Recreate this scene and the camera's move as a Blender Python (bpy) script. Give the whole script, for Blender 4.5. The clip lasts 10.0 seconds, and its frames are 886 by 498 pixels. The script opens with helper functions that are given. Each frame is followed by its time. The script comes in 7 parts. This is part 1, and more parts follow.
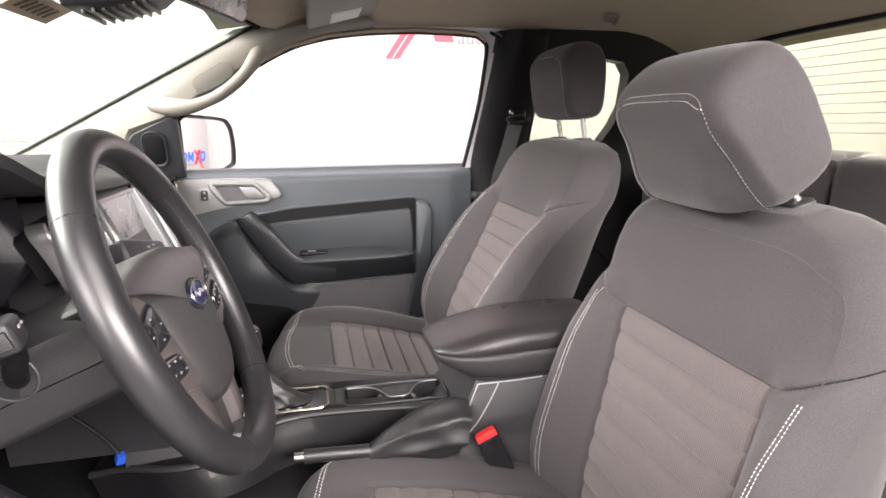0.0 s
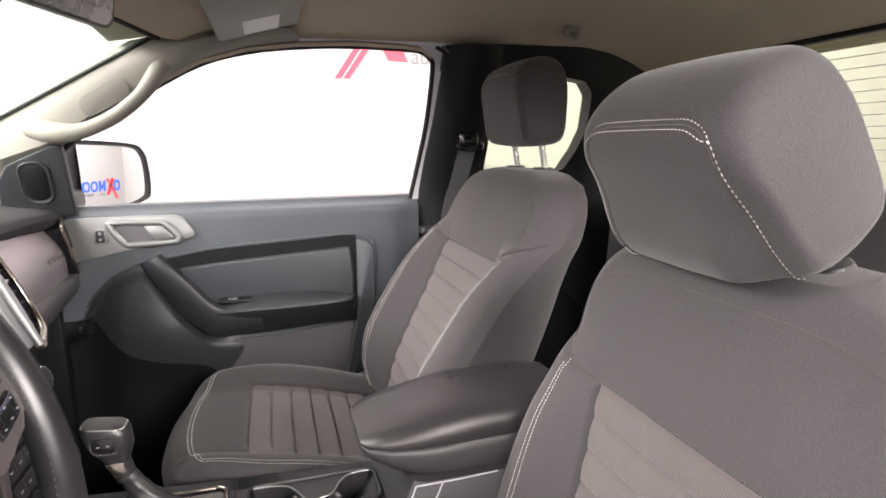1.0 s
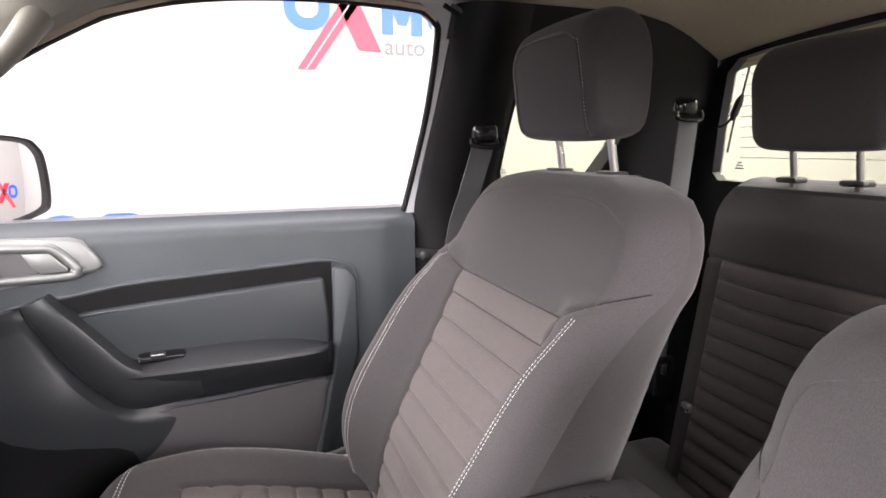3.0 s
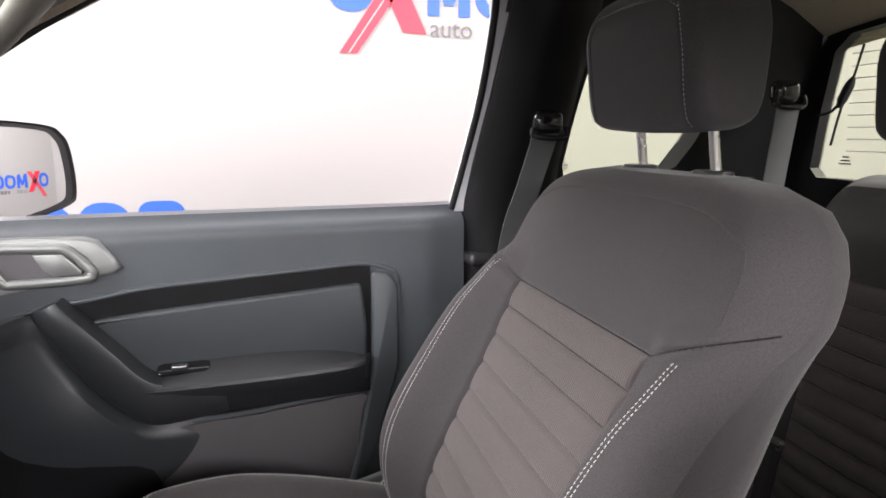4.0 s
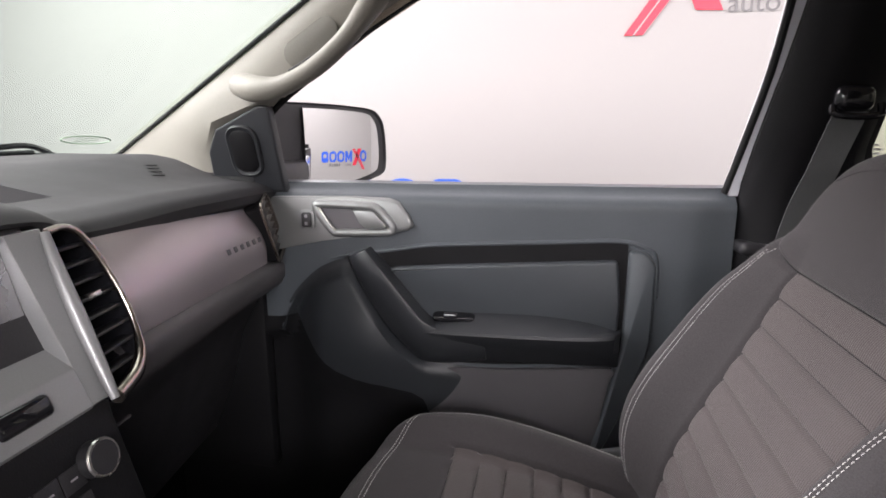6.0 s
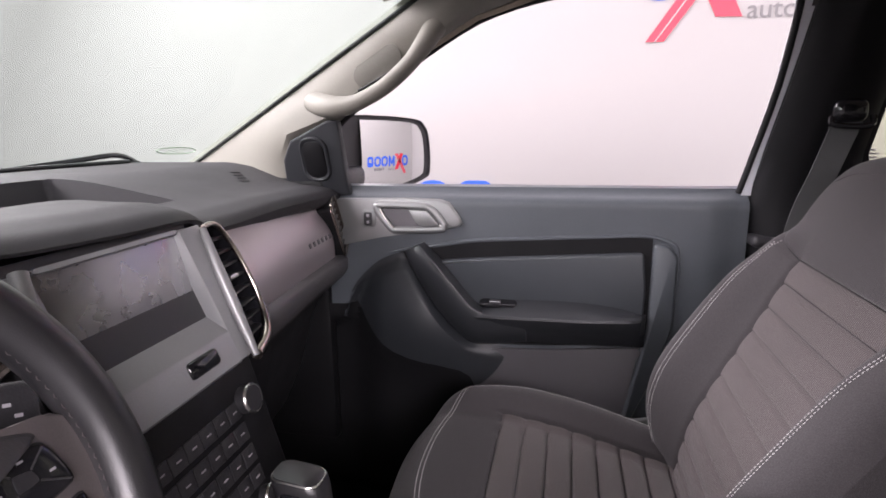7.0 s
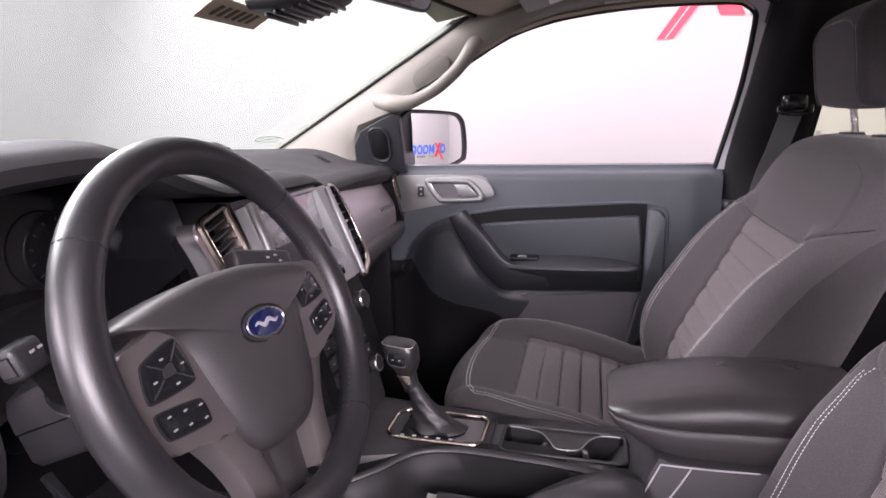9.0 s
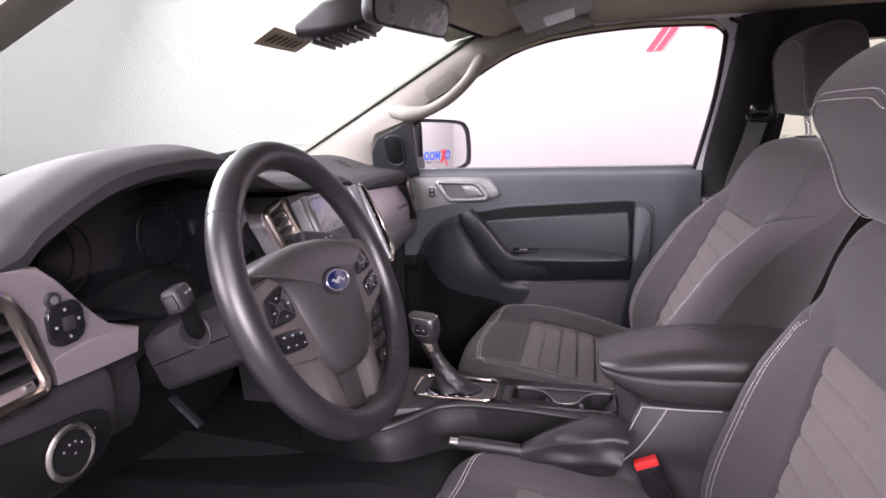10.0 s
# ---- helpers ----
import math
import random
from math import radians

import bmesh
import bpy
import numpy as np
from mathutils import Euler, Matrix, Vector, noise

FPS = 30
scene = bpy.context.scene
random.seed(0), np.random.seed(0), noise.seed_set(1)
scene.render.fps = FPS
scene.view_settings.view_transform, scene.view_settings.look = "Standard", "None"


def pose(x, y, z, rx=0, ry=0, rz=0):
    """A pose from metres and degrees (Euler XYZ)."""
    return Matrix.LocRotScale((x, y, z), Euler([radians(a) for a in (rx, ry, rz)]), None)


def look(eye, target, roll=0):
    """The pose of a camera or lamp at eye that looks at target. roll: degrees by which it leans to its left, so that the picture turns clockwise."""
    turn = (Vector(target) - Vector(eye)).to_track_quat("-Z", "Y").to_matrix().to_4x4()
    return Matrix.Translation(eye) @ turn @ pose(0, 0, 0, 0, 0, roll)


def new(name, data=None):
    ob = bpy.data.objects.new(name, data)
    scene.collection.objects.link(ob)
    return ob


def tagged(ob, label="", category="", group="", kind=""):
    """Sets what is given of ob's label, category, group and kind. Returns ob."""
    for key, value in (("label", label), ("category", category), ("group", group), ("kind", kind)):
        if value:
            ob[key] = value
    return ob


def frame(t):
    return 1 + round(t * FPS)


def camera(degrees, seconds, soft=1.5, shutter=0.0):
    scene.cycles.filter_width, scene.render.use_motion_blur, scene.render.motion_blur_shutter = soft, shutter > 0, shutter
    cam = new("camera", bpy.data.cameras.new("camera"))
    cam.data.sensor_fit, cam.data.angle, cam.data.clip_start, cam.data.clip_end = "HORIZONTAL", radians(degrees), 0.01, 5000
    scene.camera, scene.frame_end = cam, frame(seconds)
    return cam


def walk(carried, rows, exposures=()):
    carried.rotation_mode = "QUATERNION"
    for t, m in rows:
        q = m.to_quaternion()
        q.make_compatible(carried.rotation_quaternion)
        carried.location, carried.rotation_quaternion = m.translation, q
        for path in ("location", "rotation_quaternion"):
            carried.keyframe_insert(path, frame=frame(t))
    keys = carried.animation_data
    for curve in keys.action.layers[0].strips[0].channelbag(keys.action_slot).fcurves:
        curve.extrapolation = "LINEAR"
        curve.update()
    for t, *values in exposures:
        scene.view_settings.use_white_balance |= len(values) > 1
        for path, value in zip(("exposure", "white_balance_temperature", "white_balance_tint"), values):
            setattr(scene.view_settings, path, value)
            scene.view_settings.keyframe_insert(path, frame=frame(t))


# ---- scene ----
# ---------------------------------------------------------------- camera
cam = camera(74.5, 10.0, soft=1.7)
PATH = [
    (0, (-0.002, -0.99, 1.416), (0.433, 0.915, 0.99), -0.5),
    (0.5, (0.07, -0.9, 1.432), (0.545, 1.004, 1.043), -0.8),
    (1, (0.099, -0.791, 1.429), (0.654, 1.096, 1.069), -0.7),
    (1.5, (0.104, -0.677, 1.42), (0.738, 1.189, 1.08), 0.1),
    (2, (0.097, -0.578, 1.406), (0.793, 1.269, 1.086), 0.0),
    (3.5, (0.146, -0.322, 1.417), (0.796, 1.533, 1.043), -0.8),
    (4, (0.154, -0.264, 1.419), (0.697, 1.621, 1.027), -0.1),
    (4.5, (0.165, -0.231, 1.416), (0.484, 1.7, 1.004), 0.4),
    (5, (0.164, -0.233, 1.41), (0.224, 1.718, 0.972), 0.1),
    (5.5, (0.162, -0.266, 1.406), (-0.02, 1.675, 0.962), 0.1),
    (6, (0.162, -0.322, 1.405), (-0.185, 1.601, 0.977), -0.2),
    (7.5, (0.125, -0.567, 1.433), (-0.29, 1.342, 1.007), -0.9),
    (8, (0.127, -0.651, 1.433), (-0.293, 1.258, 1.007), -1.1),
    (8.5, (0.145, -0.734, 1.43), (-0.298, 1.166, 0.989), -1.2),
    (9, (0.161, -0.819, 1.425), (-0.32, 1.07, 0.979), -1.5),
    (9.5, (0.181, -0.904, 1.426), (-0.321, 0.983, 0.99), -1.8),
    (10, (0.168, -1.0, 1.426), (-0.304, 0.898, 1.007), -1.9),
]
EXPOSURES = [(0.0, 1.43, 6680, 16), (0.5, 1.34, 6680, 16), (1.0, 1.30, 6670, 15), (2.0, 1.50, 6650, 12), (3.5, 1.18, 6480, 19), (4.5, 0.65, 6400, 10),
             (5.5, 0.60, 6420, 13), (7.5, 0.62, 6330, 27), (10.0, 0.92, 6300, 30)]
walk(cam, [(t, look(eye, target, roll)) for t, eye, target, roll in PATH], EXPOSURES)

# ---------------------------------------------------------------- light: a white photo studio with soft ceiling panels
world = bpy.data.worlds.new("studio_world")
scene.world = world
world.use_nodes = True
world.node_tree.nodes["Background"].inputs[0].default_value = (0.9, 0.95, 1.0, 1)
world.node_tree.nodes["Background"].inputs[1].default_value = 0.05


def soft_panel(name, place, target, sx, sy, watts, colour=(1, 0.97, 0.94)):
    lamp = bpy.data.lights.new(name, "AREA")
    lamp.shape, lamp.size, lamp.size_y, lamp.energy, lamp.color = "RECTANGLE", sx, sy, watts, colour
    ob = new(name, lamp)
    ob.matrix_world = look(place, target)
    return ob


# unseen fill panels added on the driver's side to brighten seats and door
soft_panel("side_fill", (1.7, -4.2, 2.75), (0.2, 0.4, 1.0), 3.8, 1.2, 290)
soft_panel("side_fill", (-2.3, -4.0, 2.5), (0.4, 0.2, 1.2), 3.2, 1.3, 150)
soft_panel("ceiling_softbox", (0.95, -1.75, 3.38), (0.7, -0.6, 0.8), 2.4, 1.0, 38)
# unseen fill added above the bonnet to brighten dash and seat fronts
soft_panel("front_fill", (-2.5, 0.35, 3.1), (0.3, 0.2, 1.2), 2.8, 1.8, 240)
soft_panel("ceiling_softbox", (-1.4, 1.25, 3.38), (-1.4, 1.50, 0), 9.6, 1.5, 76)
soft_panel("ceiling_softbox", (-4.4, -0.9, 3.38), (-4.6, -0.9, 0), 6.0, 2.4, 145)
soft_panel("ceiling_softbox", (3.2, 0.2, 3.38), (2.4, 0.2, 0), 2.2, 3.6, 205)

# ---------------------------------------------------------------- materials


def material(name, colour, rough=0.6, metal=0.0, grain=0.0, grain_scale=400.0, mottle=0.12, mottle_scale=9.0, spec=0.5, coat=0.0):
    """A surface with fine bump and slow, faint variation of colour and gloss."""
    m = bpy.data.materials.new(name)
    m.use_nodes = True
    nt = m.node_tree
    p = nt.nodes["Principled BSDF"]
    p.inputs["Roughness"].default_value, p.inputs["Metallic"].default_value = rough, metal
    p.inputs["Specular IOR Level"].default_value = spec
    p.inputs["Coat Weight"].default_value = coat
    co = nt.nodes.new("ShaderNodeTexCoord")
    big = nt.nodes.new("ShaderNodeTexNoise")
    big.inputs["Scale"].default_value, big.inputs["Detail"].default_value = mottle_scale, 5
    nt.links.new(co.outputs["Object"], big.inputs["Vector"])
    ramp = nt.nodes.new("ShaderNodeMix")
    ramp.data_type = "RGBA"
    ramp.inputs[6].default_value = (*[c * (1 - mottle) for c in colour], 1)
    ramp.inputs[7].default_value = (*[min(1, c * (1 + mottle)) for c in colour], 1)
    nt.links.new(big.outputs["Fac"], ramp.inputs[0])
    nt.links.new(ramp.outputs[2], p.inputs["Base Color"])
    mr = nt.nodes.new("ShaderNodeMapRange")
    mr.inputs[3].default_value, mr.inputs[4].default_value = max(0, rough - 0.08), min(1, rough + 0.08)
    nt.links.new(big.outputs["Fac"], mr.inputs[0])
    nt.links.new(mr.outputs[0], p.inputs["Roughness"])
    if grain:
        fine = nt.nodes.new("ShaderNodeTexNoise")
        fine.inputs["Scale"].default_value, fine.inputs["Detail"].default_value = grain_scale, 3
        nt.links.new(co.outputs["Object"], fine.inputs["Vector"])
        bump = nt.nodes.new("ShaderNodeBump")
        bump.inputs["Strength"].default_value, bump.inputs["Distance"].default_value = grain, 0.001
        nt.links.new(fine.outputs["Fac"], bump.inputs["Height"])
        nt.links.new(bump.outputs[0], p.inputs["Normal"])
        fleck = nt.nodes.new("ShaderNodeMix")
        fleck.data_type, fleck.blend_type = "RGBA", "MULTIPLY"
        fleck.inputs[0].default_value = 1.0
        fr = nt.nodes.new("ShaderNodeMapRange")
        fr.inputs[1].default_value, fr.inputs[2].default_value = 0.3, 0.7
        fr.inputs[3].default_value, fr.inputs[4].default_value = 1 - 0.35 * grain, 1 + 0.35 * grain
        nt.links.new(fine.outputs["Fac"], fr.inputs[0])
        nt.links.new(ramp.outputs[2], fleck.inputs[6])
        nt.links.new(fr.outputs[0], fleck.inputs[7])
        nt.links.new(fleck.outputs[2], p.inputs["Base Color"])
    return m


def ribbed(name, colour, period, axis):
    """Woven seat insert: fine ribs along one axis over a soft cloth."""
    m = material(name, colour, 0.85, 0, 0.35, 900, 0.15, 30, 0.3)
    nt = m.node_tree
    co = nt.nodes["Texture Coordinate"]
    w = nt.nodes.new("ShaderNodeTexWave")
    w.wave_type, w.bands_direction, w.wave_profile = "BANDS", axis, "SIN"
    w.inputs["Scale"].default_value = 0.314 / period
    w.inputs["Distortion"].default_value = 0.25
    nt.links.new(co.outputs["Object"], w.inputs["Vector"])
    p = nt.nodes["Principled BSDF"]
    b = nt.nodes.new("ShaderNodeBump")
    b.inputs["Strength"].default_value, b.inputs["Distance"].default_value = 0.3, 0.0012
    nt.links.new(w.outputs["Fac"], b.inputs["Height"])
    old = p.inputs["Normal"].links[0].from_socket
    nt.links.new(old, b.inputs["Normal"])
    nt.links.new(b.outputs[0], p.inputs["Normal"])
    mix = nt.nodes.new("ShaderNodeMix")
    mix.data_type, mix.blend_type = "RGBA", "MULTIPLY"
    src = p.inputs["Base Color"].links[0].from_socket
    mr = nt.nodes.new("ShaderNodeMapRange")
    mr.inputs[3].default_value, mr.inputs[4].default_value = 0.88, 1.0
    nt.links.new(w.outputs["Fac"], mr.inputs[0])
    mix.inputs[0].default_value = 1.0
    nt.links.new(src, mix.inputs[6])
    nt.links.new(mr.outputs[0], mix.inputs[7])
    nt.links.new(mix.outputs[2], p.inputs["Base Color"])
    p.inputs["Sheen Weight"].default_value = 0.2
    return m


def glass(name, tint):
    """Thin clear pane: tinted see-through with a mirror film that grows at flat angles."""
    m = bpy.data.materials.new(name)
    m.use_nodes = True
    nt = m.node_tree
    nt.nodes.remove(nt.nodes["Principled BSDF"])
    clear = nt.nodes.new("ShaderNodeBsdfTransparent")
    clear.inputs[0].default_value = (*[c ** 0.5 for c in tint], 1)
    shine = nt.nodes.new("ShaderNodeBsdfGlossy")
    shine.inputs["Roughness"].default_value = 0.0
    facing = nt.nodes.new("ShaderNodeLayerWeight")
    facing.inputs[0].default_value = 0.5
    power = nt.nodes.new("ShaderNodeMath")
    power.operation, power.inputs[1].default_value = "POWER", 5.0
    nt.links.new(facing.outputs["Facing"], power.inputs[0])
    span = nt.nodes.new("ShaderNodeMapRange")
    span.inputs[3].default_value, span.inputs[4].default_value = 0.004, 0.35
    nt.links.new(power.outputs[0], span.inputs[0])
    mix = nt.nodes.new("ShaderNodeMixShader")
    nt.links.new(span.outputs[0], mix.inputs[0])
    nt.links.new(clear.outputs[0], mix.inputs[1])
    nt.links.new(shine.outputs[0], mix.inputs[2])
    nt.links.new(mix.outputs[0], nt.nodes["Material Output"].inputs[0])
    return m


CLOTH = material("charcoal_seat_cloth", (0.0435, 0.0395, 0.0418), 0.80, 0, 0.6, 700, 0.14, 14, 0.3)
CLOTH.node_tree.nodes["Principled BSDF"].inputs["Sheen Weight"].default_value = 0.15
CLOTH.node_tree.nodes["Principled BSDF"].inputs["Sheen Roughness"].default_value = 0.45
INSERT = ribbed("ribbed_seat_cloth", (0.078, 0.065, 0.0655), 0.0034, "Y")
THREAD = material("pale_thread", (0.50, 0.49, 0.48), 0.8)
PLASTIC = material("dark_grained_plastic", (0.024, 0.0235, 0.026), 0.40, 0, 0.4, 800, 0.12, 20, 0.5)
TRIM = material("slate_door_plastic", (0.080, 0.090, 0.101), 0.38, 0, 0.35, 900, 0.10, 12, 0.45)
PAD = material("matt_dash_pad", (0.029, 0.0285, 0.031), 0.66, 0, 0.3, 700, 0.12, 18, 0.22)
ARMM = material("black_armrest_vinyl", (0.025, 0.027, 0.0305), 0.38, 0, 0.35, 700, 0.12, 16, 0.4)
LID = material("black_padded_vinyl", (0.021, 0.019, 0.0202), 0.30, 0, 0.35, 700, 0.12, 16, 0.5)
INSERTM = material("dark_slate_padding", (0.047, 0.053, 0.060), 0.38, 0, 0.4, 700, 0.12, 14, 0.5)
LOWERM = material("charcoal_lower_door_plastic", (0.026, 0.029, 0.033), 0.42, 0, 0.35, 900, 0.10, 14, 0.45)
LITLEDGEM = material("lit_ledge_plastic", (0.062, 0.058, 0.061), 0.40, 0, 0.4, 800, 0.12, 20, 0.5)
SHROUDM = material("grey_grained_plastic", (0.037, 0.035, 0.037), 0.45, 0, 0.4, 800, 0.12, 20, 0.5)
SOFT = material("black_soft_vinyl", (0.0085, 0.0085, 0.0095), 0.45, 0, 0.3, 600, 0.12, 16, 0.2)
LEATHER = material("worn_black_leather", (0.015, 0.0146, 0.0165), 0.36, 0, 0.16, 900, 0.18, 25, 0.7)
GAITER = material("black_gaiter_leather", (0.017, 0.0165, 0.018), 0.40, 0, 0.35, 500, 0.2, 40, 0.45)
POCKETM = material("charcoal_pocket_plastic", (0.098, 0.093, 0.100), 0.46, 0, 0.4, 900, 0.08, 18, 0.4)
HUBMAT = material("soft_grey_airbag_plastic", (0.036, 0.034, 0.0355), 0.35, 0, 0.4, 900, 0.08, 18, 0.65)
SILVER = material("satin_silver_plastic", (0.26, 0.265, 0.265), 0.38, 0.55, 0.15, 900, 0.06, 20, 0.5)
DASHSILVER = material("warm_silver_dash_panel", (0.42, 0.372, 0.388), 0.33, 0.65, 0.15, 900, 0.06, 20, 0.5)
STACKSILVER = material("grey_silver_centre_panel", (0.265, 0.268, 0.272), 0.36, 0.3, 0.15, 900, 0.06, 20, 0.5)
CHROME = material("chrome", (0.60, 0.585, 0.56), 0.28, 1.0, 0, 1, 0.04, 20)
SPOKE = material("warm_silver_spoke", (0.150, 0.133, 0.132), 0.34, 0.5, 0.15, 900, 0.06, 20, 0.5)
DARKCHROME = material("smoked_chrome", (0.42, 0.37, 0.33), 0.22, 1.0, 0, 1, 0.05, 20)
BLACK = material("gloss_black_plastic", (0.010, 0.010, 0.012), 0.12, 0, 0, 1, 0.1, 20, 0.5)
RUBBER = material("black_rubber", (0.016, 0.016, 0.017), 0.75, 0, 0.3, 500, 0.15, 30, 0.3)
BELT = material("grey_belt_webbing", (0.095, 0.098, 0.10), 0.75, 0, 0.4, 1200, 0.1, 40, 0.3)
HEADLINER = material("taupe_headliner_felt", (0.46, 0.395, 0.315), 0.95, 0, 0.5, 900, 0.07, 8, 0.1)
PILLAR = material("cream_pillar_plastic", (0.215, 0.205, 0.178), 0.6, 0, 0.3, 800, 0.05, 10, 0.35)
RECESSM = material("olive_grey_recess", (0.150, 0.145, 0.125), 0.7, 0, 0.3, 800, 0.05, 10, 0.3)
CARPET = material("black_carpet", (0.011, 0.011, 0.012), 0.98, 0, 1.0, 500, 0.3, 60, 0.02)
PAINT = material("white_body_paint", (0.72, 0.74, 0.78), 0.25, 0, 0, 1, 0.02, 5, 0.5, 0.6)
WALL = material("white_studio_wall", (0.335, 0.325, 0.32), 0.85, 0, 0, 60, 0.02, 1.2, 0.2)
FLOORM = material("grey_studio_floor", (0.15, 0.15, 0.15), 0.5, 0, 0.1, 60, 0.05, 1.5, 0.3)
RED = material("red_plastic", (0.62, 0.03, 0.03), 0.4)
LOGORED = material("red_sign_vinyl", (0.62, 0.02, 0.05), 0.5)
LOGOBLUE = material("blue_sign_vinyl", (0.015, 0.09, 0.55), 0.5)
LOGOGREY = material("grey_sign_vinyl", (0.32, 0.31, 0.33), 0.5)
SIGNGREY = material("grey_sign_letters", (0.13, 0.125, 0.13), 0.5)
MARK = material("white_print", (0.75, 0.75, 0.75), 0.6)
STICKER = material("pale_green_print", (0.30, 0.42, 0.30), 0.6)
PAPER = material("tan_paper_tag", (0.55, 0.46, 0.33), 0.8, 0, 0.2, 300, 0.08, 30)
SCREENM = material("dark_screen_glass", (0.30, 0.295, 0.305), 0.28, 0.75, 0, 1, 0.1, 20, 1.0, 0.0)
BADGE = material("blue_badge", (0.006, 0.010, 0.060), 0.2, 0, 0, 1, 0.05, 30, 0.5, 0.5)
MIRRORM = material("mirror_silver", (0.86, 0.87, 0.88), 0.01, 1.0, 0, 1, 0.0, 5)
MIRRORM.node_tree.nodes["Principled BSDF"].inputs["Roughness"].links and MIRRORM.node_tree.links.remove(MIRRORM.node_tree.nodes["Principled BSDF"].inputs["Roughness"].links[0])
GLASS_WS = glass("green_windscreen_glass", (0.72, 0.83, 0.77))
GLASS_SIDE = glass("side_glass", (0.99, 0.975, 0.975))
GLASS_REAR = glass("tinted_rear_glass", (0.74, 0.78, 0.62))

# ---------------------------------------------------------------- helpers for building
OFFSET = {}


def thing(name, base, label, category, group="", kind=""):
    ob = new(name)
    ob.location = base
    OFFSET[ob] = Vector(base)
    return tagged(ob, label, category, group, kind)


def part(name, bm, mat, parent=None, label="", smooth=40):
    """Links a bmesh as one mesh object under a thing or a part."""
    base = OFFSET.get(parent, Vector((0, 0, 0)))
    bmesh.ops.remove_doubles(bm, verts=bm.verts, dist=0.00002)
    bmesh.ops.recalc_face_normals(bm, faces=bm.faces)
    bmesh.ops.translate(bm, verts=bm.verts, vec=-base)
    me = bpy.data.meshes.new(name)
    for f in bm.faces:
        f.smooth = True
    sharp = radians(smooth)
    for e in bm.edges:
        if len(e.link_faces) == 2 and e.calc_face_angle(0) > sharp:
            e.smooth = False
    bm.to_mesh(me)
    bm.free()
    me.materials.append(mat)
    ob = new(name, me)
    if parent:
        ob.parent = parent
    OFFSET[ob] = base
    return tagged(ob, label)


def solo(name, bm, mat, label, category, kind="", group="", smooth=40):
    return tagged(part(name, bm, mat, None, label, smooth), label, category, group, kind)


def B():
    return bmesh.new()


def box(bm, c, s, bev=0.0, turn=None, seg=2):
    r = bmesh.ops.create_cube(bm, size=1.0)
    vs = r["verts"]
    bmesh.ops.scale(bm, vec=s, verts=vs)
    if bev:
        es = list({e for v in vs for e in v.link_edges})
        out = bmesh.ops.bevel(bm, geom=es, offset=min(bev, min(s) * 0.49), segments=seg, profile=0.5, affect="EDGES")
        vs = list({v for f in out["faces"] for v in f.verts} | {v for v in vs if v.is_valid})
    if turn is not None:
        bmesh.ops.rotate(bm, verts=vs, cent=(0, 0, 0), matrix=turn.to_3x3())
    bmesh.ops.translate(bm, verts=vs, vec=c)
    return bm


def rings(bm, rs, closed=True, caps=True):
    vv = [[bm.verts.new(p) for p in r] for r in rs]
    n = len(rs[0])
    for a, b in zip(vv, vv[1:]):
        for i in range(n if closed else n - 1):
            bm.faces.new((a[i], a[(i + 1) % n], b[(i + 1) % n], b[i]))
    if caps and closed:
        bm.faces.new(vv[0][::-1])
        bm.faces.new(vv[-1])
    return vv


def smoothpath(pts, k=6, closed=False):
    """Catmull-Rom through the points."""
    P = [Vector(p) for p in pts]
    n, out = len(P), []
    for i in range(n if closed else n - 1):
        if closed:
            a, b, c, d = P[(i - 1) % n], P[i], P[(i + 1) % n], P[(i + 2) % n]
        else:
            a, b, c, d = P[max(i - 1, 0)], P[i], P[i + 1], P[min(i + 2, n - 1)]
        for j in range(k):
            t = j / k
            out.append(0.5 * (2 * b + (c - a) * t + (2 * a - 5 * b + 4 * c - d) * t * t + (3 * b - 3 * c + d - a) * t ** 3))
    if not closed:
        out.append(P[-1])
    return out


def tube(bm, pts, r, n=10, closed=False, flat=1.0, up=None):
    """A tube along the points; r a number or one a point; flat squeezes it along its second axis."""
    P = [Vector(p) for p in pts]
    m = len(P)
    R = r if isinstance(r, (list, tuple)) else [r] * m
    side, rs = None, []
    for i in range(m):
        d = (P[(i + 1) % m] - P[i - 1]) if closed else (P[min(i + 1, m - 1)] - P[max(i - 1, 0)])
        d.normalize()
        ref = Vector(up) if up else (side if side else Vector((0, 0, 1)) if abs(d.z) < 0.9 else Vector((1, 0, 0)))
        a = d.cross(ref)
        a.normalize()
        b = a.cross(d)
        side = b
        rs.append([P[i] + a * math.cos(2 * math.pi * k / n) * R[i] + b * math.sin(2 * math.pi * k / n) * R[i] * flat for k in range(n)])
    if closed:
        rs.append(rs[0])
    rings(bm, rs, True, not closed)
    return bm


def prism(bm, pts, vec, bev=0.0, seg=2):
    """A flat outline pushed along vec, with its far rim bevelled."""
    lo = [bm.verts.new(p) for p in pts]
    hi = [bm.verts.new(Vector(p) + Vector(vec)) for p in pts]
    n = len(pts)
    bm.faces.new(lo[::-1])
    top = bm.faces.new(hi)
    for i in range(n):
        bm.faces.new((lo[i], lo[(i + 1) % n], hi[(i + 1) % n], hi[i]))
    if bev:
        bmesh.ops.bevel(bm, geom=list(top.edges), offset=bev, segments=seg, profile=0.5, affect="EDGES")
    return bm


def grid(bm, rows, close=False):
    vv = [[bm.verts.new(p) for p in r] for r in rows]
    for a, b in zip(vv, vv[1:]):
        for i in range(len(a) - 1):
            bm.faces.new((a[i], a[i + 1], b[i + 1], b[i]))
    return vv


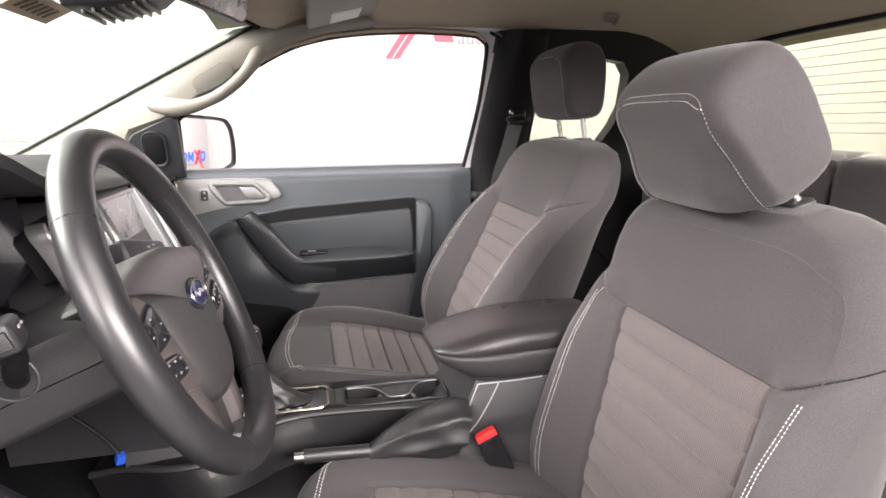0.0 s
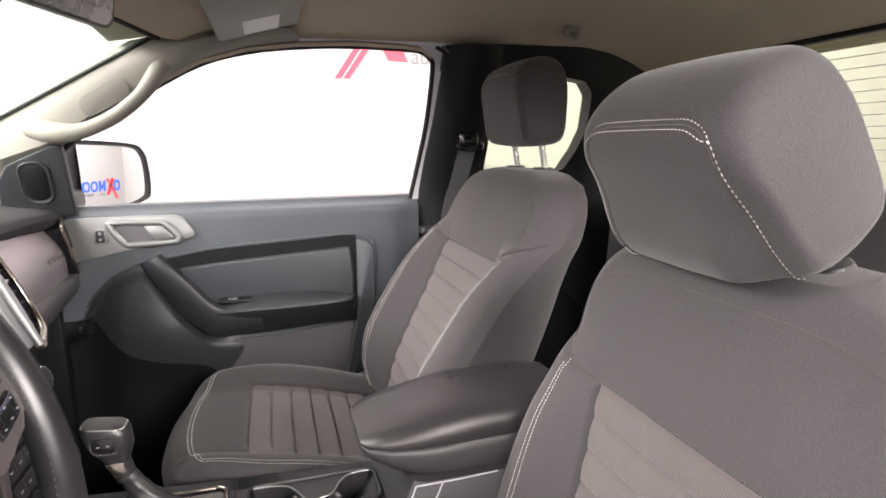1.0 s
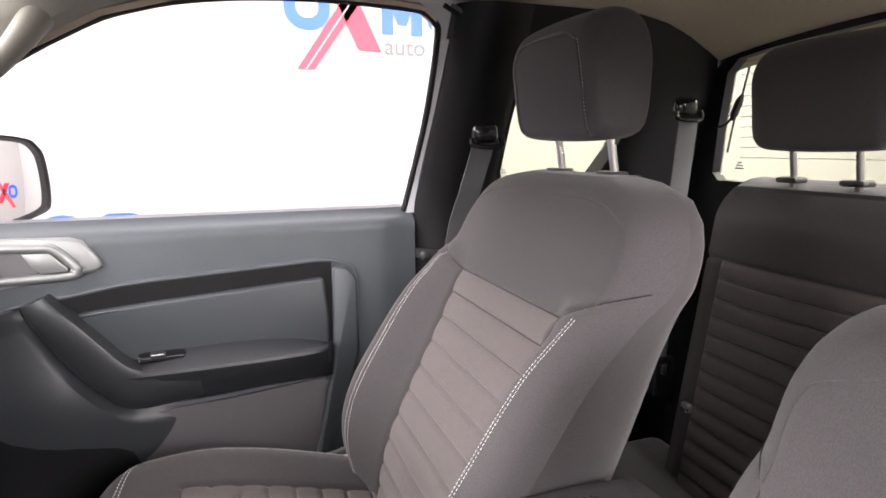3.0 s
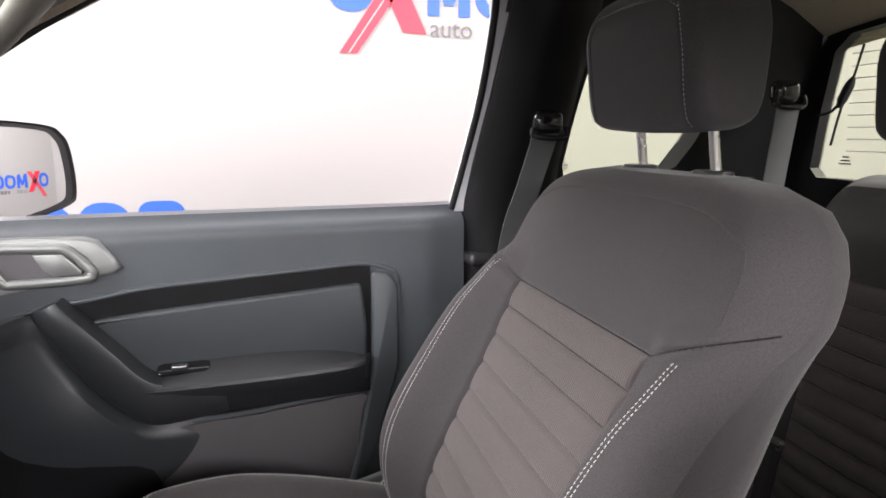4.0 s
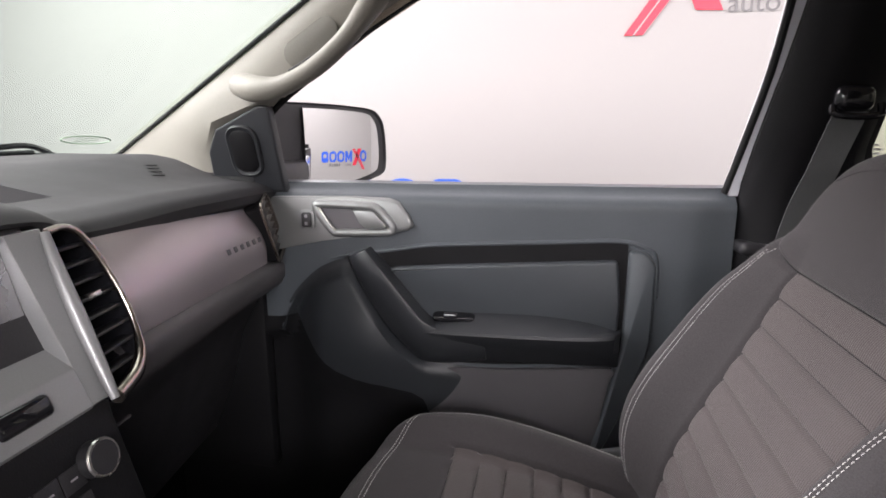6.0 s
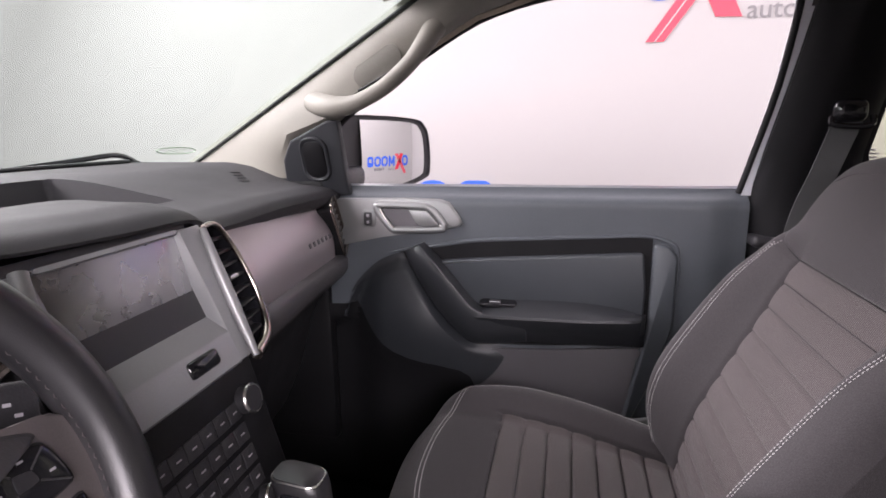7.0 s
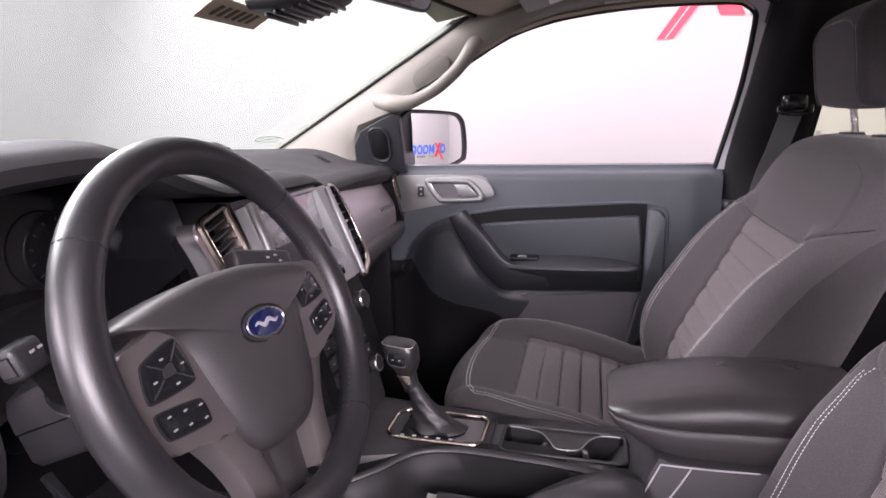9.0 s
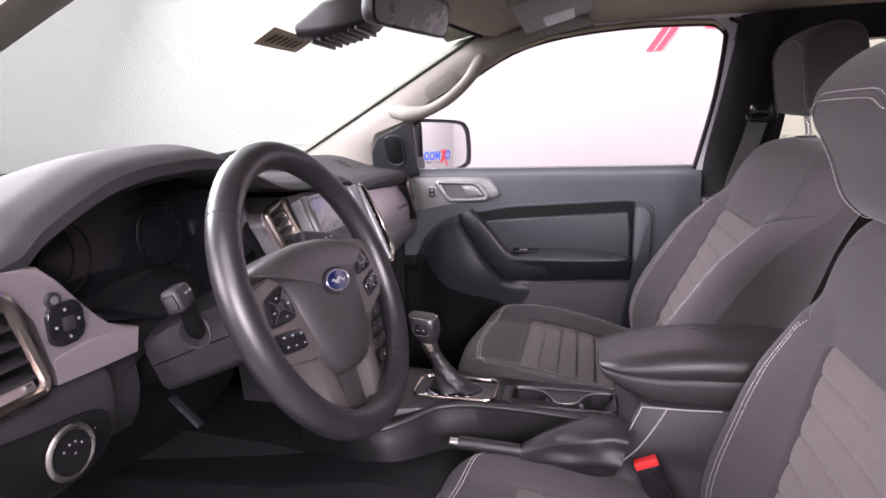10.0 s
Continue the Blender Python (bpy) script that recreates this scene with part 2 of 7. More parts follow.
def cyl(bm, p0, p1, r0, r1=None, n=20):
    return tube(bm, [p0, p1], [r0, r0 if r1 is None else r1], n)


def lerp(a, b, t):
    return a + (b - a) * t


def curve(knots, x):
    """Smooth interpolation through (x, y) knots."""
    if x <= knots[0][0]:
        return knots[0][1]
    for i in range(len(knots) - 1):
        if x <= knots[i + 1][0]:
            x0, y0 = knots[i]
            x1, y1 = knots[i + 1]
            xa, ya = knots[max(i - 1, 0)]
            xb, yb = knots[min(i + 2, len(knots) - 1)]
            m0 = (y1 - ya) / (x1 - xa) * (x1 - x0)
            m1 = (yb - y0) / (xb - x0) * (x1 - x0)
            t = (x - x0) / (x1 - x0)
            return ((2 * t ** 3 - 3 * t * t + 1) * y0 + (t ** 3 - 2 * t * t + t) * m0 + (-2 * t ** 3 + 3 * t * t) * y1 + (t ** 3 - t * t) * m1)
    return knots[-1][1]


def step(a, b, x):
    t = min(1, max(0, (x - a) / (b - a)))
    return t * t * (3 - 2 * t)


def stitches(bm, pts, normal_of, length=0.0055, gap=0.0035, width=0.0012):
    """Short thread dashes along a path, proud of the surface."""
    P = [Vector(p) for p in pts]
    s, nxt = 0.0, 0.0
    for a, b in zip(P, P[1:]):
        d = b - a
        L = d.length
        if L < 1e-6:
            continue
        d.normalize()
        while nxt < s + L:
            c = a + d * (nxt - s)
            nrm = Vector(normal_of(c)).normalized()
            side = d.cross(nrm).normalized() * width
            up = nrm * 0.0009
            e = c + d * length
            mid = (c + e) / 2
            vs = [bm.verts.new(q) for q in (c - side * 0.4, mid - side + up, e - side * 0.4, e + side * 0.4, mid + side + up, c + side * 0.4)]
            bm.faces.new((vs[0], vs[1], vs[4], vs[5]))
            bm.faces.new((vs[1], vs[2], vs[3], vs[4]))
            nxt += length + gap
        s += L
    return bm


def rrect(w, h, r, n=5):
    """Rounded rectangle outline about 0, as pairs."""
    out = []
    for cx, cy, a0 in ((w / 2 - r, h / 2 - r, 0), (-w / 2 + r, h / 2 - r, 90), (-w / 2 + r, -h / 2 + r, 180), (w / 2 - r, -h / 2 + r, 270)):
        for k in range(n + 1):
            a = radians(a0 + 90 * k / n)
            out.append((cx + r * math.cos(a), cy + r * math.sin(a)))
    return out



def padded(bm, outline, steps, place):
    """A cushion-like plate: the outline drawn in step by step; steps are (inset, depth), place(a, b, depth) gives the point."""
    P = [Vector((a, b)) for a, b in outline]
    n = len(P)
    area = sum(P[i].x * P[(i + 1) % n].y - P[(i + 1) % n].x * P[i].y for i in range(n))
    sg = 1 if area > 0 else -1
    N = []
    for i in range(n):
        d = P[(i + 1) % n] - P[i - 1]
        d.normalize()
        N.append(Vector((-d.y, d.x)) * sg)
    rings(bm, [[place(p.x + q.x * k, p.y + q.y * k, depth) for p, q in zip(P, N)] for k, depth in steps], True)
    return bm


def rounded(pts, r, n=4):
    """Polygon of pairs with its corners rounded by about r."""
    P = [Vector(p) for p in pts]
    out = []
    for i, p in enumerate(P):
        a, b = P[i - 1] - p, P[(i + 1) % len(P)] - p
        k = min(r, a.length * 0.45, b.length * 0.45)
        a, b = p + a.normalized() * k, p + b.normalized() * k
        for j in range(n + 1):
            t = j / n
            q = a * (1 - t) ** 2 + p * 2 * t * (1 - t) + b * t * t
            out.append((q.x, q.y))
    return out


# ---------------------------------------------------------------- the studio round the car
solo("floor", box(B(), (-0.7, -0.9, -0.05), (11.6, 7.4, 0.1)), FLOORM, "smooth grey studio floor", "floor", "structure")
solo("wall_side", box(B(), (-0.7, 2.75, 1.7), (11.6, 0.1, 3.5)), WALL, "plain white studio wall with signs", "wall", "structure")
solo("wall_far_side", box(B(), (-0.7, -4.55, 1.7), (11.6, 0.1, 3.5)), WALL, "plain white studio wall", "wall", "structure")
solo("wall_front", box(B(), (-6.45, -0.9, 1.7), (0.1, 7.2, 3.5)), WALL, "plain white studio wall", "wall", "structure")
solo("wall_back", box(B(), (5.05, -0.9, 1.7), (0.1, 7.2, 3.5)), WALL, "plain white studio wall", "wall", "structure")
solo("ceiling", box(B(), (-0.7, -0.9, 3.5), (11.6, 7.4, 0.1)), WALL, "white studio ceiling", "ceiling", "structure")


def wall_sign(name, place, turn, s=1.0):
    """Dealer sign as plain shapes: blue rings and bars, red crossing slashes, grey bars."""
    m = Matrix.Translation(place) @ turn
    sign = thing(name, place, "blue and red dealer sign on the white wall", "wall sign", "wall signs")

    def flat(nm, outline, mat, lift=0.003, inner=None, label=""):
        bm = B()
        if inner:
            n = len(outline)
            a = [bm.verts.new(m @ Vector((x * s, -lift, z * s))) for x, z in outline]
            b = [bm.verts.new(m @ Vector((x * s, -lift, z * s))) for x, z in inner]
            a2 = [bm.verts.new(m @ Vector((x * s, 0, z * s))) for x, z in outline]
            b2 = [bm.verts.new(m @ Vector((x * s, 0, z * s))) for x, z in inner]
            for i in range(n):
                j = (i + 1) % n
                bm.faces.new((a[i], a[j], b[j], b[i]))
                bm.faces.new((a[i], a[j], a2[j], a2[i]))
                bm.faces.new((b[i], b[j], b2[j], b2[i]))
        else:
            prism(bm, [m @ Vector((x * s, 0, z * s)) for x, z in outline], (m.to_3x3() @ Vector((0, -lift, 0))))
        part(nm, bm, mat, sign, label)

    def ring(cx):
        o = [(cx + x, 0.13 + z) for x, z in rrect(0.225, 0.26, 0.1)]
        i = [(cx + x, 0.13 + z) for x, z in rrect(0.115, 0.15, 0.052)]
        flat("blue_ring", o, LOGOBLUE, inner=i)
    ring(0.12)
    ring(0.86)
    ring(1.10)
    for x in (0.53, 0.69):
        flat("blue_bar", [(x - 0.03, 0), (x + 0.03, 0), (x + 0.03, 0.26), (x - 0.03, 0.26)], LOGOBLUE)
    flat("blue_bar", [(0.502, 0.26), (0.565, 0.26), (0.635, 0.05), (0.587, 0.05)], LOGOBLUE, 0.0035)
    flat("blue_bar", [(0.655, 0.26), (0.718, 0.26), (0.633, 0.05), (0.585, 0.05)], LOGOBLUE, 0.004)
    o = [(1.34 + x, 0.13 + z) for x, z in rrect(0.2, 0.26, 0.06)]
    i = [(1.34 + x, 0.15 + z) for x, z in rrect(0.09, 0.09, 0.03)]
    flat("blue_block", o, LOGOBLUE, inner=i)
    flat("red_slash", [(0.06, -0.19), (0.145, -0.19), (0.50, 0.30), (0.40, 0.30)], LOGORED, 0.006)
    flat("white_line", [(0.10, -0.19), (0.108, -0.19), (0.455, 0.30), (0.447, 0.30)], WALL, 0.008)
    flat("red_slash", [(0.375, -0.085), (0.492, -0.09), (0.31, 0.30), (0.19, 0.30)], LOGORED, 0.006)
    text = bpy.data.curves.new("word", "FONT")
    text.body, text.size, text.extrude = "auto", 0.125 * s, 0.001
    word = bpy.data.objects.new("word", text)
    me = bpy.data.meshes.new_from_object(word)
    bpy.data.objects.remove(word)
    bm = B()
    bm.from_mesh(me)
    bpy.data.meshes.remove(me)
    bmesh.ops.transform(bm, matrix=m @ Matrix.Translation((0.51 * s, -0.002, -0.100 * s)) @ pose(0, 0, 0, 90, 0, 0), verts=bm.verts)
    part("grey_word", bm, SIGNGREY, sign)
    for x, w in ((0.9, 0.04), (0.97, 0.06), (1.04, 0.06), (1.11, 0.04), (1.18, 0.06)):
        flat("grey_bar", [(x - w / 2, -0.1), (x + w / 2, -0.1), (x + w / 2, -0.035), (x - w / 2, -0.035)], SIGNGREY)
    return sign


wall_sign("wall_sign", (0.43, 2.697, 1.988), Matrix.Identity(4))
wall_sign("wall_sign", (-1.70, 2.697, 0.85), Matrix.Identity(4))
wall_sign("wall_sign", (4.997, 2.50, 0.72), pose(0, 0, 0, 0, 0, -90), 1.15)

# ---------------------------------------------------------------- cab shell


def side_y(z):
    """Inner side of the cab: upright below the sill, leaning in above it."""
    return 0.725 - 0.35 * (z - 1.285) if z > 1.285 else 0.725


def on_side(x, z, out=0.0):
    return Vector((x, side_y(z) + out, z))


# opening of the passenger window, from the mirror corner round the top to the rear
WINDOW = [(-0.36, 1.285), (-0.335, 1.42), (-0.30, 1.447), (-0.215, 1.50), (-0.13, 1.552), (-0.03, 1.603), (0.07, 1.63), (0.18, 1.643),
          (0.30, 1.648), (0.42, 1.645), (0.463, 1.641), (0.487, 1.625), (0.494, 1.60), (0.488, 1.48), (0.472, 1.37), (0.458, 1.285)]

# windscreen edge line on the passenger side
WS0, WSD = Vector((-0.319, 0.648, 1.544)), Vector((0.848, -0.357, 0.392))


def ws_edge(x):
    return WS0 + WSD * ((x - WS0.x) / WSD.x)


# headliner: a shallow vaulted sheet from windscreen to rear window
bm = B()
rows = []
for i in range(21):
    x = lerp(-0.20, 1.16, i / 20)
    r = []
    for j in range(25):
        s = lerp(-1, 1, j / 24)
        half = curve([(-0.2, 0.60), (0.0, 0.602), (0.5, 0.60), (1.16, 0.60)], x)
        zc = curve([(-0.2, 1.655), (-0.1, 1.69), (0.1, 1.725), (0.5, 1.735), (0.9, 1.712), (1.0, 1.683), (1.06, 1.649), (1.10, 1.624), (1.13, 1.607), (1.16, 1.594)], x)
        ze = curve([(-0.2, 1.64), (-0.1, 1.655), (0.1, 1.66), (0.5, 1.662), (0.9, 1.650), (1.0, 1.632), (1.06, 1.610), (1.10, 1.592), (1.16, 1.565)], x)
        r.append((x, s * half, zc - (zc - ze) * abs(s) ** 3.2))
    rows.append(r)
grid(bm, rows)
ext = bmesh.ops.extrude_face_region(bm, geom=bm.faces[:])
bmesh.ops.translate(bm, verts=[v for v in ext["geom"] if isinstance(v, bmesh.types.BMVert)], vec=(0, 0, 0.02))
solo("headliner", bm, HEADLINER, "taupe felt headliner above the cab", "headliner", "structure")

# roof skin and floor
bm = B()
box(bm, (0.45, 0, 1.775), (1.5, 1.34, 0.05), 0.02)
for sg in (-1, 1):
    rings(bm, [[(x, sg * y, z) for y, z in ((0.606, 1.655), (0.640, 1.668), (0.676, 1.70), (0.674, 1.78), (0.60, 1.78))] for x in (-0.10, 0.3, 0.8, 1.17)], True)
solo("roof", bm, PAINT, "white painted cab roof", "roof", "structure")
bm = B()
box(bm, (0.17, 0, 0.53), (2.02, 1.50, 0.06), 0.01)
solo("cab_floor", bm, CARPET, "black carpeted cab floor", "floor", "structure")
bm = B()
box(bm, (-0.80, 0, 0.9), (0.06, 1.5, 0.8), 0.01)
solo("firewall", bm, CARPET, "black lined front bulkhead", "wall", "structure")

# plain block that carries the cab on the studio floor
solo("underbody", box(B(), (0.2, 0, 0.25), (1.96, 1.36, 0.5), 0.03), CARPET, "plain black underbody below the cab floor", "underbody", "structure")

# transmission tunnel
bm = B()
tun = []
for x, h in ((-0.78, 0.86), (-0.4, 0.84), (0.0, 0.78), (0.5, 0.72), (1.0, 0.62)):
    tun.append([(x, -0.2, 0.55), (x, -0.15, h - 0.05), (x, -0.1, h), (x, 0.1, h), (x, 0.15, h - 0.05), (x, 0.2, 0.55)])
rings(bm, tun, True)
solo("tunnel", bm, CARPET, "black carpeted transmission tunnel", "floor hump", "structure")


def a_pillar(sign):
    """Cream trim from the dash to the roof, between windscreen and side window."""
    bm = B()
    secs = []
    outer = [(-0.60, 1.22), (-0.50, 1.25), (-0.458, 1.29), (-0.452, 1.34), (-0.437, 1.395), (-0.335, 1.425), (-0.30, 1.452), (-0.215, 1.507), (-0.13, 1.559), (-0.03, 1.611), (0.07, 1.640), (0.18, 1.654)]
    inner = [-0.86, -0.80, -0.72, -0.63, -0.545, -0.445, -0.405, -0.32, -0.235, -0.13, -0.02, 0.12]
    for (xo, zo), xi in zip(outer, inner):
        o = on_side(xo, zo, -0.004)
        n = ws_edge(min(xi, -0.10))
        if xi > -0.10:
            n = Vector((xi, curve([(-0.1, 0.556), (0.12, 0.55)], xi), curve([(-0.1, 1.645), (0.12, 1.675)], xi)))
        mid = (o + n) / 2 + Vector((0.02, -0.028, 0.0))
        ring = [o + Vector((0, 0.03, 0.0)), o, lerp(o, mid, 0.45) + Vector((0.008, -0.014, 0)), mid, lerp(n, mid, 0.45) + Vector((0.008, -0.010, 0)), n, n + Vector((-0.03, 0.02, 0.01)), (o + n) / 2 + Vector((-0.03, 0.05, 0))]
        secs.append([Vector((p.x, p.y * sign, p.z)) for p in ring])
    rings(bm, secs, True)
    return bm


pil = thing("pillar_trim", (-0.4, 0.68, 1.3), "cream plastic windscreen pillar trim with grab handle", "pillar trim")
part("pillar_cover", a_pillar(1), PILLAR, pil)
# grab handle on the pillar
bm = B()
path = smoothpath([(-0.37, 0.665, 1.468), (-0.315, 0.606, 1.458), (-0.265, 0.585, 1.461), (-0.205, 0.572, 1.485), (-0.155, 0.570, 1.522), (-0.122, 0.578, 1.562), (-0.095, 0.604, 1.612)], 6)
nn = len(path)
tube(bm, path, [lerp(0.028, 0.018, step(4, 16, i)) if i < nn - 12 else lerp(0.018, 0.026, step(nn - 12, nn - 1, i)) for i in range(nn)], 16, flat=0.8)
part("grab_handle", bm, PILLAR, pil)
bm = B()
hu, hv = Vector((0.085, -0.022, 0.045)).normalized(), Vector((-0.25, -0.05, 0.5)).normalized()
prism(bm, [Vector((-0.222, 0.611, 1.530)) + hu * x + hv * y for x, y in rrect(0.112, 0.040, 0.018)], Vector((0.25, -1, 0.05)).normalized() * 0.004, 0.002)
part("handle_recess", bm, RECESSM, pil, "olive grey recess")
bm = B()
tube(bm, [(-0.258, 0.604, 1.486), (-0.216, 0.592, 1.504), (-0.172, 0.584, 1.525)], 0.0022, 6)
part("handle_slot", bm, RUBBER, pil)
tagged(solo("pillar_trim", a_pillar(-1), PILLAR, "cream plastic windscreen pillar trim", "pillar trim"))

# windscreen: curved glass sheet with a black border
bm = B()
rows = []
for i in range(13):
    t = i / 12
    x = lerp(-0.86, -0.10, t)
    e = ws_edge(x)
    rows.append([(x - 0.16 * (1 - (k / 12 * 2 - 1) ** 2), e.y * (k / 12 * 2 - 1), e.z + 0.045 * (1 - (k / 12 * 2 - 1) ** 2)) for k in range(13)])
grid(bm, rows)
ext = bmesh.ops.extrude_face_region(bm, geom=bm.faces[:])
bmesh.ops.translate(bm, verts=[v for v in ext["geom"] if isinstance(v, bmesh.types.BMVert)], vec=(-0.003, 0, 0.004))
ws = solo("window_1", bm, GLASS_WS, "clear slightly green curved windscreen", "windscreen", "structure")
ws.visible_shadow = False
bm = B()
tube(bm, [ws_edge(lerp(-0.84, -0.105, i / 20)) + Vector((-0.004, 0.0, 0.004)) for i in range(21)], 0.004, 6)
tube(bm, [Vector((-0.10 - 0.16 * (1 - s * s), 0.556 * s, 1.645 + 0.045 * (1 - s * s))) for s in [k / 12 - 1 for k in range(25)]], 0.007, 6)
part("windscreen_seal", bm, RUBBER, ws, "black rubber seal")
bm = B()
rings(bm, [[(x - 0.16 * (1 - s * s), ws_edge(x).y * s, ws_edge(x).z + 0.045 * (1 - s * s) - 0.003) for x in (-0.855, -0.815)] + [(x - 0.16 * (1 - s * s), ws_edge(x).y * s, ws_edge(x).z + 0.045 * (1 - s * s) - 0.005) for x in (-0.815, -0.855)] for s in [k / 12 - 1 for k in range(25)]], True)
part("frit_band", bm, RUBBER, ws, "black band at the foot of the glass")

# roof front rail under the headliner
bm = B()
rr = []
for k in range(25):
    s = k / 12 - 1
    c = Vector((-0.10 - 0.16 * (1 - s * s), 0.556 * s, 1.645 + 0.045 * (1 - s * s)))
    rr.append([c, c + Vector((0.04, 0, -0.006)), c + Vector((0.14, 0, 0.03)), c + Vector((0.16, 0, 0.08)), c + Vector((0.0, 0, 0.06))])
rings(bm, rr, True)
solo("roof_rail", bm, HEADLINER, "taupe felt front roof rail", "trim", "structure")

# ---------------------------------------------------------------- passenger door
door = thing("door_1", (0.05, 0.72, 0.6), "closed passenger door with slate plastic trim and silver handle bezel", "car door", "", "structure")


def lower_top(x):
    """Upper edge of the lower door moulding: up along the front sweep, then down under the pull."""
    return curve([(-0.50, 0.975), (-0.352, 1.005), (-0.335, 1.043), (-0.310, 1.083), (-0.270, 1.120), (-0.235, 1.138), (-0.205, 1.146), (-0.165, 1.10), (-0.092, 1.0), (-0.046, 0.966), (0.10, 0.95), (0.5, 0.95)], x)


def door_y(x, z):
    """Depth of the door trim: rolled top, bulging lower moulding that falls away in front and below."""
    y = 0.708
    y += 0.028 * step(1.262, 1.29, z)
    y += 0.007 * step(0.40, 0.46, x)
    low = step(lower_top(x), lower_top(x) - 0.03, z)
    y -= 0.052 * math.exp(-((x + 0.17) / 0.13) ** 2 - ((z - 1.0) / 0.12) ** 2) * low
    y += 0.045 * step(-0.24, -0.36, x) * low
    return min(y, 0.765)


bm = B()
rows = []
for i in range(96):
    z = lerp(0.50, 1.292, i / 95)
    rows.append([(x, door_y(x, z), z) for x in [lerp(-0.50, 0.475, j / 96) for j in range(97)]])
vv = grid(bm, rows)
rim = [(v.co.x, v.co.y + 0.05, v.co.z) for v in vv[-1]]
top = [bm.verts.new(p) for p in rim]
for a in range(96):
    bm.faces.new((vv[-1][a], vv[-1][a + 1], top[a + 1], top[a]))
back = [bm.verts.new((v.co.x, 0.77, v.co.z)) for v in [r[-1] for r in vv]]
for a in range(95):
    bm.faces.new((vv[a][-1], vv[a + 1][-1], back[a + 1], back[a]))
part("door_trim", bm, TRIM, door)
bm = B()
box(bm, (0.0, 0.80, 0.92), (1.0, 0.05, 0.70), 0.01)
part("door_skin", bm, PAINT, door, "white painted outer skin")

# lower moulding in darker plastic
bm = B()
cols = [lerp(-0.50, 0.26, k / 76) for k in range(77)]
grid(bm, [[(x, door_y(x, lerp(0.50, lower_top(x) - 0.004, f)) - 0.003, lerp(0.50, lower_top(x) - 0.004, f)) for x in cols] for f in [k / 60 for k in range(61)]])
part("lower_moulding", bm, LOWERM, door, "dark slate lower moulding")
# black sheet laid on for the shade in front of the lower moulding and under it
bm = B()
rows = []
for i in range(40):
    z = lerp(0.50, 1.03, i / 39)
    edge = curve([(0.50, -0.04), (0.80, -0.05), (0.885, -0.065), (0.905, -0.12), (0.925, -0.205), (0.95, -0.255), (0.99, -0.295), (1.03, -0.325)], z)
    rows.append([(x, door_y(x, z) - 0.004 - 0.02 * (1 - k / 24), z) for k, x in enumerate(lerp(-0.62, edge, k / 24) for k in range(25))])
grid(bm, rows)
part("lower_shade", bm, SOFT, door, "black sheet for the shade below the door moulding")
# silver bezel round the handle
YB = 0.703
bez = [(-0.42, 1.262), (-0.335, 1.268), (-0.20, 1.270), (-0.125, 1.268), (-0.105, 1.262), (-0.083, 1.232), (-0.078, 1.218), (-0.088, 1.209), (-0.15, 1.201), (-0.25, 1.186), (-0.325, 1.170), (-0.42, 1.150)]
bm = B()
prism(bm, [(x, YB + 0.012, z) for x, z in bez], (0, -0.016, 0), 0.006, 3)
part("handle_bezel", bm, SILVER, door, "satin silver bezel")
bow = [(-0.262, 1.250), (-0.245, 1.256), (-0.17, 1.254), (-0.145, 1.250), (-0.118, 1.220), (-0.117, 1.212), (-0.126, 1.206), (-0.21, 1.203), (-0.232, 1.207)]
bm = B()
pp = smoothpath([(x, YB - 0.006, z) for x, z in bow], 4, True)
tube(bm, pp, 0.0078, 10, True)
hnd = part("handle_frame", bm, SILVER, door, "satin silver handle frame")
bm = B()
mid = sum(pp, Vector()) / len(pp)
tube(bm, [mid + (p - mid) * 0.90 - Vector((0, 0.004, 0)) for p in pp], 0.0020, 6, True)
part("handle_lip", bm, CHROME, hnd, "bright inner lip")
bm = B()
prism(bm, [(x, YB - 0.0045, z) for x, z in bow], (0, -0.001, 0))
part("handle_cup", bm, POCKETM, hnd)
bm = B()
prism(bm, [(x, YB - 0.0056, z) for x, z in [(-0.214, 1.2465), (-0.172, 1.2475), (-0.160, 1.236), (-0.166, 1.213), (-0.200, 1.2115), (-0.216, 1.222)]], (0, -0.0008, 0))
part("finger_hollow", bm, POCKETM, hnd, "dark finger hollow")
bm = B()
prism(bm, [(x, YB - 0.006, z) for x, z in [(-0.19, 1.247), (-0.150, 1.246), (-0.126, 1.219), (-0.128, 1.213), (-0.165, 1.212), (-0.178, 1.222)]], (0, -0.008, 0), 0.004)
part("handle_lever", bm, SILVER, hnd, "silver pull lever")
bm = B()
prism(bm, [(-0.281 + x, YB - 0.004, 1.226 + z) for x, z in rrect(0.03, 0.036, 0.008)], (0, -0.004, 0), 0.002)
lock = part("lock_switch", bm, SILVER, door)
bm = B()
prism(bm, [(-0.281 + x, YB - 0.0085, 1.226 + z) for x, z in rrect(0.018, 0.028, 0.004)], (0, -0.003, 0), 0.001)
rock = part("rocker", bm, PLASTIC, lock)
for dz in (0.007, -0.007):
    bm = B()
    box(bm, (-0.281, YB - 0.0118, 1.226 + dz), (0.006, 0.0008, 0.006), 0.0003)
    part("rocker_mark", bm, LOGOGREY, rock)

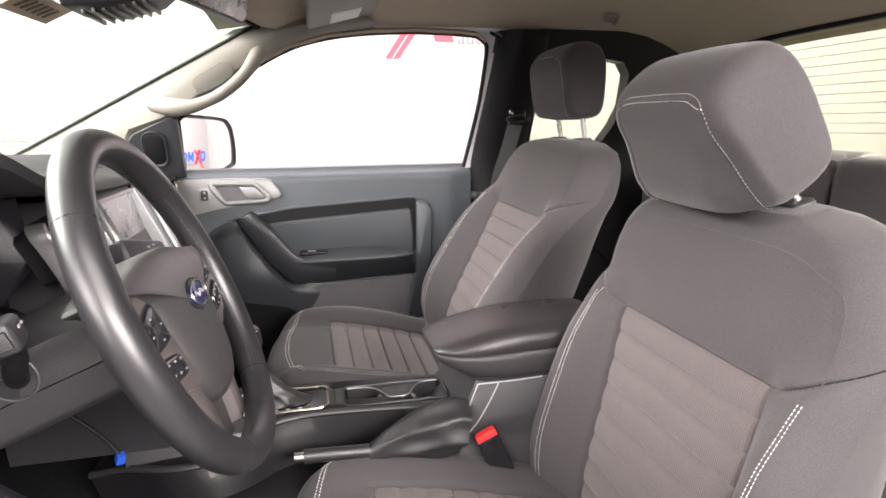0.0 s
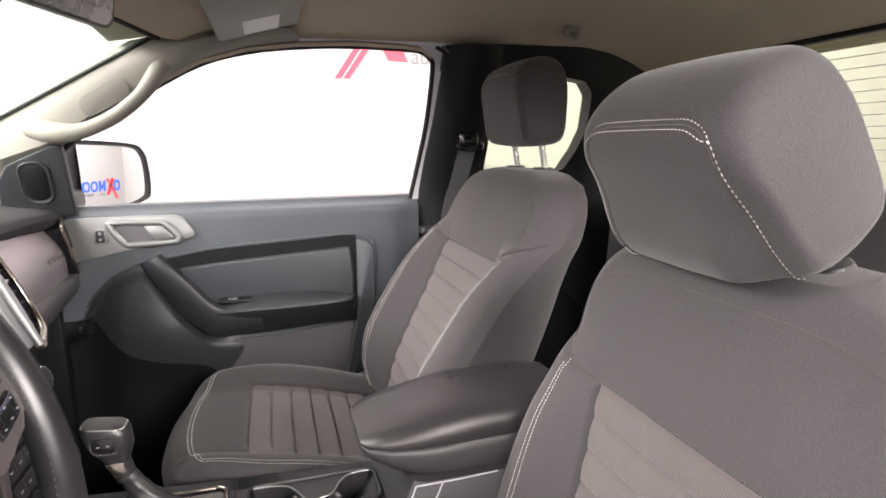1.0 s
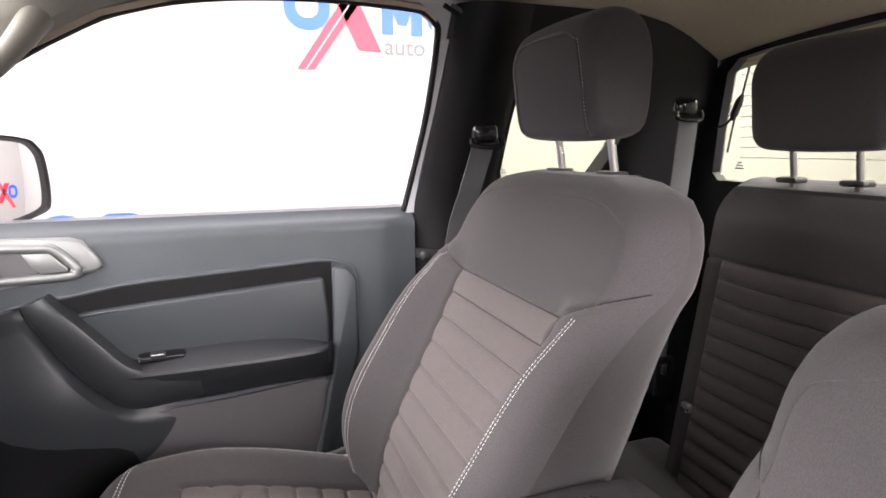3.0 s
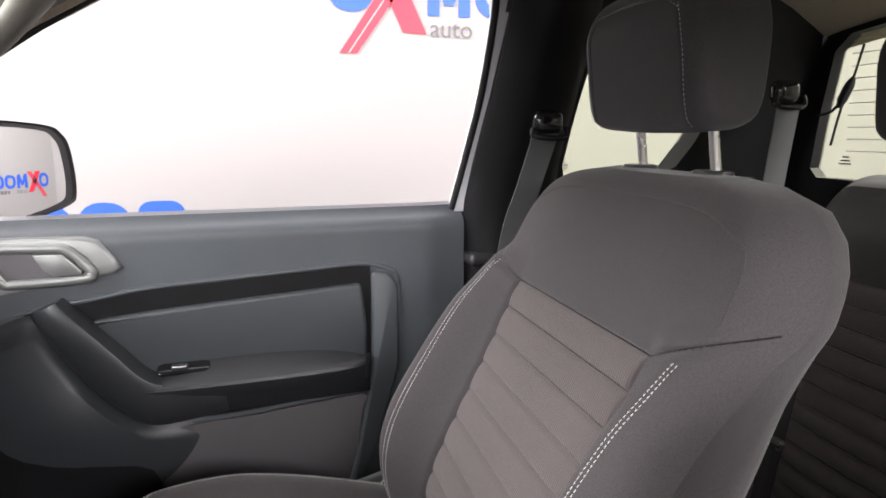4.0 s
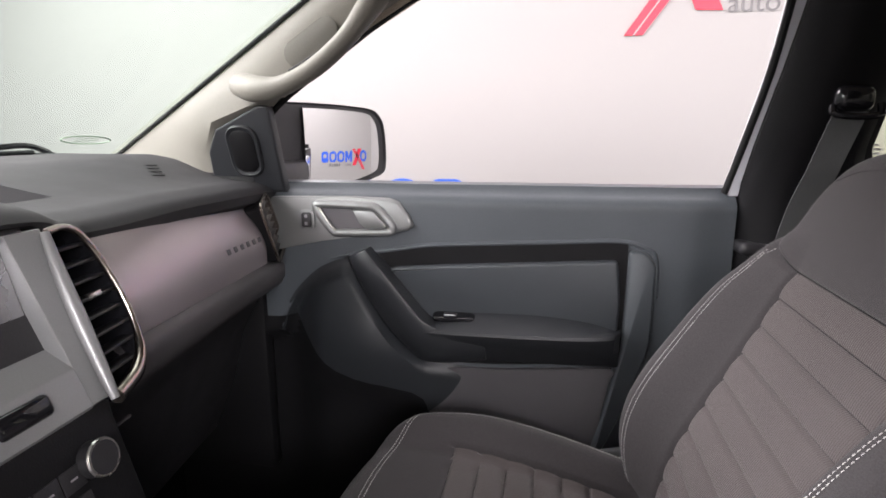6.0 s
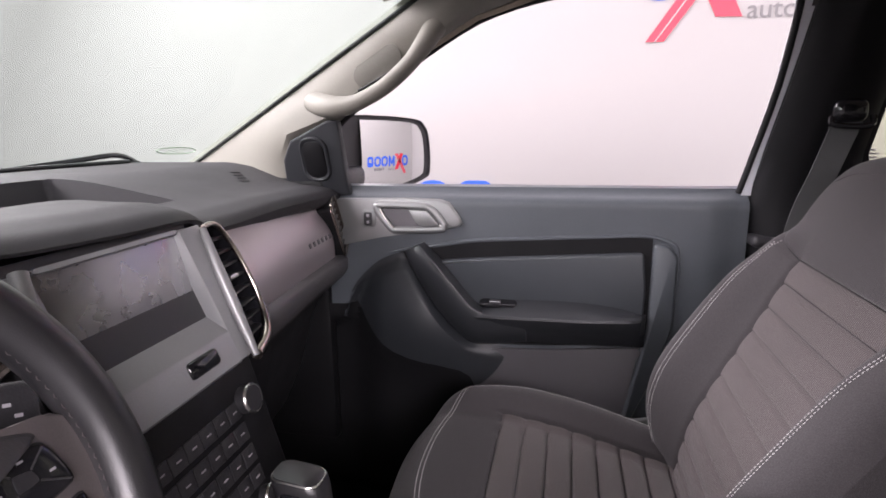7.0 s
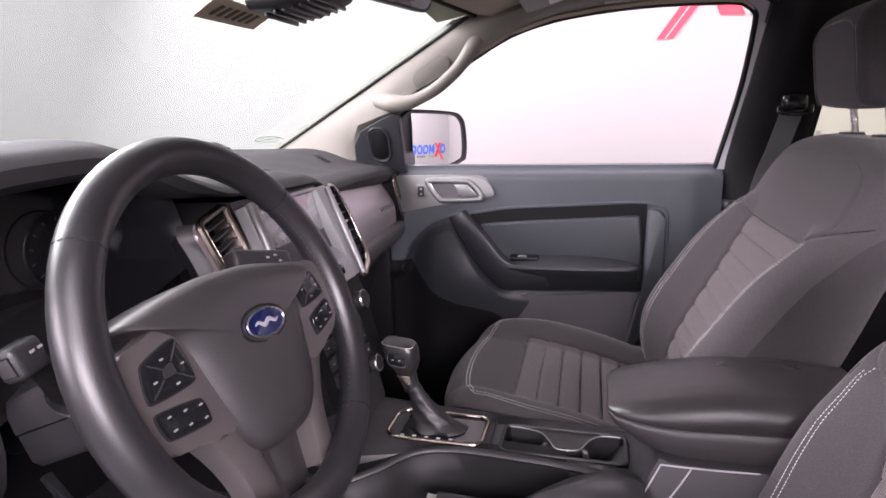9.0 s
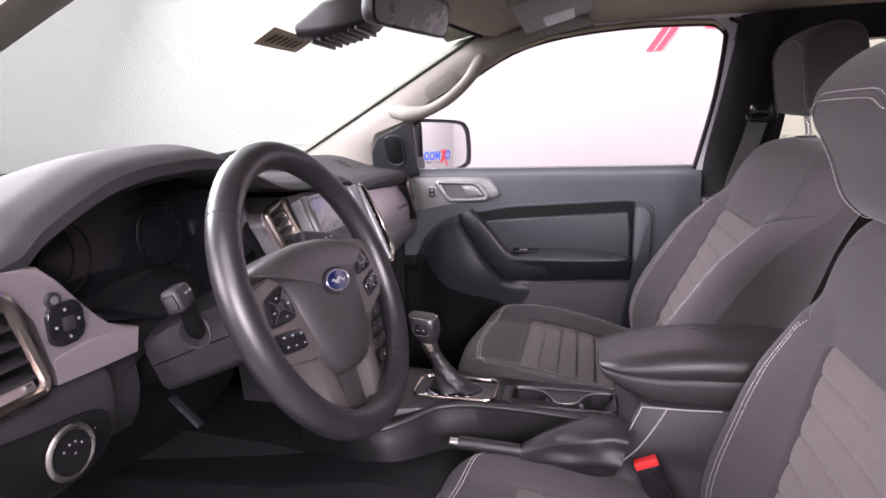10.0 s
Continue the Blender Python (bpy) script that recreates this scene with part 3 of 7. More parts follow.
# shelf edge that overhangs the recess, then the recess, padded insert, armrest and pull
SHELF = [(-0.250, 1.146), (-0.200, 1.158), (-0.120, 1.170), (-0.048, 1.181), (0.07, 1.188), (0.20, 1.195), (0.288, 1.199), (0.330, 1.189), (0.350, 1.170), (0.354, 1.10)]
shelf = smoothpath([(x, 0, z) for x, z in SHELF], 5)
bm = B()
tube(bm, [(p.x, 0.7085, p.z + 0.001) for p in shelf], [lerp(0.001, 0.0045, step(0, 8, i)) for i in range(len(shelf))], 10)
part("shelf_edge", bm, TRIM, door, "slate shelf edge over the recess")
# recess face in black: the shade under the shelf put into its colour
bm = B()
rows = []
for d in (0.716, 0.706, 0.7045):
    rows.append([(x, d, curve(SHELF, x) - (0.716 - d) * 0.2) for x in [lerp(-0.215, 0.303, k / 50) for k in range(51)]])
rows.append([(x, 0.7045, curve([(-0.215, 1.142), (-0.163, 1.12), (-0.06, 1.03), (-0.045, 0.975), (0.02, 0.957), (0.303, 0.976)], x)) for x in [lerp(-0.215, 0.303, k / 50) for k in range(51)]])
grid(bm, rows)
part("shaded_surround", bm, SOFT, door, "recess face blackened for the shelf's shade")
bm = B()
ins = rounded([(-0.128, 1.138), (-0.10, 1.1415), (0.0, 1.1495), (0.15, 1.159), (0.287, 1.168), (0.294, 1.09), (0.292, 1.035), (0.1, 1.03), (-0.045, 1.035), (-0.10, 1.095)], 0.010)
padded(bm, ins, ((0, 0.712), (0, 0.7000), (0.0010, 0.6968), (0.003, 0.6950), (0.006, 0.6943)), lambda a, b, d: (a, d, b))
part("door_insert", bm, INSERTM, door, "padded slate insert")
# dark strip laid on the trim in place of the sweep's shadow
bm = B()
sweep = smoothpath([(-0.330, 1.060), (-0.310, 1.090), (-0.270, 1.128), (-0.235, 1.146), (-0.205, 1.154)], 6)
rows = []
for k in range(7):
    r = []
    for i, p in enumerate(sweep):
        d = (sweep[min(i + 1, len(sweep) - 1)] - sweep[max(i - 1, 0)]).normalized()
        q = p + Vector((d.y, -d.x)) * (0.030 * step(0, 16, i) + 0.004) * k / 6
        r.append((q.x, door_y(q.x, q.y) - 0.006, q.y))
    rows.append(r)
grid(bm, rows)
part("groove_shade", bm, ARMM, door, "dark strip for the shade in the groove")
bm = B()
secs = []
for i in range(31):
    t = i / 30
    x = lerp(-0.050, 0.297, t)
    zb = curve([(-0.055, 1.050), (0.0, 1.063), (0.03, 1.067), (0.15, 1.068), (0.24, 1.058), (0.297, 1.040)], x)
    lip = curve([(-0.055, 0.652), (0.0, 0.648), (0.2, 0.648), (0.26, 0.653), (0.285, 0.664), (0.297, 0.685)], x)
    zl = curve([(-0.055, 1.032), (0.15, 1.033), (0.297, 1.036)], x)
    back = max(0.714, lip + 0.02)
    secs.append([(x, back, zb + 0.004), (x, lerp(back, lip, 0.30), lerp(zb, zl, 0.20)), (x, lerp(back, lip, 0.65), lerp(zb, zl, 0.52)), (x, lip + 0.008, zl + 0.009), (x, lip + 0.002, zl + 0.005), (x, lip, zl), (x, lip + 0.003, zl - 0.006),
                 (x, lip + 0.007, zl - 0.007), (x, lip + 0.010, zl - 0.014), (x, lerp(lip, 0.706, 0.45), zl - 0.035), (x, 0.700, zl - 0.066), (x, 0.714, zl - 0.072)])
rings(bm, secs, True)
arm = part("armrest", bm, ARMM, door, "black padded armrest", 25)
tilt = pose(0, 0, 0, 24, 0, 0)
bm = B()
padded(bm, rrect(0.078, 0.024, 0.010), ((0, -0.002), (0, 0.0024), (0.0015, 0.0034)), lambda a, b, d: Vector((0.0, 0.684, 1.0535)) + tilt @ Vector((a, b, d)))
part("switch_plate", bm, BLACK, arm)
bm = B()
box(bm, (-0.006, 0.682, 1.0575), (0.024, 0.012, 0.006), 0.002, tilt)
sw = part("window_switch", bm, PLASTIC, arm)
bm = B()
box(bm, (-0.006, 0.6775, 1.0590), (0.020, 0.0012, 0.0012), 0, tilt)
part("switch_mark", bm, MARK, sw)
bm = B()
upper = smoothpath([(-0.163, 1.176), (-0.125, 1.139), (-0.089, 1.097), (-0.050, 1.052), (-0.010, 1.036), (0.06, 1.030)], 5)
lower = smoothpath([(-0.203, 1.158), (-0.171, 1.106), (-0.132, 1.045), (-0.092, 1.000), (-0.046, 0.966), (0.06, 0.972)], 5)
secs = []
for i, (p, q) in enumerate(zip(upper, lower)):
    y = curve([(0, 0.674), (4, 0.656), (12, 0.650), (18, 0.652), (25, 0.664)], i)
    d = (q - p)
    n = p - d * 0.02
    secs.append([(n.x, 0.716, n.y), (n.x, y + 0.014, n.y), (p.x, y + 0.003, p.y), ((p + d * 0.12).x, y, (p + d * 0.12).y), ((p + d * 0.5).x, y + 0.004, (p + d * 0.5).y), ((p + d * 0.85).x, y + 0.012, (p + d * 0.85).y), (q.x, y + 0.022, q.y), (q.x, 0.716, q.y)])
rings(bm, secs, True)
part("pull_handle", bm, ARMM, door, "dark slate pull handle")
# map pocket
bm = B()
pocket = smoothpath([(-0.043, 0.940), (0.104, 0.951), (0.272, 0.965), (0.283, 0.955), (0.272, 0.873), (0.250, 0.79), (0.10, 0.765), (-0.02, 0.80), (-0.060, 0.88)], 4, True)
prism(bm, [(p.x, 0.712, p.y) for p in pocket], (0, -0.012, 0), 0.008, 3)
part("map_pocket", bm, POCKETM, door, "charcoal map pocket panel")
bm = B()
ridge = rounded([(0.304, 1.186), (0.332, 1.184), (0.352, 1.160), (0.350, 1.010), (0.318, 0.90), (0.262, 0.76), (0.245, 0.775), (0.272, 0.87), (0.300, 1.0)], 0.010)
padded(bm, ridge, ((0, 0.714), (0, 0.7045), (0.002, 0.700), (0.006, 0.698)), lambda a, b, d: (a, d, b))
part("rear_ridge", bm, TRIM, door)
# sail panel with tweeter
bm = B()
sail = [(-0.470, 1.275), (-0.465, 1.35), (-0.440, 1.392), (-0.345, 1.435), (-0.326, 1.432), (-0.326, 1.275)]
prism(bm, [on_side(x, z, 0.004) for x, z in sail], (0, -0.022, 0), 0.006, 3)
sp = part("sail_panel", bm, ARMM, door)
bm = B()
padded(bm, rrect(0.064, 0.096, 0.026), ((0, -0.016), (0.001, -0.024), (0.004, -0.026), (0.007, -0.024)), lambda a, b, d: on_side(-0.388 + a, 1.352 + b, d))
tw = part("tweeter_cover", bm, ARMM, sp)
bm = B()
padded(bm, rrect(0.048, 0.078, 0.020), ((0, -0.022), (0.001, -0.0255), (0.006, -0.0275)), lambda a, b, d: on_side(-0.388 + a, 1.352 + b, d))
part("tweeter_grille", bm, SOFT, tw)
# window frame seals
bm = B()
tube(bm, smoothpath([on_side(x, z, 0.010) for x, z in WINDOW[1:]], 3), 0.006, 8)
part("window_seal", bm, RUBBER, door, "black rubber window seal")
bm = B()
prism(bm, [on_side(x, z, 0.02) for x, z in WINDOW], (0, 0.004, 0))
pw = solo("window_2", bm, GLASS_SIDE, "clear closed passenger side window", "side window", "structure")
pw.visible_shadow = False

# upper door frame and roof side, black and white, outside the seal
bm = B()
fr = []
for (x, z) in WINDOW[2:12]:
    a = on_side(x, z, 0.0)
    fr.append([a + Vector((0, 0.03, 0)), a, a + Vector((-0.003, -0.006, 0.006)), a + Vector((-0.01, 0.04, 0.03))])
rings(bm, fr, True)
part("frame_upper", bm, HEADLINER, door, "taupe upper frame trim")

# B pillar: dark trim, pale door edge, belt
bm = B()
secs = []
for i in range(19):
    z = lerp(0.60, 1.655, i / 18)
    xa = curve([(0.6, 0.50), (1.0, 0.485), (1.285, 0.478), (1.37, 0.486), (1.48, 0.502), (1.60, 0.515), (1.655, 0.52)], z)
    xb = curve([(0.6, 0.66), (1.0, 0.66), (1.285, 0.655), (1.35, 0.645), (1.55, 0.66), (1.655, 0.67)], z)
    y = side_y(z)
    secs.append([(xa, y + 0.05, z), (xa, y - 0.005, z), (xa + 0.02, y - 0.03, z), (xa + 0.06, y - 0.045, z), (xb - 0.03, y - 0.04, z), (xb, y - 0.01, z), (xb, y + 0.05, z)])
rings(bm, secs, True)
solo("pillar_trim", bm, SOFT, "black plastic pillar trim behind the passenger door", "pillar trim")
bm = B()
strip = [(0.462, 1.28), (0.477, 1.37), (0.493, 1.48), (0.4995, 1.60)]
rings(bm, [[on_side(x, z, 0.05), on_side(x, z, 0.008), on_side(x + 0.024, z, 0.004), on_side(x + 0.026, z, 0.05)] for x, z in strip], True)
prism(bm, [on_side(x, z, 0.052) for x, z in [(0.40, 1.652), (0.463, 1.650), (0.494, 1.632), (0.5015, 1.60), (0.54, 1.60), (0.54, 1.70), (0.40, 1.70)]], (0, -0.03, 0), 0.0)
solo("door_edge", bm, PAINT, "white painted door edge beside the pillar", "body edge", "structure")

for dx, r, mat in ((0.033, 0.0045, RUBBER), (0.045, 0.0035, POCKETM)):
    bm = B()
    tube(bm, smoothpath([on_side(x + dx, z, -0.006 - 0.5 * max(0, dx - 0.033)) for x, z in [(0.455, 1.22)] + strip + [(0.493, 1.632), (0.462, 1.650)]], 4), r, 8)
    solo("door_seal", bm, mat, "black rubber door seal along the pillar", "seal", "structure")

# rear quarter: panel with opening, window
QW = [(0.663, 1.325), (0.650, 1.36), (0.655, 1.45), (0.668, 1.568), (0.685, 1.585), (0.84, 1.590), (0.905, 1.580), (0.93, 1.55), (0.935, 1.46), (0.915, 1.40), (0.89, 1.355), (0.85, 1.335)]
bm = B()
qs = [on_side(x, z, 0) for x, z in QW]
outer = []
c = Vector((0.79, 0, 1.45))
for p in qs:
    d = Vector((p.x - c.x, 0, p.z - c.z))
    k = min((1.15 - c.x if d.x > 0 else c.x - 0.62) / max(abs(d.x), 1e-4), (1.66 - c.z if d.z > 0 else c.z - 0.55) / max(abs(d.z), 1e-4))
    z = c.z + d.z * k
    outer.append(Vector((c.x + d.x * k, side_y(z), z)))
a = [bm.verts.new(p + Vector((0, 0.04, 0))) for p in qs]
b = [bm.verts.new(p - Vector((0, 0.012, 0))) for p in qs]
cc = [bm.verts.new(c0 + Vector((0, -0.02, 0))) for c0 in outer]
for i in range(len(qs)):
    j = (i + 1) % len(qs)
    bm.faces.new((a[i], a[j], b[j], b[i]))
    bm.faces.new((b[i], b[j], cc[j], cc[i]))
solo("rear_quarter_trim", bm, SOFT, "black plastic rear quarter trim", "trim", "structure")
bm = B()
prism(bm, [on_side(x, z, 0.035) for x, z in QW], (0, 0.004, 0))
qw = solo("window_3", bm, GLASS_REAR, "tinted fixed rear quarter window", "quarter window", "structure")
qw.visible_shadow = False

# rear wall with window
RW = [(0.60, 1.335), (0.615, 1.352), (0.60, 1.45), (0.577, 1.558), (0.548, 1.584), (0.47, 1.593), (0.25, 1.606), (0.0, 1.61), (-0.25, 1.606), (-0.47, 1.593), (-0.548, 1.584), (-0.577, 1.558), (-0.60, 1.45), (-0.615, 1.352), (-0.60, 1.335), (0, 1.33)]


def rear_x(z):
    return 1.145 - 0.08 * (z - 1.35)


bm = B()
inner = [Vector((rear_x(z), y, z)) for y, z in RW]
rim = []
for p in inner:
    d = Vector((0, p.y, p.z - 1.47))
    k = min(0.72 / max(abs(d.y), 1e-4), (0.24 if d.z > 0 else 0.92) / max(abs(d.z), 1e-4))
    rim.append(Vector((rear_x(1.47 + d.z * k) - 0.01, d.y * k, 1.47 + d.z * k)))
a = [bm.verts.new(p + Vector((0.014, 0, 0))) for p in inner]
b = [bm.verts.new(p + Vector((-0.012, 0, 0))) for p in inner]
cc = [bm.verts.new(p) for p in rim]
for i in range(len(RW)):
    j = (i + 1) % len(RW)
    bm.faces.new((a[i], a[j], b[j], b[i]))
    bm.faces.new((b[i], b[j], cc[j], cc[i]))
box(bm, (1.17, 0, 0.92), (0.04, 1.52, 0.80), 0.0)
solo("rear_wall", bm, SOFT, "black trimmed rear cab wall", "wall", "structure")
bm = B()
prism(bm, [(rear_x(z) + 0.010, y, z) for y, z in RW], (0.004, 0, 0))
rwin = solo("window_4", bm, GLASS_REAR, "tinted rear window with fine heating lines", "rear window", "structure")
rwin.visible_shadow = False
for k in range(11):
    z = 1.385 + k * 0.021
    bm = B()
    tube(bm, [(rear_x(z) + 0.008, 0.56, z), (rear_x(z) + 0.008, -0.56, z)], 0.0007, 4)
    part("heating_line", bm, LOGOGREY, rwin)

for k in range(3):
    bm = B()
    box(bm, on_side(0.672 + 0.004 * (k % 2), 1.352 + 0.007 * k, 0.030), (0.022 - 0.005 * k, 0.0008, 0.0035))
    part("glass_print", bm, LOGOGREY, qw)
    bm = B()
    box(bm, (rear_x(1.36) + 0.007, 0.560, 1.362 + 0.006 * k), (0.0008, 0.024 - 0.006 * k, 0.003))
    part("glass_print", bm, LOGOGREY, rwin)
bm = B()
tube(bm, smoothpath([(1.126, 0.532, 1.565), (1.124, 0.545, 1.50), (1.126, 0.560, 1.46), (1.130, 0.575, 1.395)], 4), 0.0022, 6)
tube(bm, smoothpath([(1.124, 0.556, 1.478), (1.122, 0.575, 1.455), (1.122, 0.604, 1.448)], 4), 0.0026, 6)
ant = part("window_cable", bm, RUBBER, rwin)
bm = B()
tube(bm, smoothpath([(1.122, 0.540, 1.512), (1.121, 0.547, 1.495), (1.121, 0.556, 1.474), (1.122, 0.562, 1.462)], 3), [0.003, 0.005, 0.007, 0.008, 0.008, 0.008, 0.008, 0.006, 0.005, 0.004], 8)
part("cable_clip", bm, RUBBER, ant)

bm = B()
box(bm, (0.83, 0.755, 0.90), (0.70, 0.05, 0.78), 0.01)
solo("rear_side_panel", bm, SOFT, "black plastic panel below the quarter window", "trim", "structure")
bm = B()
box(bm, (-0.62, 0.755, 0.90), (0.36, 0.04, 0.80), 0.01)
solo("kick_panel", bm, CARPET, "black lined footwell side", "trim", "structure")
bm = B()
box(bm, (-0.62, -0.765, 0.88), (0.40, 0.04, 0.80), 0.01)
solo("kick_panel", bm, CARPET, "black lined footwell side", "trim", "structure")
bm = B()
box(bm, (0.3, -0.765, 0.545), (2.2, 0.05, 0.12), 0.02)
solo("door_sill", bm, PAINT, "white painted door sill", "sill", "structure")

# coat hook on the headliner edge
hk = thing("coat_hook", (0.79, 0.47, 1.69), "beige plastic coat hook on the headliner edge", "coat hook")
bm = B()
box(bm, (0.785, 0.472, 1.676), (0.040, 0.016, 0.022), 0.006, pose(0, 0, 0, 20, 0, 0), 3)
part("hook_base", bm, PILLAR, hk)
bm = B()
tube(bm, smoothpath([(0.785, 0.472, 1.672), (0.785, 0.458, 1.660), (0.785, 0.448, 1.662), (0.785, 0.446, 1.670)], 4), 0.005, 8)
part("hook_arm", bm, PILLAR, hk)

bm = B()
box(bm, (0.525, 0.705, 1.196), (0.10, 0.06, 0.022), 0.009, pose(0, 0, 0, 0, 4, 0), 3)
solo("pillar_ledge", bm, PLASTIC, "dark plastic ledge at the pillar foot", "trim", "structure")

# ---------------------------------------------------------------- seats
BACK = [(0.78, 0.328, 0.48, 0.20), (0.86, 0.338, 0.515, 0.225), (0.93, 0.356, 0.542, 0.245), (1.0, 0.388, 0.565, 0.256), (1.1, 0.440, 0.598, 0.260), (1.2, 0.489, 0.626, 0.258),
        (1.26, 0.516, 0.642, 0.257), (1.31, 0.541, 0.652, 0.248), (1.345, 0.562, 0.655, 0.222), (1.363, 0.580, 0.650, 0.182), (1.372, 0.596, 0.640, 0.12)]
KX, KB, KW = [(r[0], r[1]) for r in BACK], [(r[0], r[2]) for r in BACK], [(r[0], r[3]) for r in BACK]
BULGE = [(0.78, -0.01), (0.86, 0.04), (0.93, 0.070), (1.0, 0.084), (1.1, 0.076), (1.165, 0.062), (1.20, 0.044), (1.228, 0.026), (1.25, 0.004), (1.27, 0.0), (1.37, 0.0)]
TOPSEAM = 1.205
CREASES = [1.168 - 0.040 * k for k in range(9)]


def insert_half(z):
    return curve([(0.8, 0.140), (1.0, 0.148), (1.21, 0.156)], z)


def fixed_edge(u, edge):
    """Spread u so that |u| = 0.6 lies on the edge."""
    a = abs(u)
    s = a / 0.6 * edge if a < 0.6 else edge + (a - 0.6) / 0.4 * (1 - edge)
    return math.copysign(s, u)


def back_point(u, z):
    """Front of the backrest; u from -1 to 1 across, local y."""
    w = curve(KW, z)
    s = fixed_edge(u, min(0.8, insert_half(z) / w))
    y = s * w
    x = curve(KX, z)
    thick = curve(KB, z) - x
    wi = insert_half(z) / w
    a = abs(s)
    x -= curve(BULGE, z) * step(wi * 0.94, 0.85, a)
    if a > 0.82:
        k = (a - 0.82) / 0.18
        x += min(0.072, thick * 0.6) * (1 - math.sqrt(max(0, 1 - k * k * 0.985)))
    x -= 0.012 * (1 - s * s) * step(1.19, 1.28, z)
    seam = 0.0
    if z < TOPSEAM + 0.02:
        seam = 0.009 * math.exp(-((abs(y) - insert_half(z)) / 0.0032) ** 2) * step(TOPSEAM + 0.004, TOPSEAM - 0.004, z)
        if abs(y) < insert_half(z):
            for c in CREASES:
                seam = max(seam, 0.0055 * math.exp(-((z - c) / 0.0020) ** 2))
            x -= 0.0036 * abs(math.sin((z - 1.168) / 0.040 * math.pi)) ** 0.7 * step(TOPSEAM, TOPSEAM - 0.02, z)
    edge = TOPSEAM + 0.5 * max(0, abs(y) - 0.156)
    seam = max(seam, (0.007 + 0.006 * step(0.17, 0.21, abs(y))) * math.exp(-((z - edge) / 0.0036) ** 2))
    seam *= step(0.97, 0.86, a) if z > 1.19 else 1
    return Vector((x + seam * 0.9, y, z + seam * 0.08))


XF = -0.125


def cushion_point(u, t):
    s = fixed_edge(u, 0.60)
    w = 0.262 - 0.045 * (1 - step(0.0, 0.35, t)) * abs(s)
    y = s * w
    xf = XF + 0.055 * s * s
    x = lerp(xf, 0.42, t)
    z = curve([(-0.13, 0.900), (-0.05, 0.905), (0.03, 0.896), (0.15, 0.872), (0.30, 0.830), (0.42, 0.80)], x)
    a = abs(s)
    z += 0.036 * step(0.5, 0.8, a) * curve([(-0.13, 0.2), (0.0, 0.8), (0.2, 1.0), (0.42, 0.8)], x)
    if a > 0.80:
        z -= 0.050 * (1 - math.sqrt(max(0, 1 - ((a - 0.80) / 0.2) ** 2 * 0.985)))
    d = (x - xf)
    if d < 0.055:
        z -= 0.050 * (1 - math.sqrt(max(0, 1 - ((0.055 - d) / 0.055) ** 2 * 0.985)))
    seam = 0.009 * math.exp(-((abs(s) - 0.60) / 0.012) ** 2) * step(0.02, 0.035, x)
    if abs(s) < 0.60:
        for k in range(9):
            seam = max(seam, 0.0045 * math.exp(-((x - 0.03 - 0.042 * k) / 0.0016) ** 2))
        if x > 0.03:
            z += 0.0030 * abs(math.sin((x - 0.03) / 0.042 * math.pi)) ** 0.7
    return Vector((x, y, z - seam))


HEAD = [(0.592, 1.424), (0.580, 1.448), (0.572, 1.50), (0.566, 1.54), (0.569, 1.566), (0.580, 1.586), (0.600, 1.599), (0.625, 1.604), (0.648, 1.598), (0.662, 1.578), (0.668, 1.545), (0.668, 1.50), (0.667, 1.455), (0.659, 1.430), (0.630, 1.420)]


def head_ring(y):
    a = abs(y)
    f = 1.0 if a < 0.108 else 1 - 0.24 * (1 - math.sqrt(max(0, 1 - ((a - 0.108) / 0.032) ** 2)))
    f *= 1 - 0.05 * (a / 0.14) ** 2
    c = Vector((0.620, 1.508))
    return [Vector((c.x + (p.x - c.x) * f, y, c.y + (p.y - c.y) * f)) for p in [Vector(q) for q in HEADS]]


HEADS = [(p.x, p.z) for p in smoothpath([(x, 0, z) for x, z in HEAD], 3, True)]


def split_grid(fun, us, vs, where):
    """Grid of points cut into several bmeshes by where(u, v)."""
    out = {}
    pts = [[fun(u, v) for u in us] for v in vs]
    made = {}
    for j in range(len(vs) - 1):
        for i in range(len(us) - 1):
            key = where((us[i] + us[i + 1]) / 2, (vs[j] + vs[j + 1]) / 2)
            bm = out.setdefault(key, B())
            q = []
            for (a, b) in ((i, j), (i + 1, j), (i + 1, j + 1), (i, j + 1)):
                if (key, a, b) not in made:
                    made[(key, a, b)] = bm.verts.new(pts[b][a])
                q.append(made[(key, a, b)])
            bm.faces.new(q)
    return out


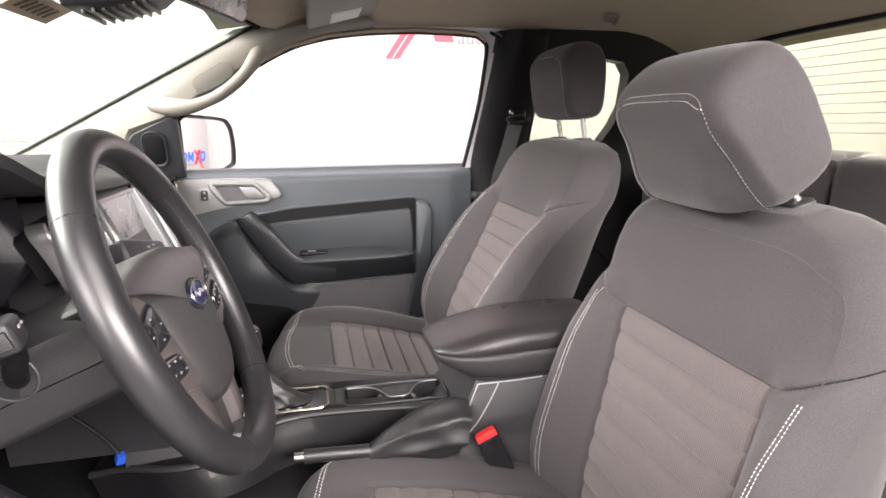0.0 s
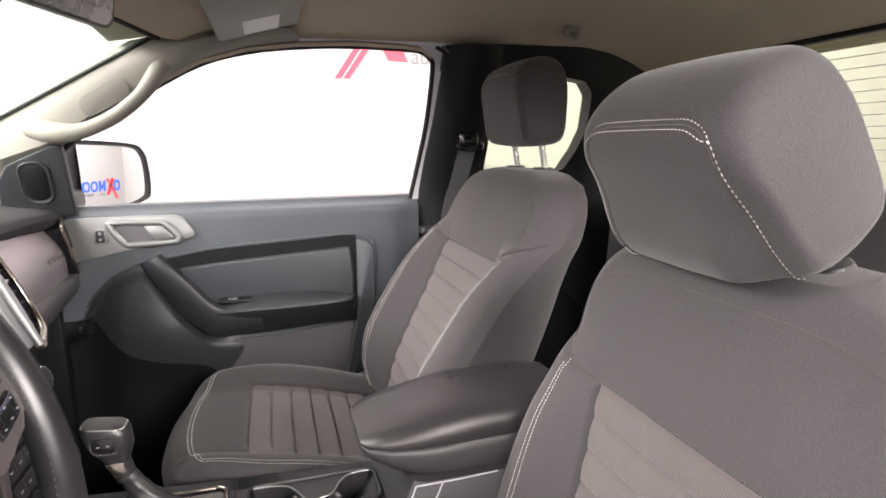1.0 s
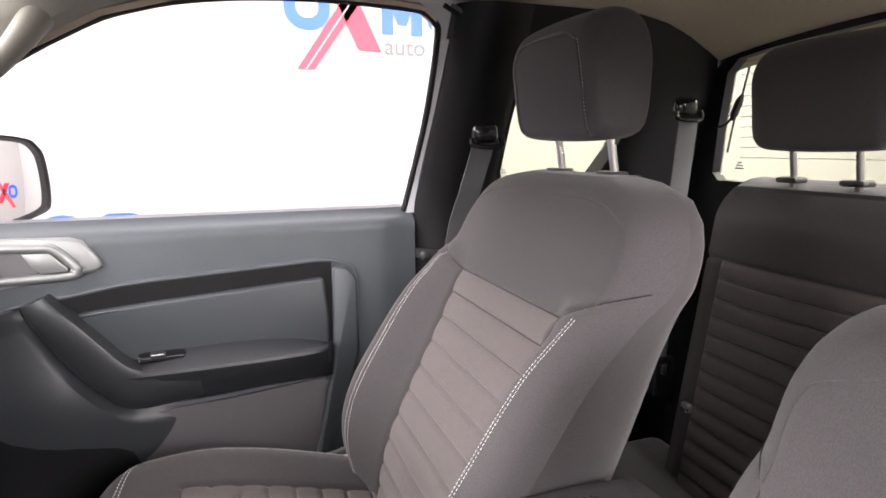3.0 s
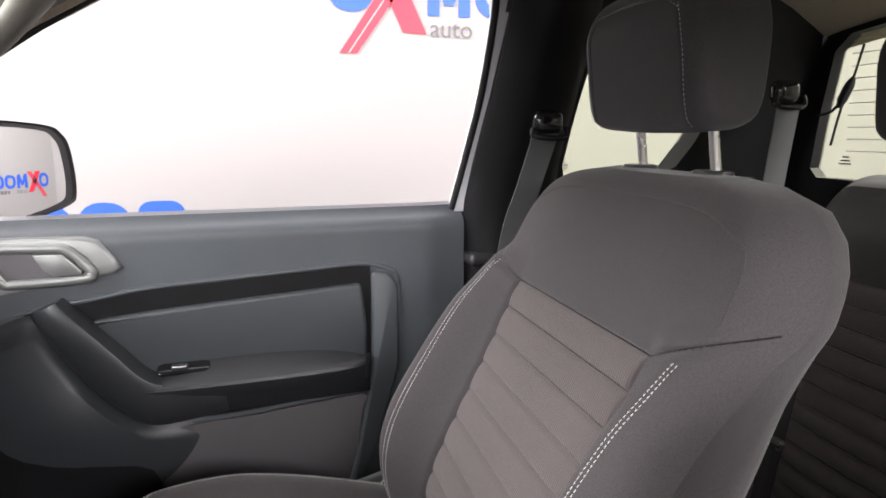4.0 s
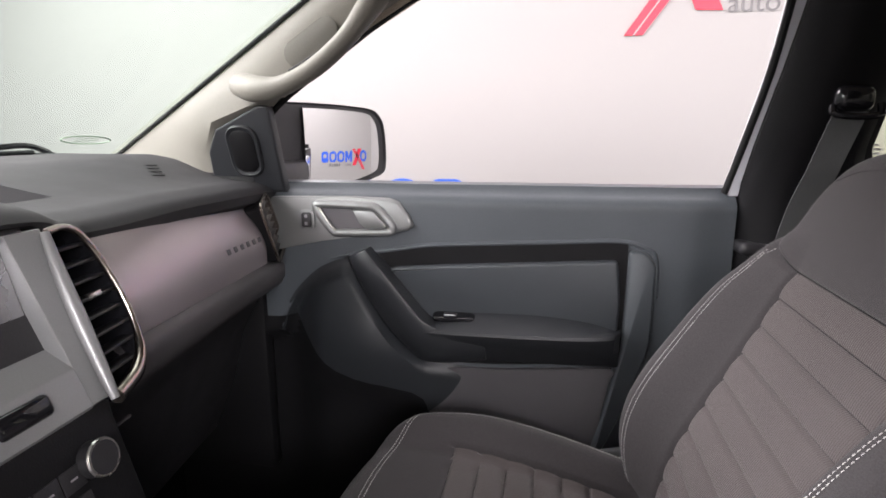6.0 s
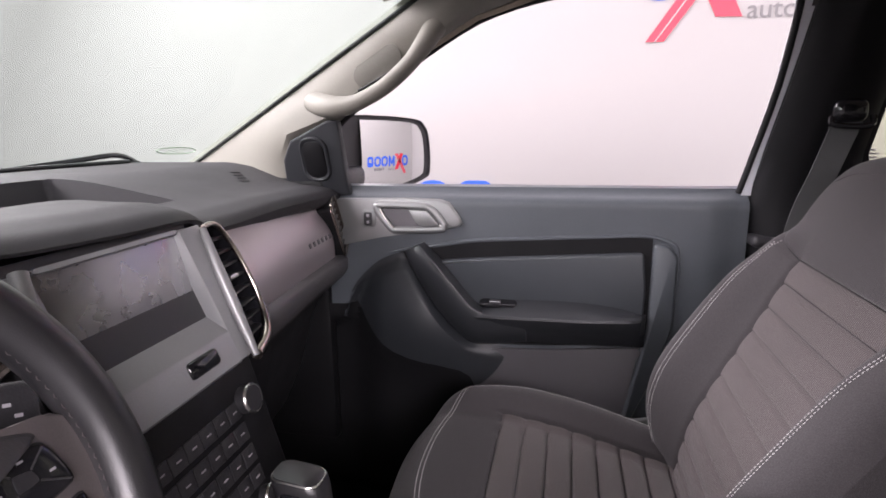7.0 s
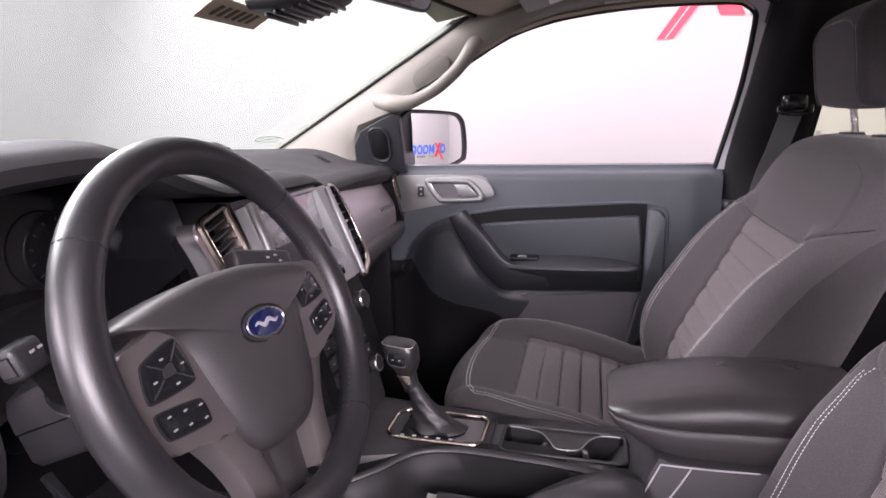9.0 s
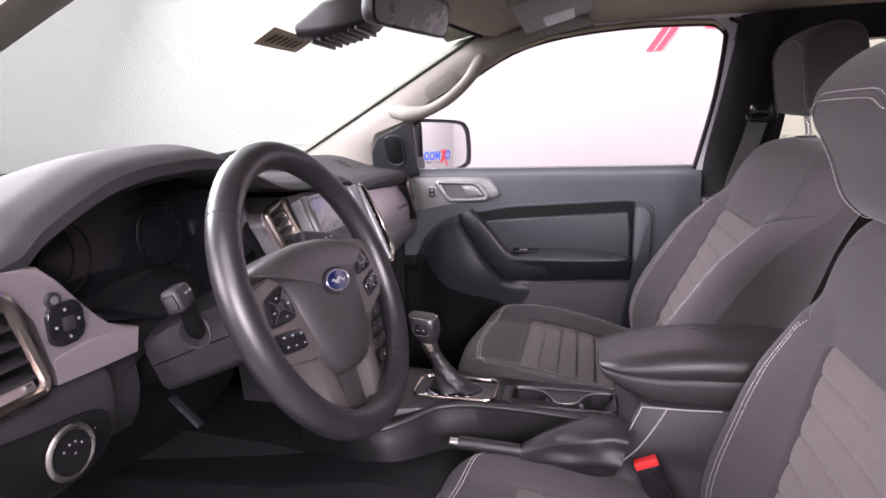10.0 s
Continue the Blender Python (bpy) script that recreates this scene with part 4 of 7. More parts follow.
def front_seat(label, cy, cushion_off, back_off, lean, head_off):
    seat = thing("front_seat", (0.2 + cushion_off[0], cy, 0.56), label, "car seat", "front seats")
    mc = Matrix.Translation((cushion_off[0], cy, cushion_off[1]))
    hip = Vector((0.36, 0, 0.86))
    mb = Matrix.Translation(Vector((back_off[0], cy, back_off[1])) + hip) @ pose(0, 0, 0, 0, -lean, 0) @ Matrix.Translation(-hip)
    mh = Matrix.Translation((0.62 + head_off[0], cy + head_off[8], 1.508 + head_off[1])) @ pose(0, 0, 0, 0, head_off[2], 0) @ Matrix.Diagonal((head_off[3], head_off[7], head_off[4], 1)) @ Matrix.Translation((-0.62, 0, -1.508))
    low = ("cushion", "cushion_skirt", "side_valance", "seat_rail")

    def add(name, bm, mat, parent=None, text="", smooth=50):
        m = mc if name in low or (parent and parent.name.startswith("cushion")) else mh if name.startswith("headrest") or (parent and parent.name.startswith("headrest")) else mb
        if m is mh:
            for v in bm.verts:
                v.co.z = min(v.co.z, 1.565) + max(0, v.co.z - 1.565) * (1.0 if cy > 0 else 0.86)
                if cy < 0:
                    v.co.x -= 0.019 * step(1.54, 1.45, v.co.z) * step(0.625, 0.585, v.co.x) * step(-0.115, -0.06, v.co.y)
                v.co.y *= 1 - head_off[5] * step(0.585, 0.668, v.co.x) - 0.75 * head_off[5] * step(1.50, 1.60, v.co.z) - head_off[6] * max(0, (v.co.z - 1.505) / 0.1) ** 2
        bmesh.ops.transform(bm, matrix=m, verts=bm.verts)
        return part(name, bm, mat, parent or seat, text, smooth)
    us = sorted({round(q * v, 4) for q in (-1, 1) for v in [0.02 * k for k in range(51)] + [0.575, 0.59, 0.61, 0.625]})
    ss = us
    zs = sorted({round(v, 4) for v in [lerp(0.80, 1.30, i / 72) for i in range(73)] + [c + d for c in CREASES + [TOPSEAM] for d in (-0.006, -0.003, -0.0012, 0, 0.0012, 0.003, 0.006)] if v >= 0.80} | {round(1.206 + 0.0025 * k, 4) for k in range(22)})
    zs += [1.308, 1.316, 1.324, 1.332, 1.340, 1.348, 1.355, 1.361, 1.366, 1.370, 1.372]

    def region(s, z):
        y = abs(back_point(s, z).y)
        if z > TOPSEAM + 0.5 * max(0, y - 0.156):
            return "upper"
        return "insert" if abs(s) < 0.6 else ("left" if s < 0 else "right")
    g = split_grid(back_point, ss, zs, region)
    back = add("backrest", g["upper"], CLOTH, None, "charcoal cloth backrest")
    add("ribbed_insert", g["insert"], INSERT, back, "ribbed taupe-grey cloth insert")
    for c in CREASES:
        bm = B()
        tube(bm, [back_point(lerp(-0.595, 0.595, i / 24), c) + Vector((-0.0004, 0, 0)) for i in range(25)], 0.0014, 5)
        add("pleat_seam", bm, SOFT, back)
    add("bolster", g["left"], CLOTH, back)
    add("bolster", g["right"], CLOTH, back)
    for sgn in (-1, 1):
        bm = B()
        tube(bm, [back_point(sgn * 0.6, lerp(0.82, 1.203, i / 50)) + Vector((-0.0004, 0, 0)) for i in range(51)], 0.0011, 5)
        add("insert_seam", bm, SOFT, back)
    bm = B()
    tube(bm, [back_point(lerp(-0.98, 0.98, i / 60), TOPSEAM + 0.5 * max(0, abs(back_point(lerp(-0.98, 0.98, i / 60), TOPSEAM).y) - 0.156)) + Vector((-0.0004, 0, 0)) for i in range(61)], 0.0010, 5)
    add("insert_seam", bm, SOFT, back)
    # rear shell
    bm = B()
    rs = []
    for z in zs[::3] + [1.372]:
        e = back_point(1, z)
        xb = curve(KB, z)
        r = []
        for k in range(17):
            a = math.pi * k / 16
            r.append((e.x + (xb - e.x) * math.sin(a) ** 0.6, e.y * (1 if math.cos(a) > 0 else -1) * abs(math.cos(a)) ** 0.5, z))
        rs.append(r)
    vv = rings(bm, rs, False)
    add("back_shell", bm, CLOTH, back)
    bm = B()
    topf = [back_point(s, 1.372) for s in ss]
    e = back_point(1, 1.372)
    xb = curve(KB, 1.372)
    grid(bm, [topf, [Vector((lerp(p.x, xb, 0.5), p.y, 1.3735)) for p in topf], [Vector((max(p.x, xb - 0.004 * (p.y / 0.11) ** 2), p.y, 1.372)) for p in topf]])
    add("back_top", bm, CLOTH, back)
    # thread along the bolster crests
    for sgn in (-1, 1):
        for off in ((0.848, 0.864) if sgn < 0 else (0.786, 0.803)):
            bm = B()
            stitches(bm, [back_point(sgn * off, lerp(0.83, 1.226, i / 60)) + Vector((-0.0012, -0.0004 if sgn > 0 else 0, 0)) for i in range(61)], lambda c, q=sgn: (-0.75, -0.6, 0.2) if q > 0 else (-0.8, -0.4, 0.2), 0.0034, 0.0016, 0.0005)
            add("stitching", bm, THREAD, back, "pale stitching")
    # seam round the upper panel
    loop = [back_point(-0.86, lerp(1.215, 1.30, i / 8)) for i in range(9)] + [back_point(lerp(-0.84, 0.84, i / 24), 1.318 + 0.030 * (1 - (i / 12 - 1) ** 4)) for i in range(25)] + [back_point(0.86, lerp(1.30, 1.215, i / 8)) for i in range(9)]
    bm = B()
    tube(bm, smoothpath(loop, 2), 0.0009, 6)
    add("seam", bm, CLOTH, back)
    # cushion
    ts = sorted({round(v, 4) for v in [lerp(0, 1, i / 80) for i in range(81)] + [(0.03 + 0.042 * k + d - XF) / (0.42 - XF) for k in range(9) for d in (-0.006, -0.003, -0.0012, 0, 0.0012, 0.003, 0.006)]})

    def creg(s, t):
        p = cushion_point(s, t)
        return "insert" if abs(s) < 0.60 and p.x > 0.03 else "main"
    g = split_grid(cushion_point, ss, ts, creg)
    cush = add("cushion", g["main"], CLOTH, None, "charcoal cloth seat cushion")
    for sgn in (-1, 1):
        bm = B()
        tube(bm, [cushion_point(sgn * 0.6, lerp(0.29, 0.9, i / 40)) + Vector((0, 0, 0.0006)) for i in range(41)], 0.0010, 5)
        add("cushion_seam", bm, SOFT, cush)
    add("ribbed_insert", g["insert"], INSERT, cush)
    for k in range(8):
        bm = B()
        xx = 0.03 + 0.042 * k
        line = []
        for i in range(21):
            u = lerp(-0.595, 0.595, i / 20)
            xf = XF + 0.055 * u * u
            line.append(cushion_point(u, (xx - xf) / (0.42 - xf)) + Vector((0, 0, 0.0002)))
        tube(bm, line, 0.0011, 5)
        add("pleat_seam", bm, SOFT, cush)
    bm = B()
    rim = [cushion_point(-1, t) for t in ts[::-2]] + [cushion_point(s, 0) for s in ss[1:-1:2]] + [cushion_point(1, t) for t in ts[::2]]
    grid(bm, [rim, [Vector((p.x + 0.002, p.y * 1.005, p.z - 0.03)) for p in rim], [Vector((p.x + 0.012, p.y * 0.985, 0.79)) for p in rim]])
    add("cushion_skirt", bm, CLOTH, cush)
    bm = B()
    grid(bm, [[Vector((p.x + 0.012, p.y * 0.99, 0.80)) for p in rim], [Vector((p.x + 0.01, p.y * 1.0, 0.76)) for p in rim], [Vector((p.x + 0.03, p.y * 0.97, 0.66)) for p in rim]])
    add("side_valance", bm, PLASTIC, None, "dark plastic valance")
    for off in (0.85, 0.875):
        bm = B()
        path = [cushion_point(-off, lerp(0.80, 0.10, i / 50)) for i in range(51)] + [cushion_point(lerp(-off, off, i / 40), 0.10 - (off - 0.85) * 0.5) for i in range(1, 40)] + [cushion_point(off, lerp(0.10, 0.80, i / 50)) for i in range(51)]
        stitches(bm, [p + Vector((0, 0, 0.0008)) for p in path], lambda c: (0, 0, 1), 0.0036, 0.0018, 0.0009)
        add("stitching", bm, THREAD, cush, "pale stitching")
    for yy in (-0.2, 0.2):
        bm = B()
        box(bm, (0.12, yy, 0.61), (0.50, 0.05, 0.09), 0.008)
        add("seat_rail", bm, PLASTIC)
    # headrest on two posts
    bm = B()
    ys = [-0.1395, -0.136, -0.130, -0.122, -0.112] + [lerp(-0.10, 0.10, i / 14) for i in range(15)] + [0.112, 0.122, 0.130, 0.136, 0.1395]
    rings(bm, [head_ring(y) for y in ys], True)
    head = add("headrest", bm, CLOTH, None, "charcoal cloth headrest", 60)
    top = 12.0 if cy > 0 else 14.0
    turn_in = [(top - 4, 0.108), (top - 2.6, 0.1065), (top - 1.4, 0.101), (top - 0.6, 0.091), (top - 0.1, 0.077), (top, 0.060)]
    track = [(i, -0.108) for i in range(int(top) - 4)] + [(i, -y) for i, y in turn_in] + [(top, lerp(-0.045, 0.045, i / 8)) for i in range(9)] + turn_in[::-1] + [(i, 0.108) for i in range(int(top) - 5, -1, -1)]
    path = []
    for i, y in track:
        r = head_ring(y)
        k = int(i)
        path.append(lerp(r[k], r[k + 1], i - k))
    path = smoothpath(path, 2)
    bm = B()
    tube(bm, path, 0.0009, 6)
    add("seam", bm, CLOTH, head)
    c = Vector((0.620, 0, 1.508))
    for sh in (0.004, -0.004):
        bm = B()
        pp = []
        for p in path:
            w = step(0.098, 0.106, abs(p.y))
            q = p + Vector((sh * 0.8 * (1 - w), math.copysign(sh * w, p.y), sh * 0.6 * (1 - w)))
            pp.append(q + (q - c).normalized() * 0.0024)
        stitches(bm, pp, lambda q: q - c, 0.0034, 0.0018, 0.0004)
        add("stitching", bm, THREAD, head, "pale stitching")
    for yy in (-0.0675, 0.0675):
        bm = B()
        tube(bm, [mb @ Vector((0.632, yy, 1.30)), mb @ Vector((0.630, yy, 1.375)), Vector(((mh @ Vector((0.624, 0, 1.45))).x, cy + yy, (mh @ Vector((0.624, 0, 1.45))).z))], 0.0058, 12)
        part("headrest_post", bm, CHROME, head, "chrome post")
        bm = B()
        prism(bm, [(0.625 + x, yy + y, 1.367) for x, y in rrect(0.034, 0.046, 0.012)], (0, 0, 0.010), 0.004)
        add("post_guide", bm, PLASTIC, back)
    return seat


front_seat("charcoal cloth passenger seat with raised headrest", 0.350, (0, 0), (0, 0), 0, (-0.005, -0.006, 2, 1.13, 0.952, 0.06, 0.03, 0.81, 0.008))
front_seat("charcoal cloth driver seat with lowered headrest", -0.325, (0.04, -0.045), (0.085, -0.107), 14, (-0.122, -0.100, -31, 1.27, 1.03, 0.05, 0.03, 0.84, -0.012))

# ---------------------------------------------------------------- rear bench
bench = thing("rear_bench", (0.95, 0.2, 0.6), "charcoal cloth rear bench with ribbed insert and headrest", "rear seat")


def rear_point(s, z):
    y = 0.215 + s * 0.25
    x = 0.955 + 0.16 * (z - 1.0) - 0.02 * (1 - abs(s) ** 4)
    if z > 1.27:
        x += 0.10 * (1 - math.sqrt(max(0, 1 - ((z - 1.27) / 0.08) ** 2)))
    seam = 0.0
    if abs(s) < 0.84 and z < 1.2:
        for k in range(14):
            seam = max(seam, 0.006 * math.exp(-((z - 1.166 + 0.034 * k) / 0.0024) ** 2))
        x -= 0.0045 * abs(math.sin((z - 1.166) / 0.034 * math.pi)) ** 0.7
    seam = max(seam, 0.006 * math.exp(-((z - 1.2) / 0.005) ** 2), 0.006 * math.exp(-((abs(s) - 0.84) / 0.014) ** 2) * step(1.205, 1.195, z))
    return Vector((x + seam, y, z))


us = [lerp(-1, 1, i / 50) for i in range(51)]
zs = [lerp(0.72, 1.35, i / 300) for i in range(301)]
g = split_grid(rear_point, us, zs, lambda s, z: "insert" if abs(s) < 0.84 and z < 1.2 else "main")
rb = part("backrest", g["main"], CLOTH, bench)
part("ribbed_insert", g["insert"], INSERT, rb)
for k in range(9):
    bm = B()
    tube(bm, [rear_point(lerp(-0.82, 0.82, i / 16), 1.166 - 0.034 * k) + Vector((-0.0006, 0, 0)) for i in range(17)], 0.0012, 5)
    part("pleat_seam", bm, SOFT, rb)
bm = B()
box(bm, (1.06, 0.215, 1.03), (0.09, 0.50, 0.63), 0.03)
part("back_shell", bm, CLOTH, bench)
bm = B()
box(bm, (1.05, -0.32, 1.03), (0.14, 0.56, 0.63), 0.04, None, 4)
part("backrest", bm, CLOTH, bench)
bm = B()
box(bm, (0.90, 0.0, 0.70), (0.22, 1.2, 0.14), 0.03, None, 3)
part("cushion", bm, CLOTH, bench)
bm = B()
ys = [-0.1395, -0.136, -0.130, -0.122, -0.112] + [lerp(-0.10, 0.10, i / 8) for i in range(9)] + [0.112, 0.122, 0.130, 0.136, 0.1395]
rings(bm, [[Vector((p.x * 0.85 + 0.49, p.y * 0.82 + 0.276, 1.485 + (p.z - 1.508) * 0.97)) for p in head_ring(y)] for y in ys], True)
rh = part("headrest", bm, CLOTH, bench, "charcoal cloth headrest", 60)
for yy in (0.220, 0.332):
    bm = B()
    tube(bm, [(1.045, yy + 0.012, 1.30), (1.030, yy, 1.36), (1.015, yy, 1.44)], 0.0058, 12)
    part("headrest_post", bm, CHROME, rh, "chrome post")
    bm = B()
    box(bm, (1.03, yy + 0.004, 1.352), (0.030, 0.040, 0.010), 0.004)
    part("post_guide", bm, PLASTIC, rh)

# ---------------------------------------------------------------- steering wheel
WC = Vector((-0.135, -0.374, 1.241))
WA = radians(22.5)
WN, WU, WY = Vector((math.cos(WA), 0, math.sin(WA))), Vector((-math.sin(WA), 0, math.cos(WA))), Vector((0, 1, 0))


def wh(a, r, out=0.0):
    """A point on the wheel: a degrees from the passenger side, up; r from the hub; out towards the driver."""
    return WC + WY * (r * math.cos(radians(a))) + WU * (r * math.sin(radians(a))) + WN * out


def wp(y, u, out=0.0):
    return WC + WY * y + WU * u + WN * out


wheel = thing("steering_wheel", WC, "worn black leather steering wheel with silver spokes", "steering wheel")
bm = B()
tube(bm, [wh(a, 0.168) for a in range(0, 360, 5)], 0.0170, 16, True)
rim = part("rim", bm, LEATHER, wheel, "worn black leather rim")
for a in (40, 140, 235, 305):
    bm = B()
    d = wh(a + 1, 0.168) - wh(a, 0.168)
    tube(bm, [wh(a, 0.168) - d * 0.22, wh(a, 0.168) + d * 0.22], 0.0172, 16)
    part("rim_seam", bm, RUBBER, rim)
for a0, a1 in ((-58, 38), (142, 238)):
    bm = B()
    stitches(bm, [wh(lerp(a0, a1, i / 60), 0.1515, 0.004) for i in range(61)], lambda c: WC - c, 0.004, 0.003, 0.0006)
    part("rim_stitching", bm, SPOKE, rim, "grey thread on the inner rim")
# airbag cover, a domed shield, turned a little with the wheel
def hp(y, u, out=0.0):
    c, k = math.cos(radians(-5)), math.sin(radians(-5))
    return wp(y * c - u * k, y * k + u * c, out)


bm = B()
half = [(0.03, 0.0585), (0.06, 0.0550), (0.095, 0.0490), (0.126, 0.0415), (0.132, 0.036), (0.112, 0.030), (0.094, 0.019), (0.084, 0.001), (0.077, -0.026), (0.065, -0.066), (0.047, -0.094), (0.022, -0.106)]
SH = [(0, 0.0590)] + half + [(-y, u) for y, u in half[::-1]]
hub = smoothpath([hp(y, u) for y, u in SH], 4, True)
hc = hp(0, -0.012)
rs = []
for f, o in ((1.0, -0.045), (1.0, -0.012), (0.992, -0.006), (0.965, -0.001), (0.90, 0.0045), (0.75, 0.0105), (0.55, 0.0145), (0.3, 0.0168), (0.1, 0.0172)):
    rs.append([hc + (p - hc) * f + WN * o for p in hub])
rings(bm, rs, True)
hubp = part("airbag_cover", bm, HUBMAT, wheel, "grey airbag cover")
ell = [(0.0285 * math.cos(radians(a)), 0.0130 * math.sin(radians(a))) for a in range(0, 360, 10)]
# black ring drawn for the shadow round the badge
bm = B()
tube(bm, [hp(y * 1.16 - 0.002, u * 1.22, 0.0158) for y, u in ell], 0.0016, 6, True)
part("badge_shadow", bm, SOFT, hubp)
bm = B()
prism(bm, [hp(y - 0.002, u, 0.0145) for y, u in ell], WN * 0.0045, 0.001)
bd = part("badge", bm, BADGE, hubp, "oval dark blue badge with silver rim")
bm = B()
tube(bm, [hp(y * 0.97 - 0.002, u * 0.95, 0.0189) for y, u in ell], 0.0010, 6, True)
part("badge_rim", bm, CHROME, bd)
bm = B()
tube(bm, [hp(lerp(-0.019, 0.016, i / 16), 0.0018 * math.sin(i * 0.8), 0.0193) for i in range(17)], [lerp(0.0008, 0.0024, math.sin(i / 16 * math.pi)) for i in range(17)], 8, flat=0.4, up=WN)
part("badge_mark", bm, LOGOGREY, bd)
for y, u, w in ((-0.006, -0.046, 0.010), (0.006, -0.050, 0.014)):
    bm = B()
    box(bm, hp(y, u, 0.0128), (0.0010, w, 0.0022), 0.0003, pose(0, 0, 0, 0, -16, 0))
    part("embossed_mark", bm, SHROUDM, hubp)
# side spokes: a plate with button pads, and a leg that falls away to the rim
for sg in (-1, 1):
    bm = B()
    out = smoothpath([wp(sg * 0.08, 0.034), wp(sg * 0.12, 0.034), wp(sg * 0.150, 0.026), wp(sg * 0.155, -0.005), wp(sg * 0.147, -0.036), wp(sg * 0.136, -0.049), wp(sg * 0.108, -0.056), wp(sg * 0.080, -0.064), wp(sg * 0.055, -0.05)], 4, True)
    prism(bm, [p - WN * 0.018 for p in out], WN * 0.018, 0.003, 2)
    sk = part("side_spoke", bm, SPOKE, wheel, "warm silver spoke")
    bm = B()
    secs = []
    for k in range(9):
        f = k / 8
        u, o = lerp(-0.045, -0.160, f), lerp(-0.001, -0.019, f ** 0.8)
        ya = lerp(0.106, 0.066, f) - 0.012 * math.sin(f * math.pi)
        yb = lerp(0.062, 0.036, f) - 0.006 * math.sin(f * math.pi)
        secs.append([wp(sg * (ya + 0.003), u, o - 0.022), wp(sg * ya, u, o - 0.002), wp(sg * (ya - 0.003), u, o), wp(sg * (yb + 0.003), u, o), wp(sg * yb, u, o - 0.002), wp(sg * (yb - 0.003), u, o - 0.022)])
    rings(bm, secs, True)
    part("spoke_leg", bm, SPOKE, sk)
    for nm, pad, marks in (("four_way_pad", [(0.090, 0.0258), (0.1290, 0.0187), (0.1365, -0.0085), (0.088, -0.0112)], ((0.1125, 0.0160), (0.0960, 0.0060), (0.1080, -0.0055), (0.1260, 0.0035), (0.1105, 0.0050))),
                           ("switch_pad", [(0.0920, -0.0255), (0.1370, -0.0167), (0.1345, -0.0375), (0.0920, -0.0450)], ((0.1290, -0.0225), (0.1135, -0.0252), (0.0980, -0.0285), (0.1290, -0.0330), (0.1145, -0.0362), (0.0985, -0.0392)))):
        bm = B()
        c = sum((wp(sg * y, u) for y, u in pad), Vector()) / 4
        o = smoothpath([p for q in range(4) for p in (lerp(wp(sg * pad[q][0], pad[q][1]), wp(sg * pad[q - 1][0], pad[q - 1][1]), 0.15), lerp(wp(sg * pad[q][0], pad[q][1]), wp(sg * pad[(q + 1) % 4][0], pad[(q + 1) % 4][1]), 0.15))], 3, True)
        rings(bm, [[c + (p - c) * f + WN * h for p in o] for f, h in ((1.0, -0.004), (1.0, 0.002), (0.96, 0.0036), (0.88, 0.0042), (0.4, 0.0042))], True)
        pd = part(nm, bm, BLACK, sk, "black button pad")
        for (y, u) in marks:
            bm = B()
            box(bm, wp(sg * y, u, 0.0045), (0.0006, 0.0034, 0.0013), 0, pose(0, 0, 0, 0, -22.5, 0))
            part("button_mark", bm, LOGOGREY, pd)
        bm = B()
        tube(bm, [p + (p - c) * 0.035 + WN * 0.0006 for p in o], 0.0010, 6, True)
        part("pad_gap", bm, RUBBER, pd)
        if nm == "four_way_pad":
            bm = B()
            cor = [wp(sg * y, u, 0.0044) for y, u in pad]
            for q in range(4):
                tube(bm, [lerp(c + WN * 0.0044, cor[q], 0.28), lerp(c + WN * 0.0044, cor[q], 0.86)], 0.0006, 6)
            part("pad_divider", bm, SHROUDM, pd)
            bm = B()
            prism(bm, [c + (p - c) * 0.26 + WN * 0.0038 for p in o], WN * 0.0012, 0.0004)
            part("pad_centre", bm, PLASTIC, pd)
bm = B()
secs = []
for k in range(5):
    f = k / 4
    u, o, w = lerp(-0.085, -0.160, f), lerp(-0.018, -0.027, f), lerp(0.026, 0.019, f)
    secs.append([wp(-w, u, o - 0.014), wp(-w, u, o - 0.002), wp(-w + 0.003, u, o), wp(w - 0.003, u, o), wp(w, u, o - 0.002), wp(w, u, o - 0.014)])
rings(bm, secs, True)
part("lower_spoke", bm, HUBMAT, wheel, "grey lower spoke plate")
bm = B()
tube(bm, [WC - WN * 0.035, WC - WN * 0.11], [0.046, 0.042], 24)
part("hub_boss", bm, PLASTIC, wheel)

